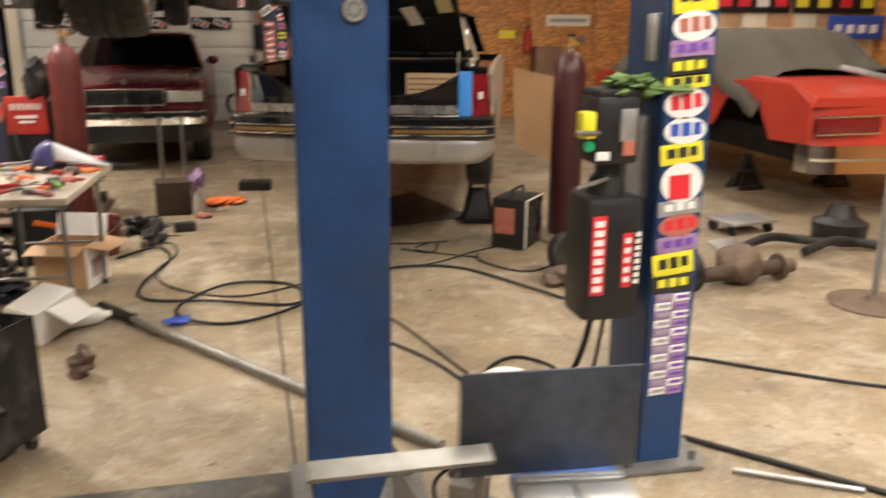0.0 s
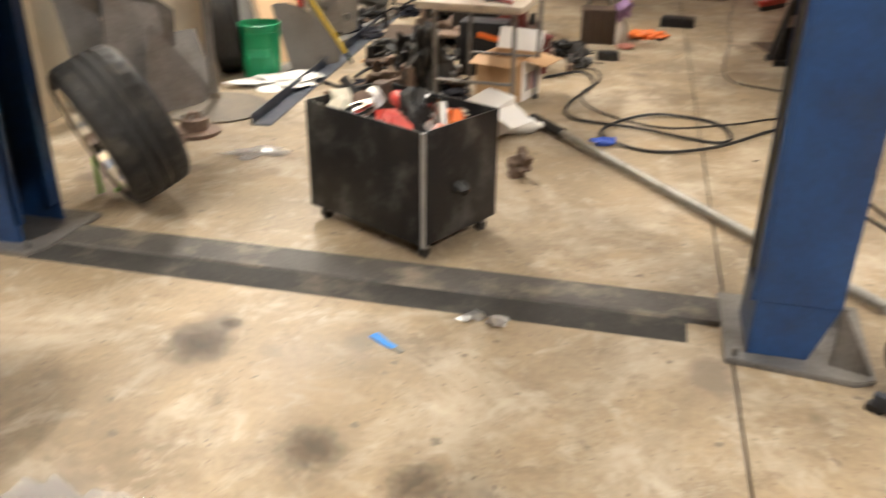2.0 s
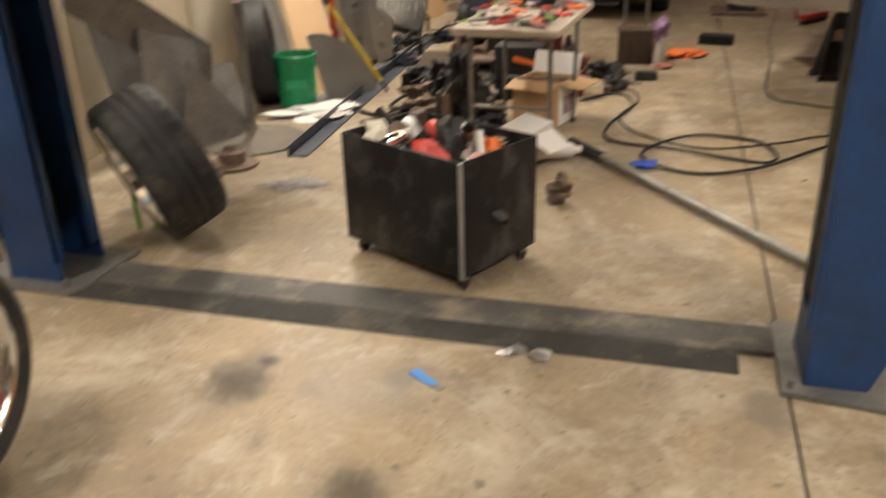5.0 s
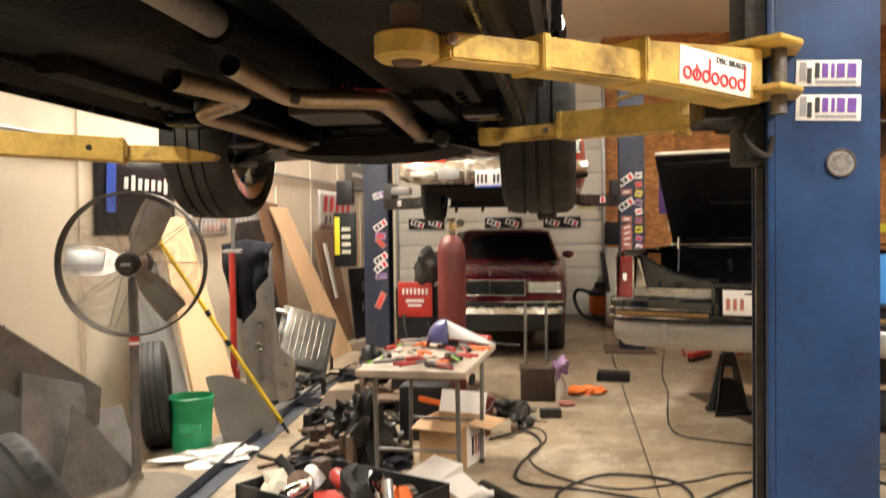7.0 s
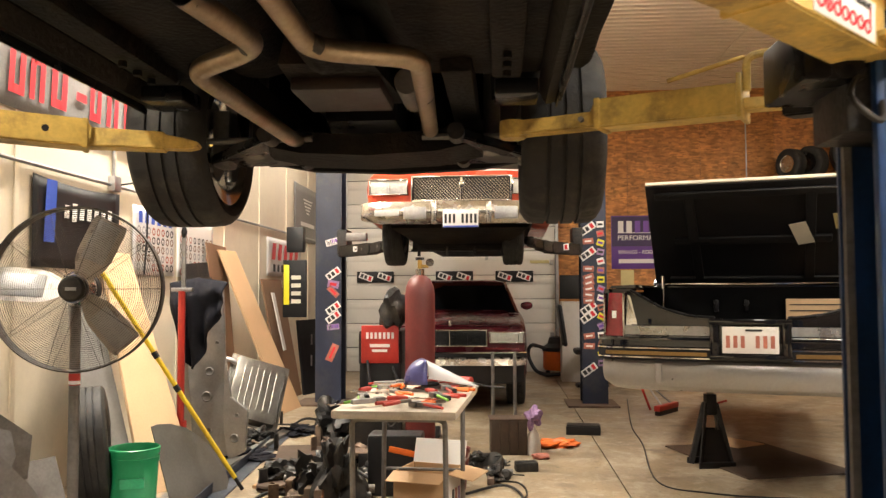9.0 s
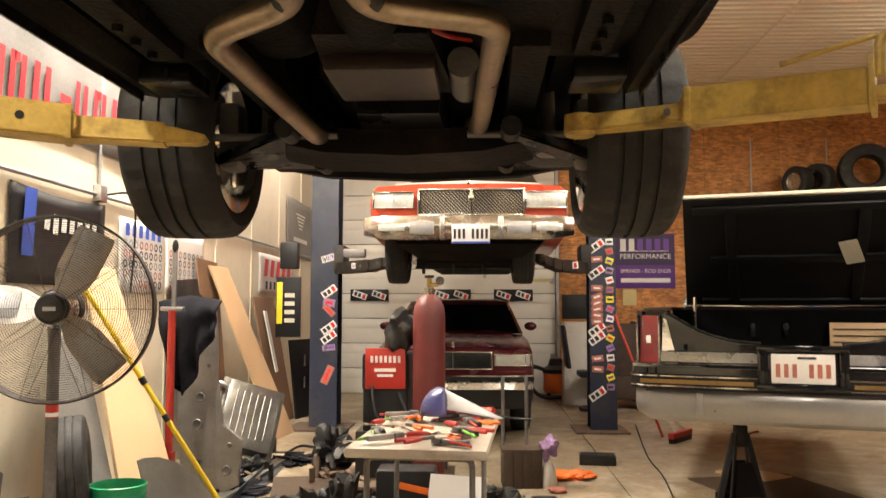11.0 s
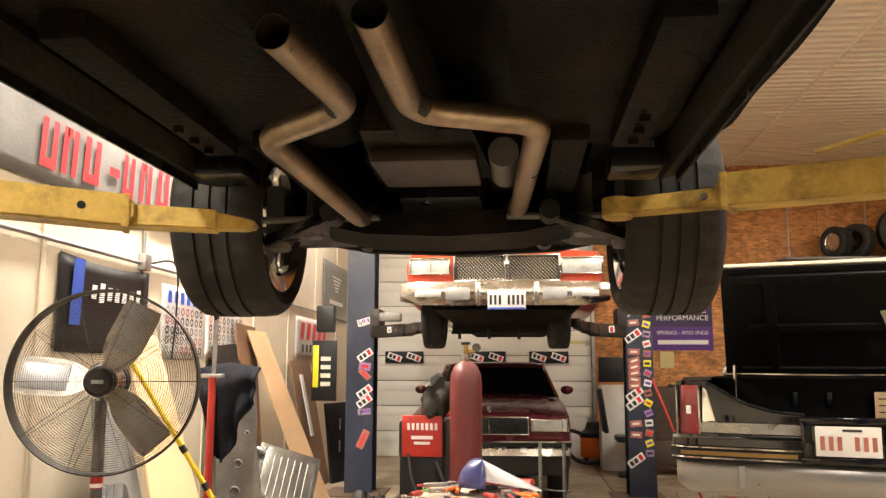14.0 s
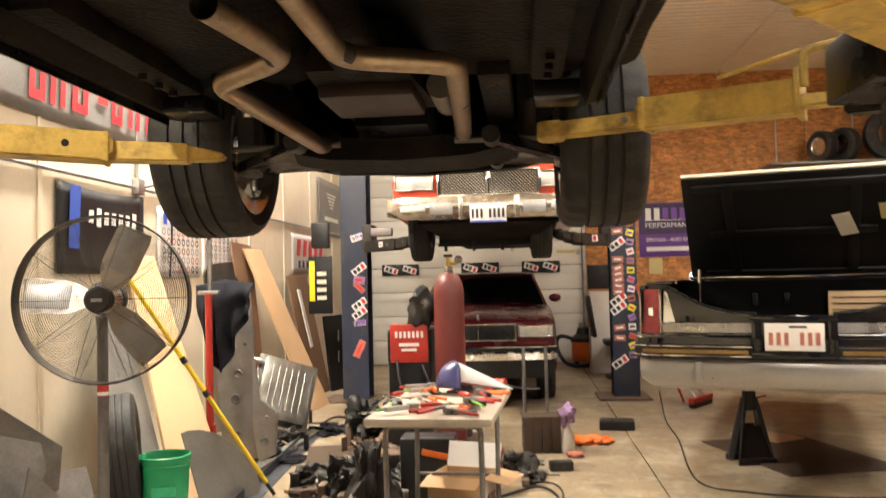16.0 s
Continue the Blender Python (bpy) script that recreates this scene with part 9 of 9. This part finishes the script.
# rack with tyres, high on the wall
rk = thing("tyre_rack", "steel wall rack for spare tyres", "rack", (4.4, 14.1, 3.11))
part("deck", box((0, 0.2, 0), (3.2, 0.8, 0.04), 0.005), STEEL, rk)
for x in (-1.4, 0, 1.4):
    part("bracket", prism([(x, 0.6, -0.02), (x, -0.1, -0.02), (x, 0.6, -0.5)], (0.04, 0, 0)), STEEL, rk)
for x, R, w, yaw, lb in ((3.66, 0.25, 0.2, 62, "small mounted tyre with a bright rim on a rack"), (3.98, 0.27, 0.2, 58, "small mounted tyre with a bright rim on a rack"), (4.72, 0.42, 0.3, 12, "large black tyre facing out on a rack"), (5.62, 0.40, 0.28, 20, "large black tyre facing out on a rack")):
    t = thing("rack_tire", lb, "tyre", (x, 14.15, 3.13 + R), group="tyres on the rack")
    turn = pose(0, 0, 0, 90, 0, -yaw)
    part("tread_band", moved(tyre_bm(R, w, R * 0.55, 64, False), turn), RUBBER, t)
    if R < 0.3:
        part("rim", moved(lathe([(R * 0.54, w * 0.4), (R * 0.56, w * 0.46), (R * 0.5, w * 0.44), (R * 0.45, w * 0.2), (0.04, w * 0.15), (0.03, w * 0.24), (0, w * 0.24), (0, w * 0.1), (R * 0.5, w * 0.1)], None, 28), turn), DULLCHROME, t, "bright steel rim")
for k in range(1, 3):
    single("wall_strut", box((1.9 + 1.22 * k, YN - 0.012, 3.6), (0.02, 0.02, 1.2), 0.003), GALV, "thin metal strip on the strand board", "trim", kind="structure")
fx_ = thing("fire_extinguisher", "red fire extinguisher on the strand board", "fire extinguisher", (4.7, YN - 0.1, 1.15))
part("body", lathe([(0, 0), (0.075, 0), (0.075, 0.34), (0.03, 0.4), (0, 0.4)], None, 18), REDPAINT, fx_)
part("valve", box((0, 0, 0.43), (0.05, 0.05, 0.06), 0.01), BLACK, fx_)
single("yellow_sign", box((4.34, YN - 0.006, 1.45), (0.3, 0.004, 0.14)), YELLOWSIGN, "small yellow sign on the strand board", "sign")
lb_ = single("white_sign", box((5.5, YN - 0.006, 1.70), (0.85, 0.004, 0.2)), PAPER, "white printed strip on the strand board", "sign")
part("print", box((5.5, YN - 0.010, 1.70), (0.7, 0.003, 0.06)), GREYINK, lb_)
single("brown_cabinet", box((5.05, YN - 0.16, 0.62), (0.5, 0.3, 1.24), 0.01), BROWNBOARD, "narrow brown cabinet by the far wall", "cabinet")
# signs over the red car
for x0, x1, m, inks, lb in ((6.3, 7.5, BLACKVINYL, (REDINK, REDINK, WHITEINK), "black banner with red print"), (7.55, 8.95, BLACKVINYL, (YELLOWSIGN, YELLOWSIGN, REDINK), "black banner with yellow print")):
    s = single("hanging_banner", box(((x0 + x1) / 2, 11.089, 2.02), (x1 - x0, 0.01, 0.4), 0.002), m, lb, "banner", group="banners over the counter")
    for k in range(4):
        part("print", box((x0 + 0.15 + (x1 - x0 - 0.3) * k / 3, 11.082, 2.0), (0.2, 0.004, 0.2)), inks[k % 3], s)
ct = thing("shelf_unit", "tan shelf unit with boxes behind the red car", "shelf", (7.6, 11.2, 0))
for z in (0.4, 1.0, 1.6, 2.25):
    part("shelf", box((0, 0.15, z), (2.8, 0.5, 0.03), 0.004), PINEBOARD, ct)
for x in (-1.38, 0, 1.38):
    part("upright", box((x, 0.15, 1.13), (0.04, 0.48, 2.26), 0.004), PINEBOARD, ct)
for k in range(5):
    single("stored_carton", box((6.55 + 0.42 * k, 11.3, 1.615 + 0.13), (0.38, 0.36, 0.26), 0.006), CARD if k % 2 == 0 else PAPER, "brown carton on a shelf", "carton", group="cartons on the shelf")
bs_ = single("blue_sign", box((8.5, 10.9, 1.62), (0.95, 0.01, 0.34), 0.002), BLUEINK, "blue sign with white print", "sign")
for k in range(4):
    part("print", box((8.2 + 0.2 * k, 10.893, 1.6), (0.12, 0.004, 0.12)), WHITEINK, bs_)
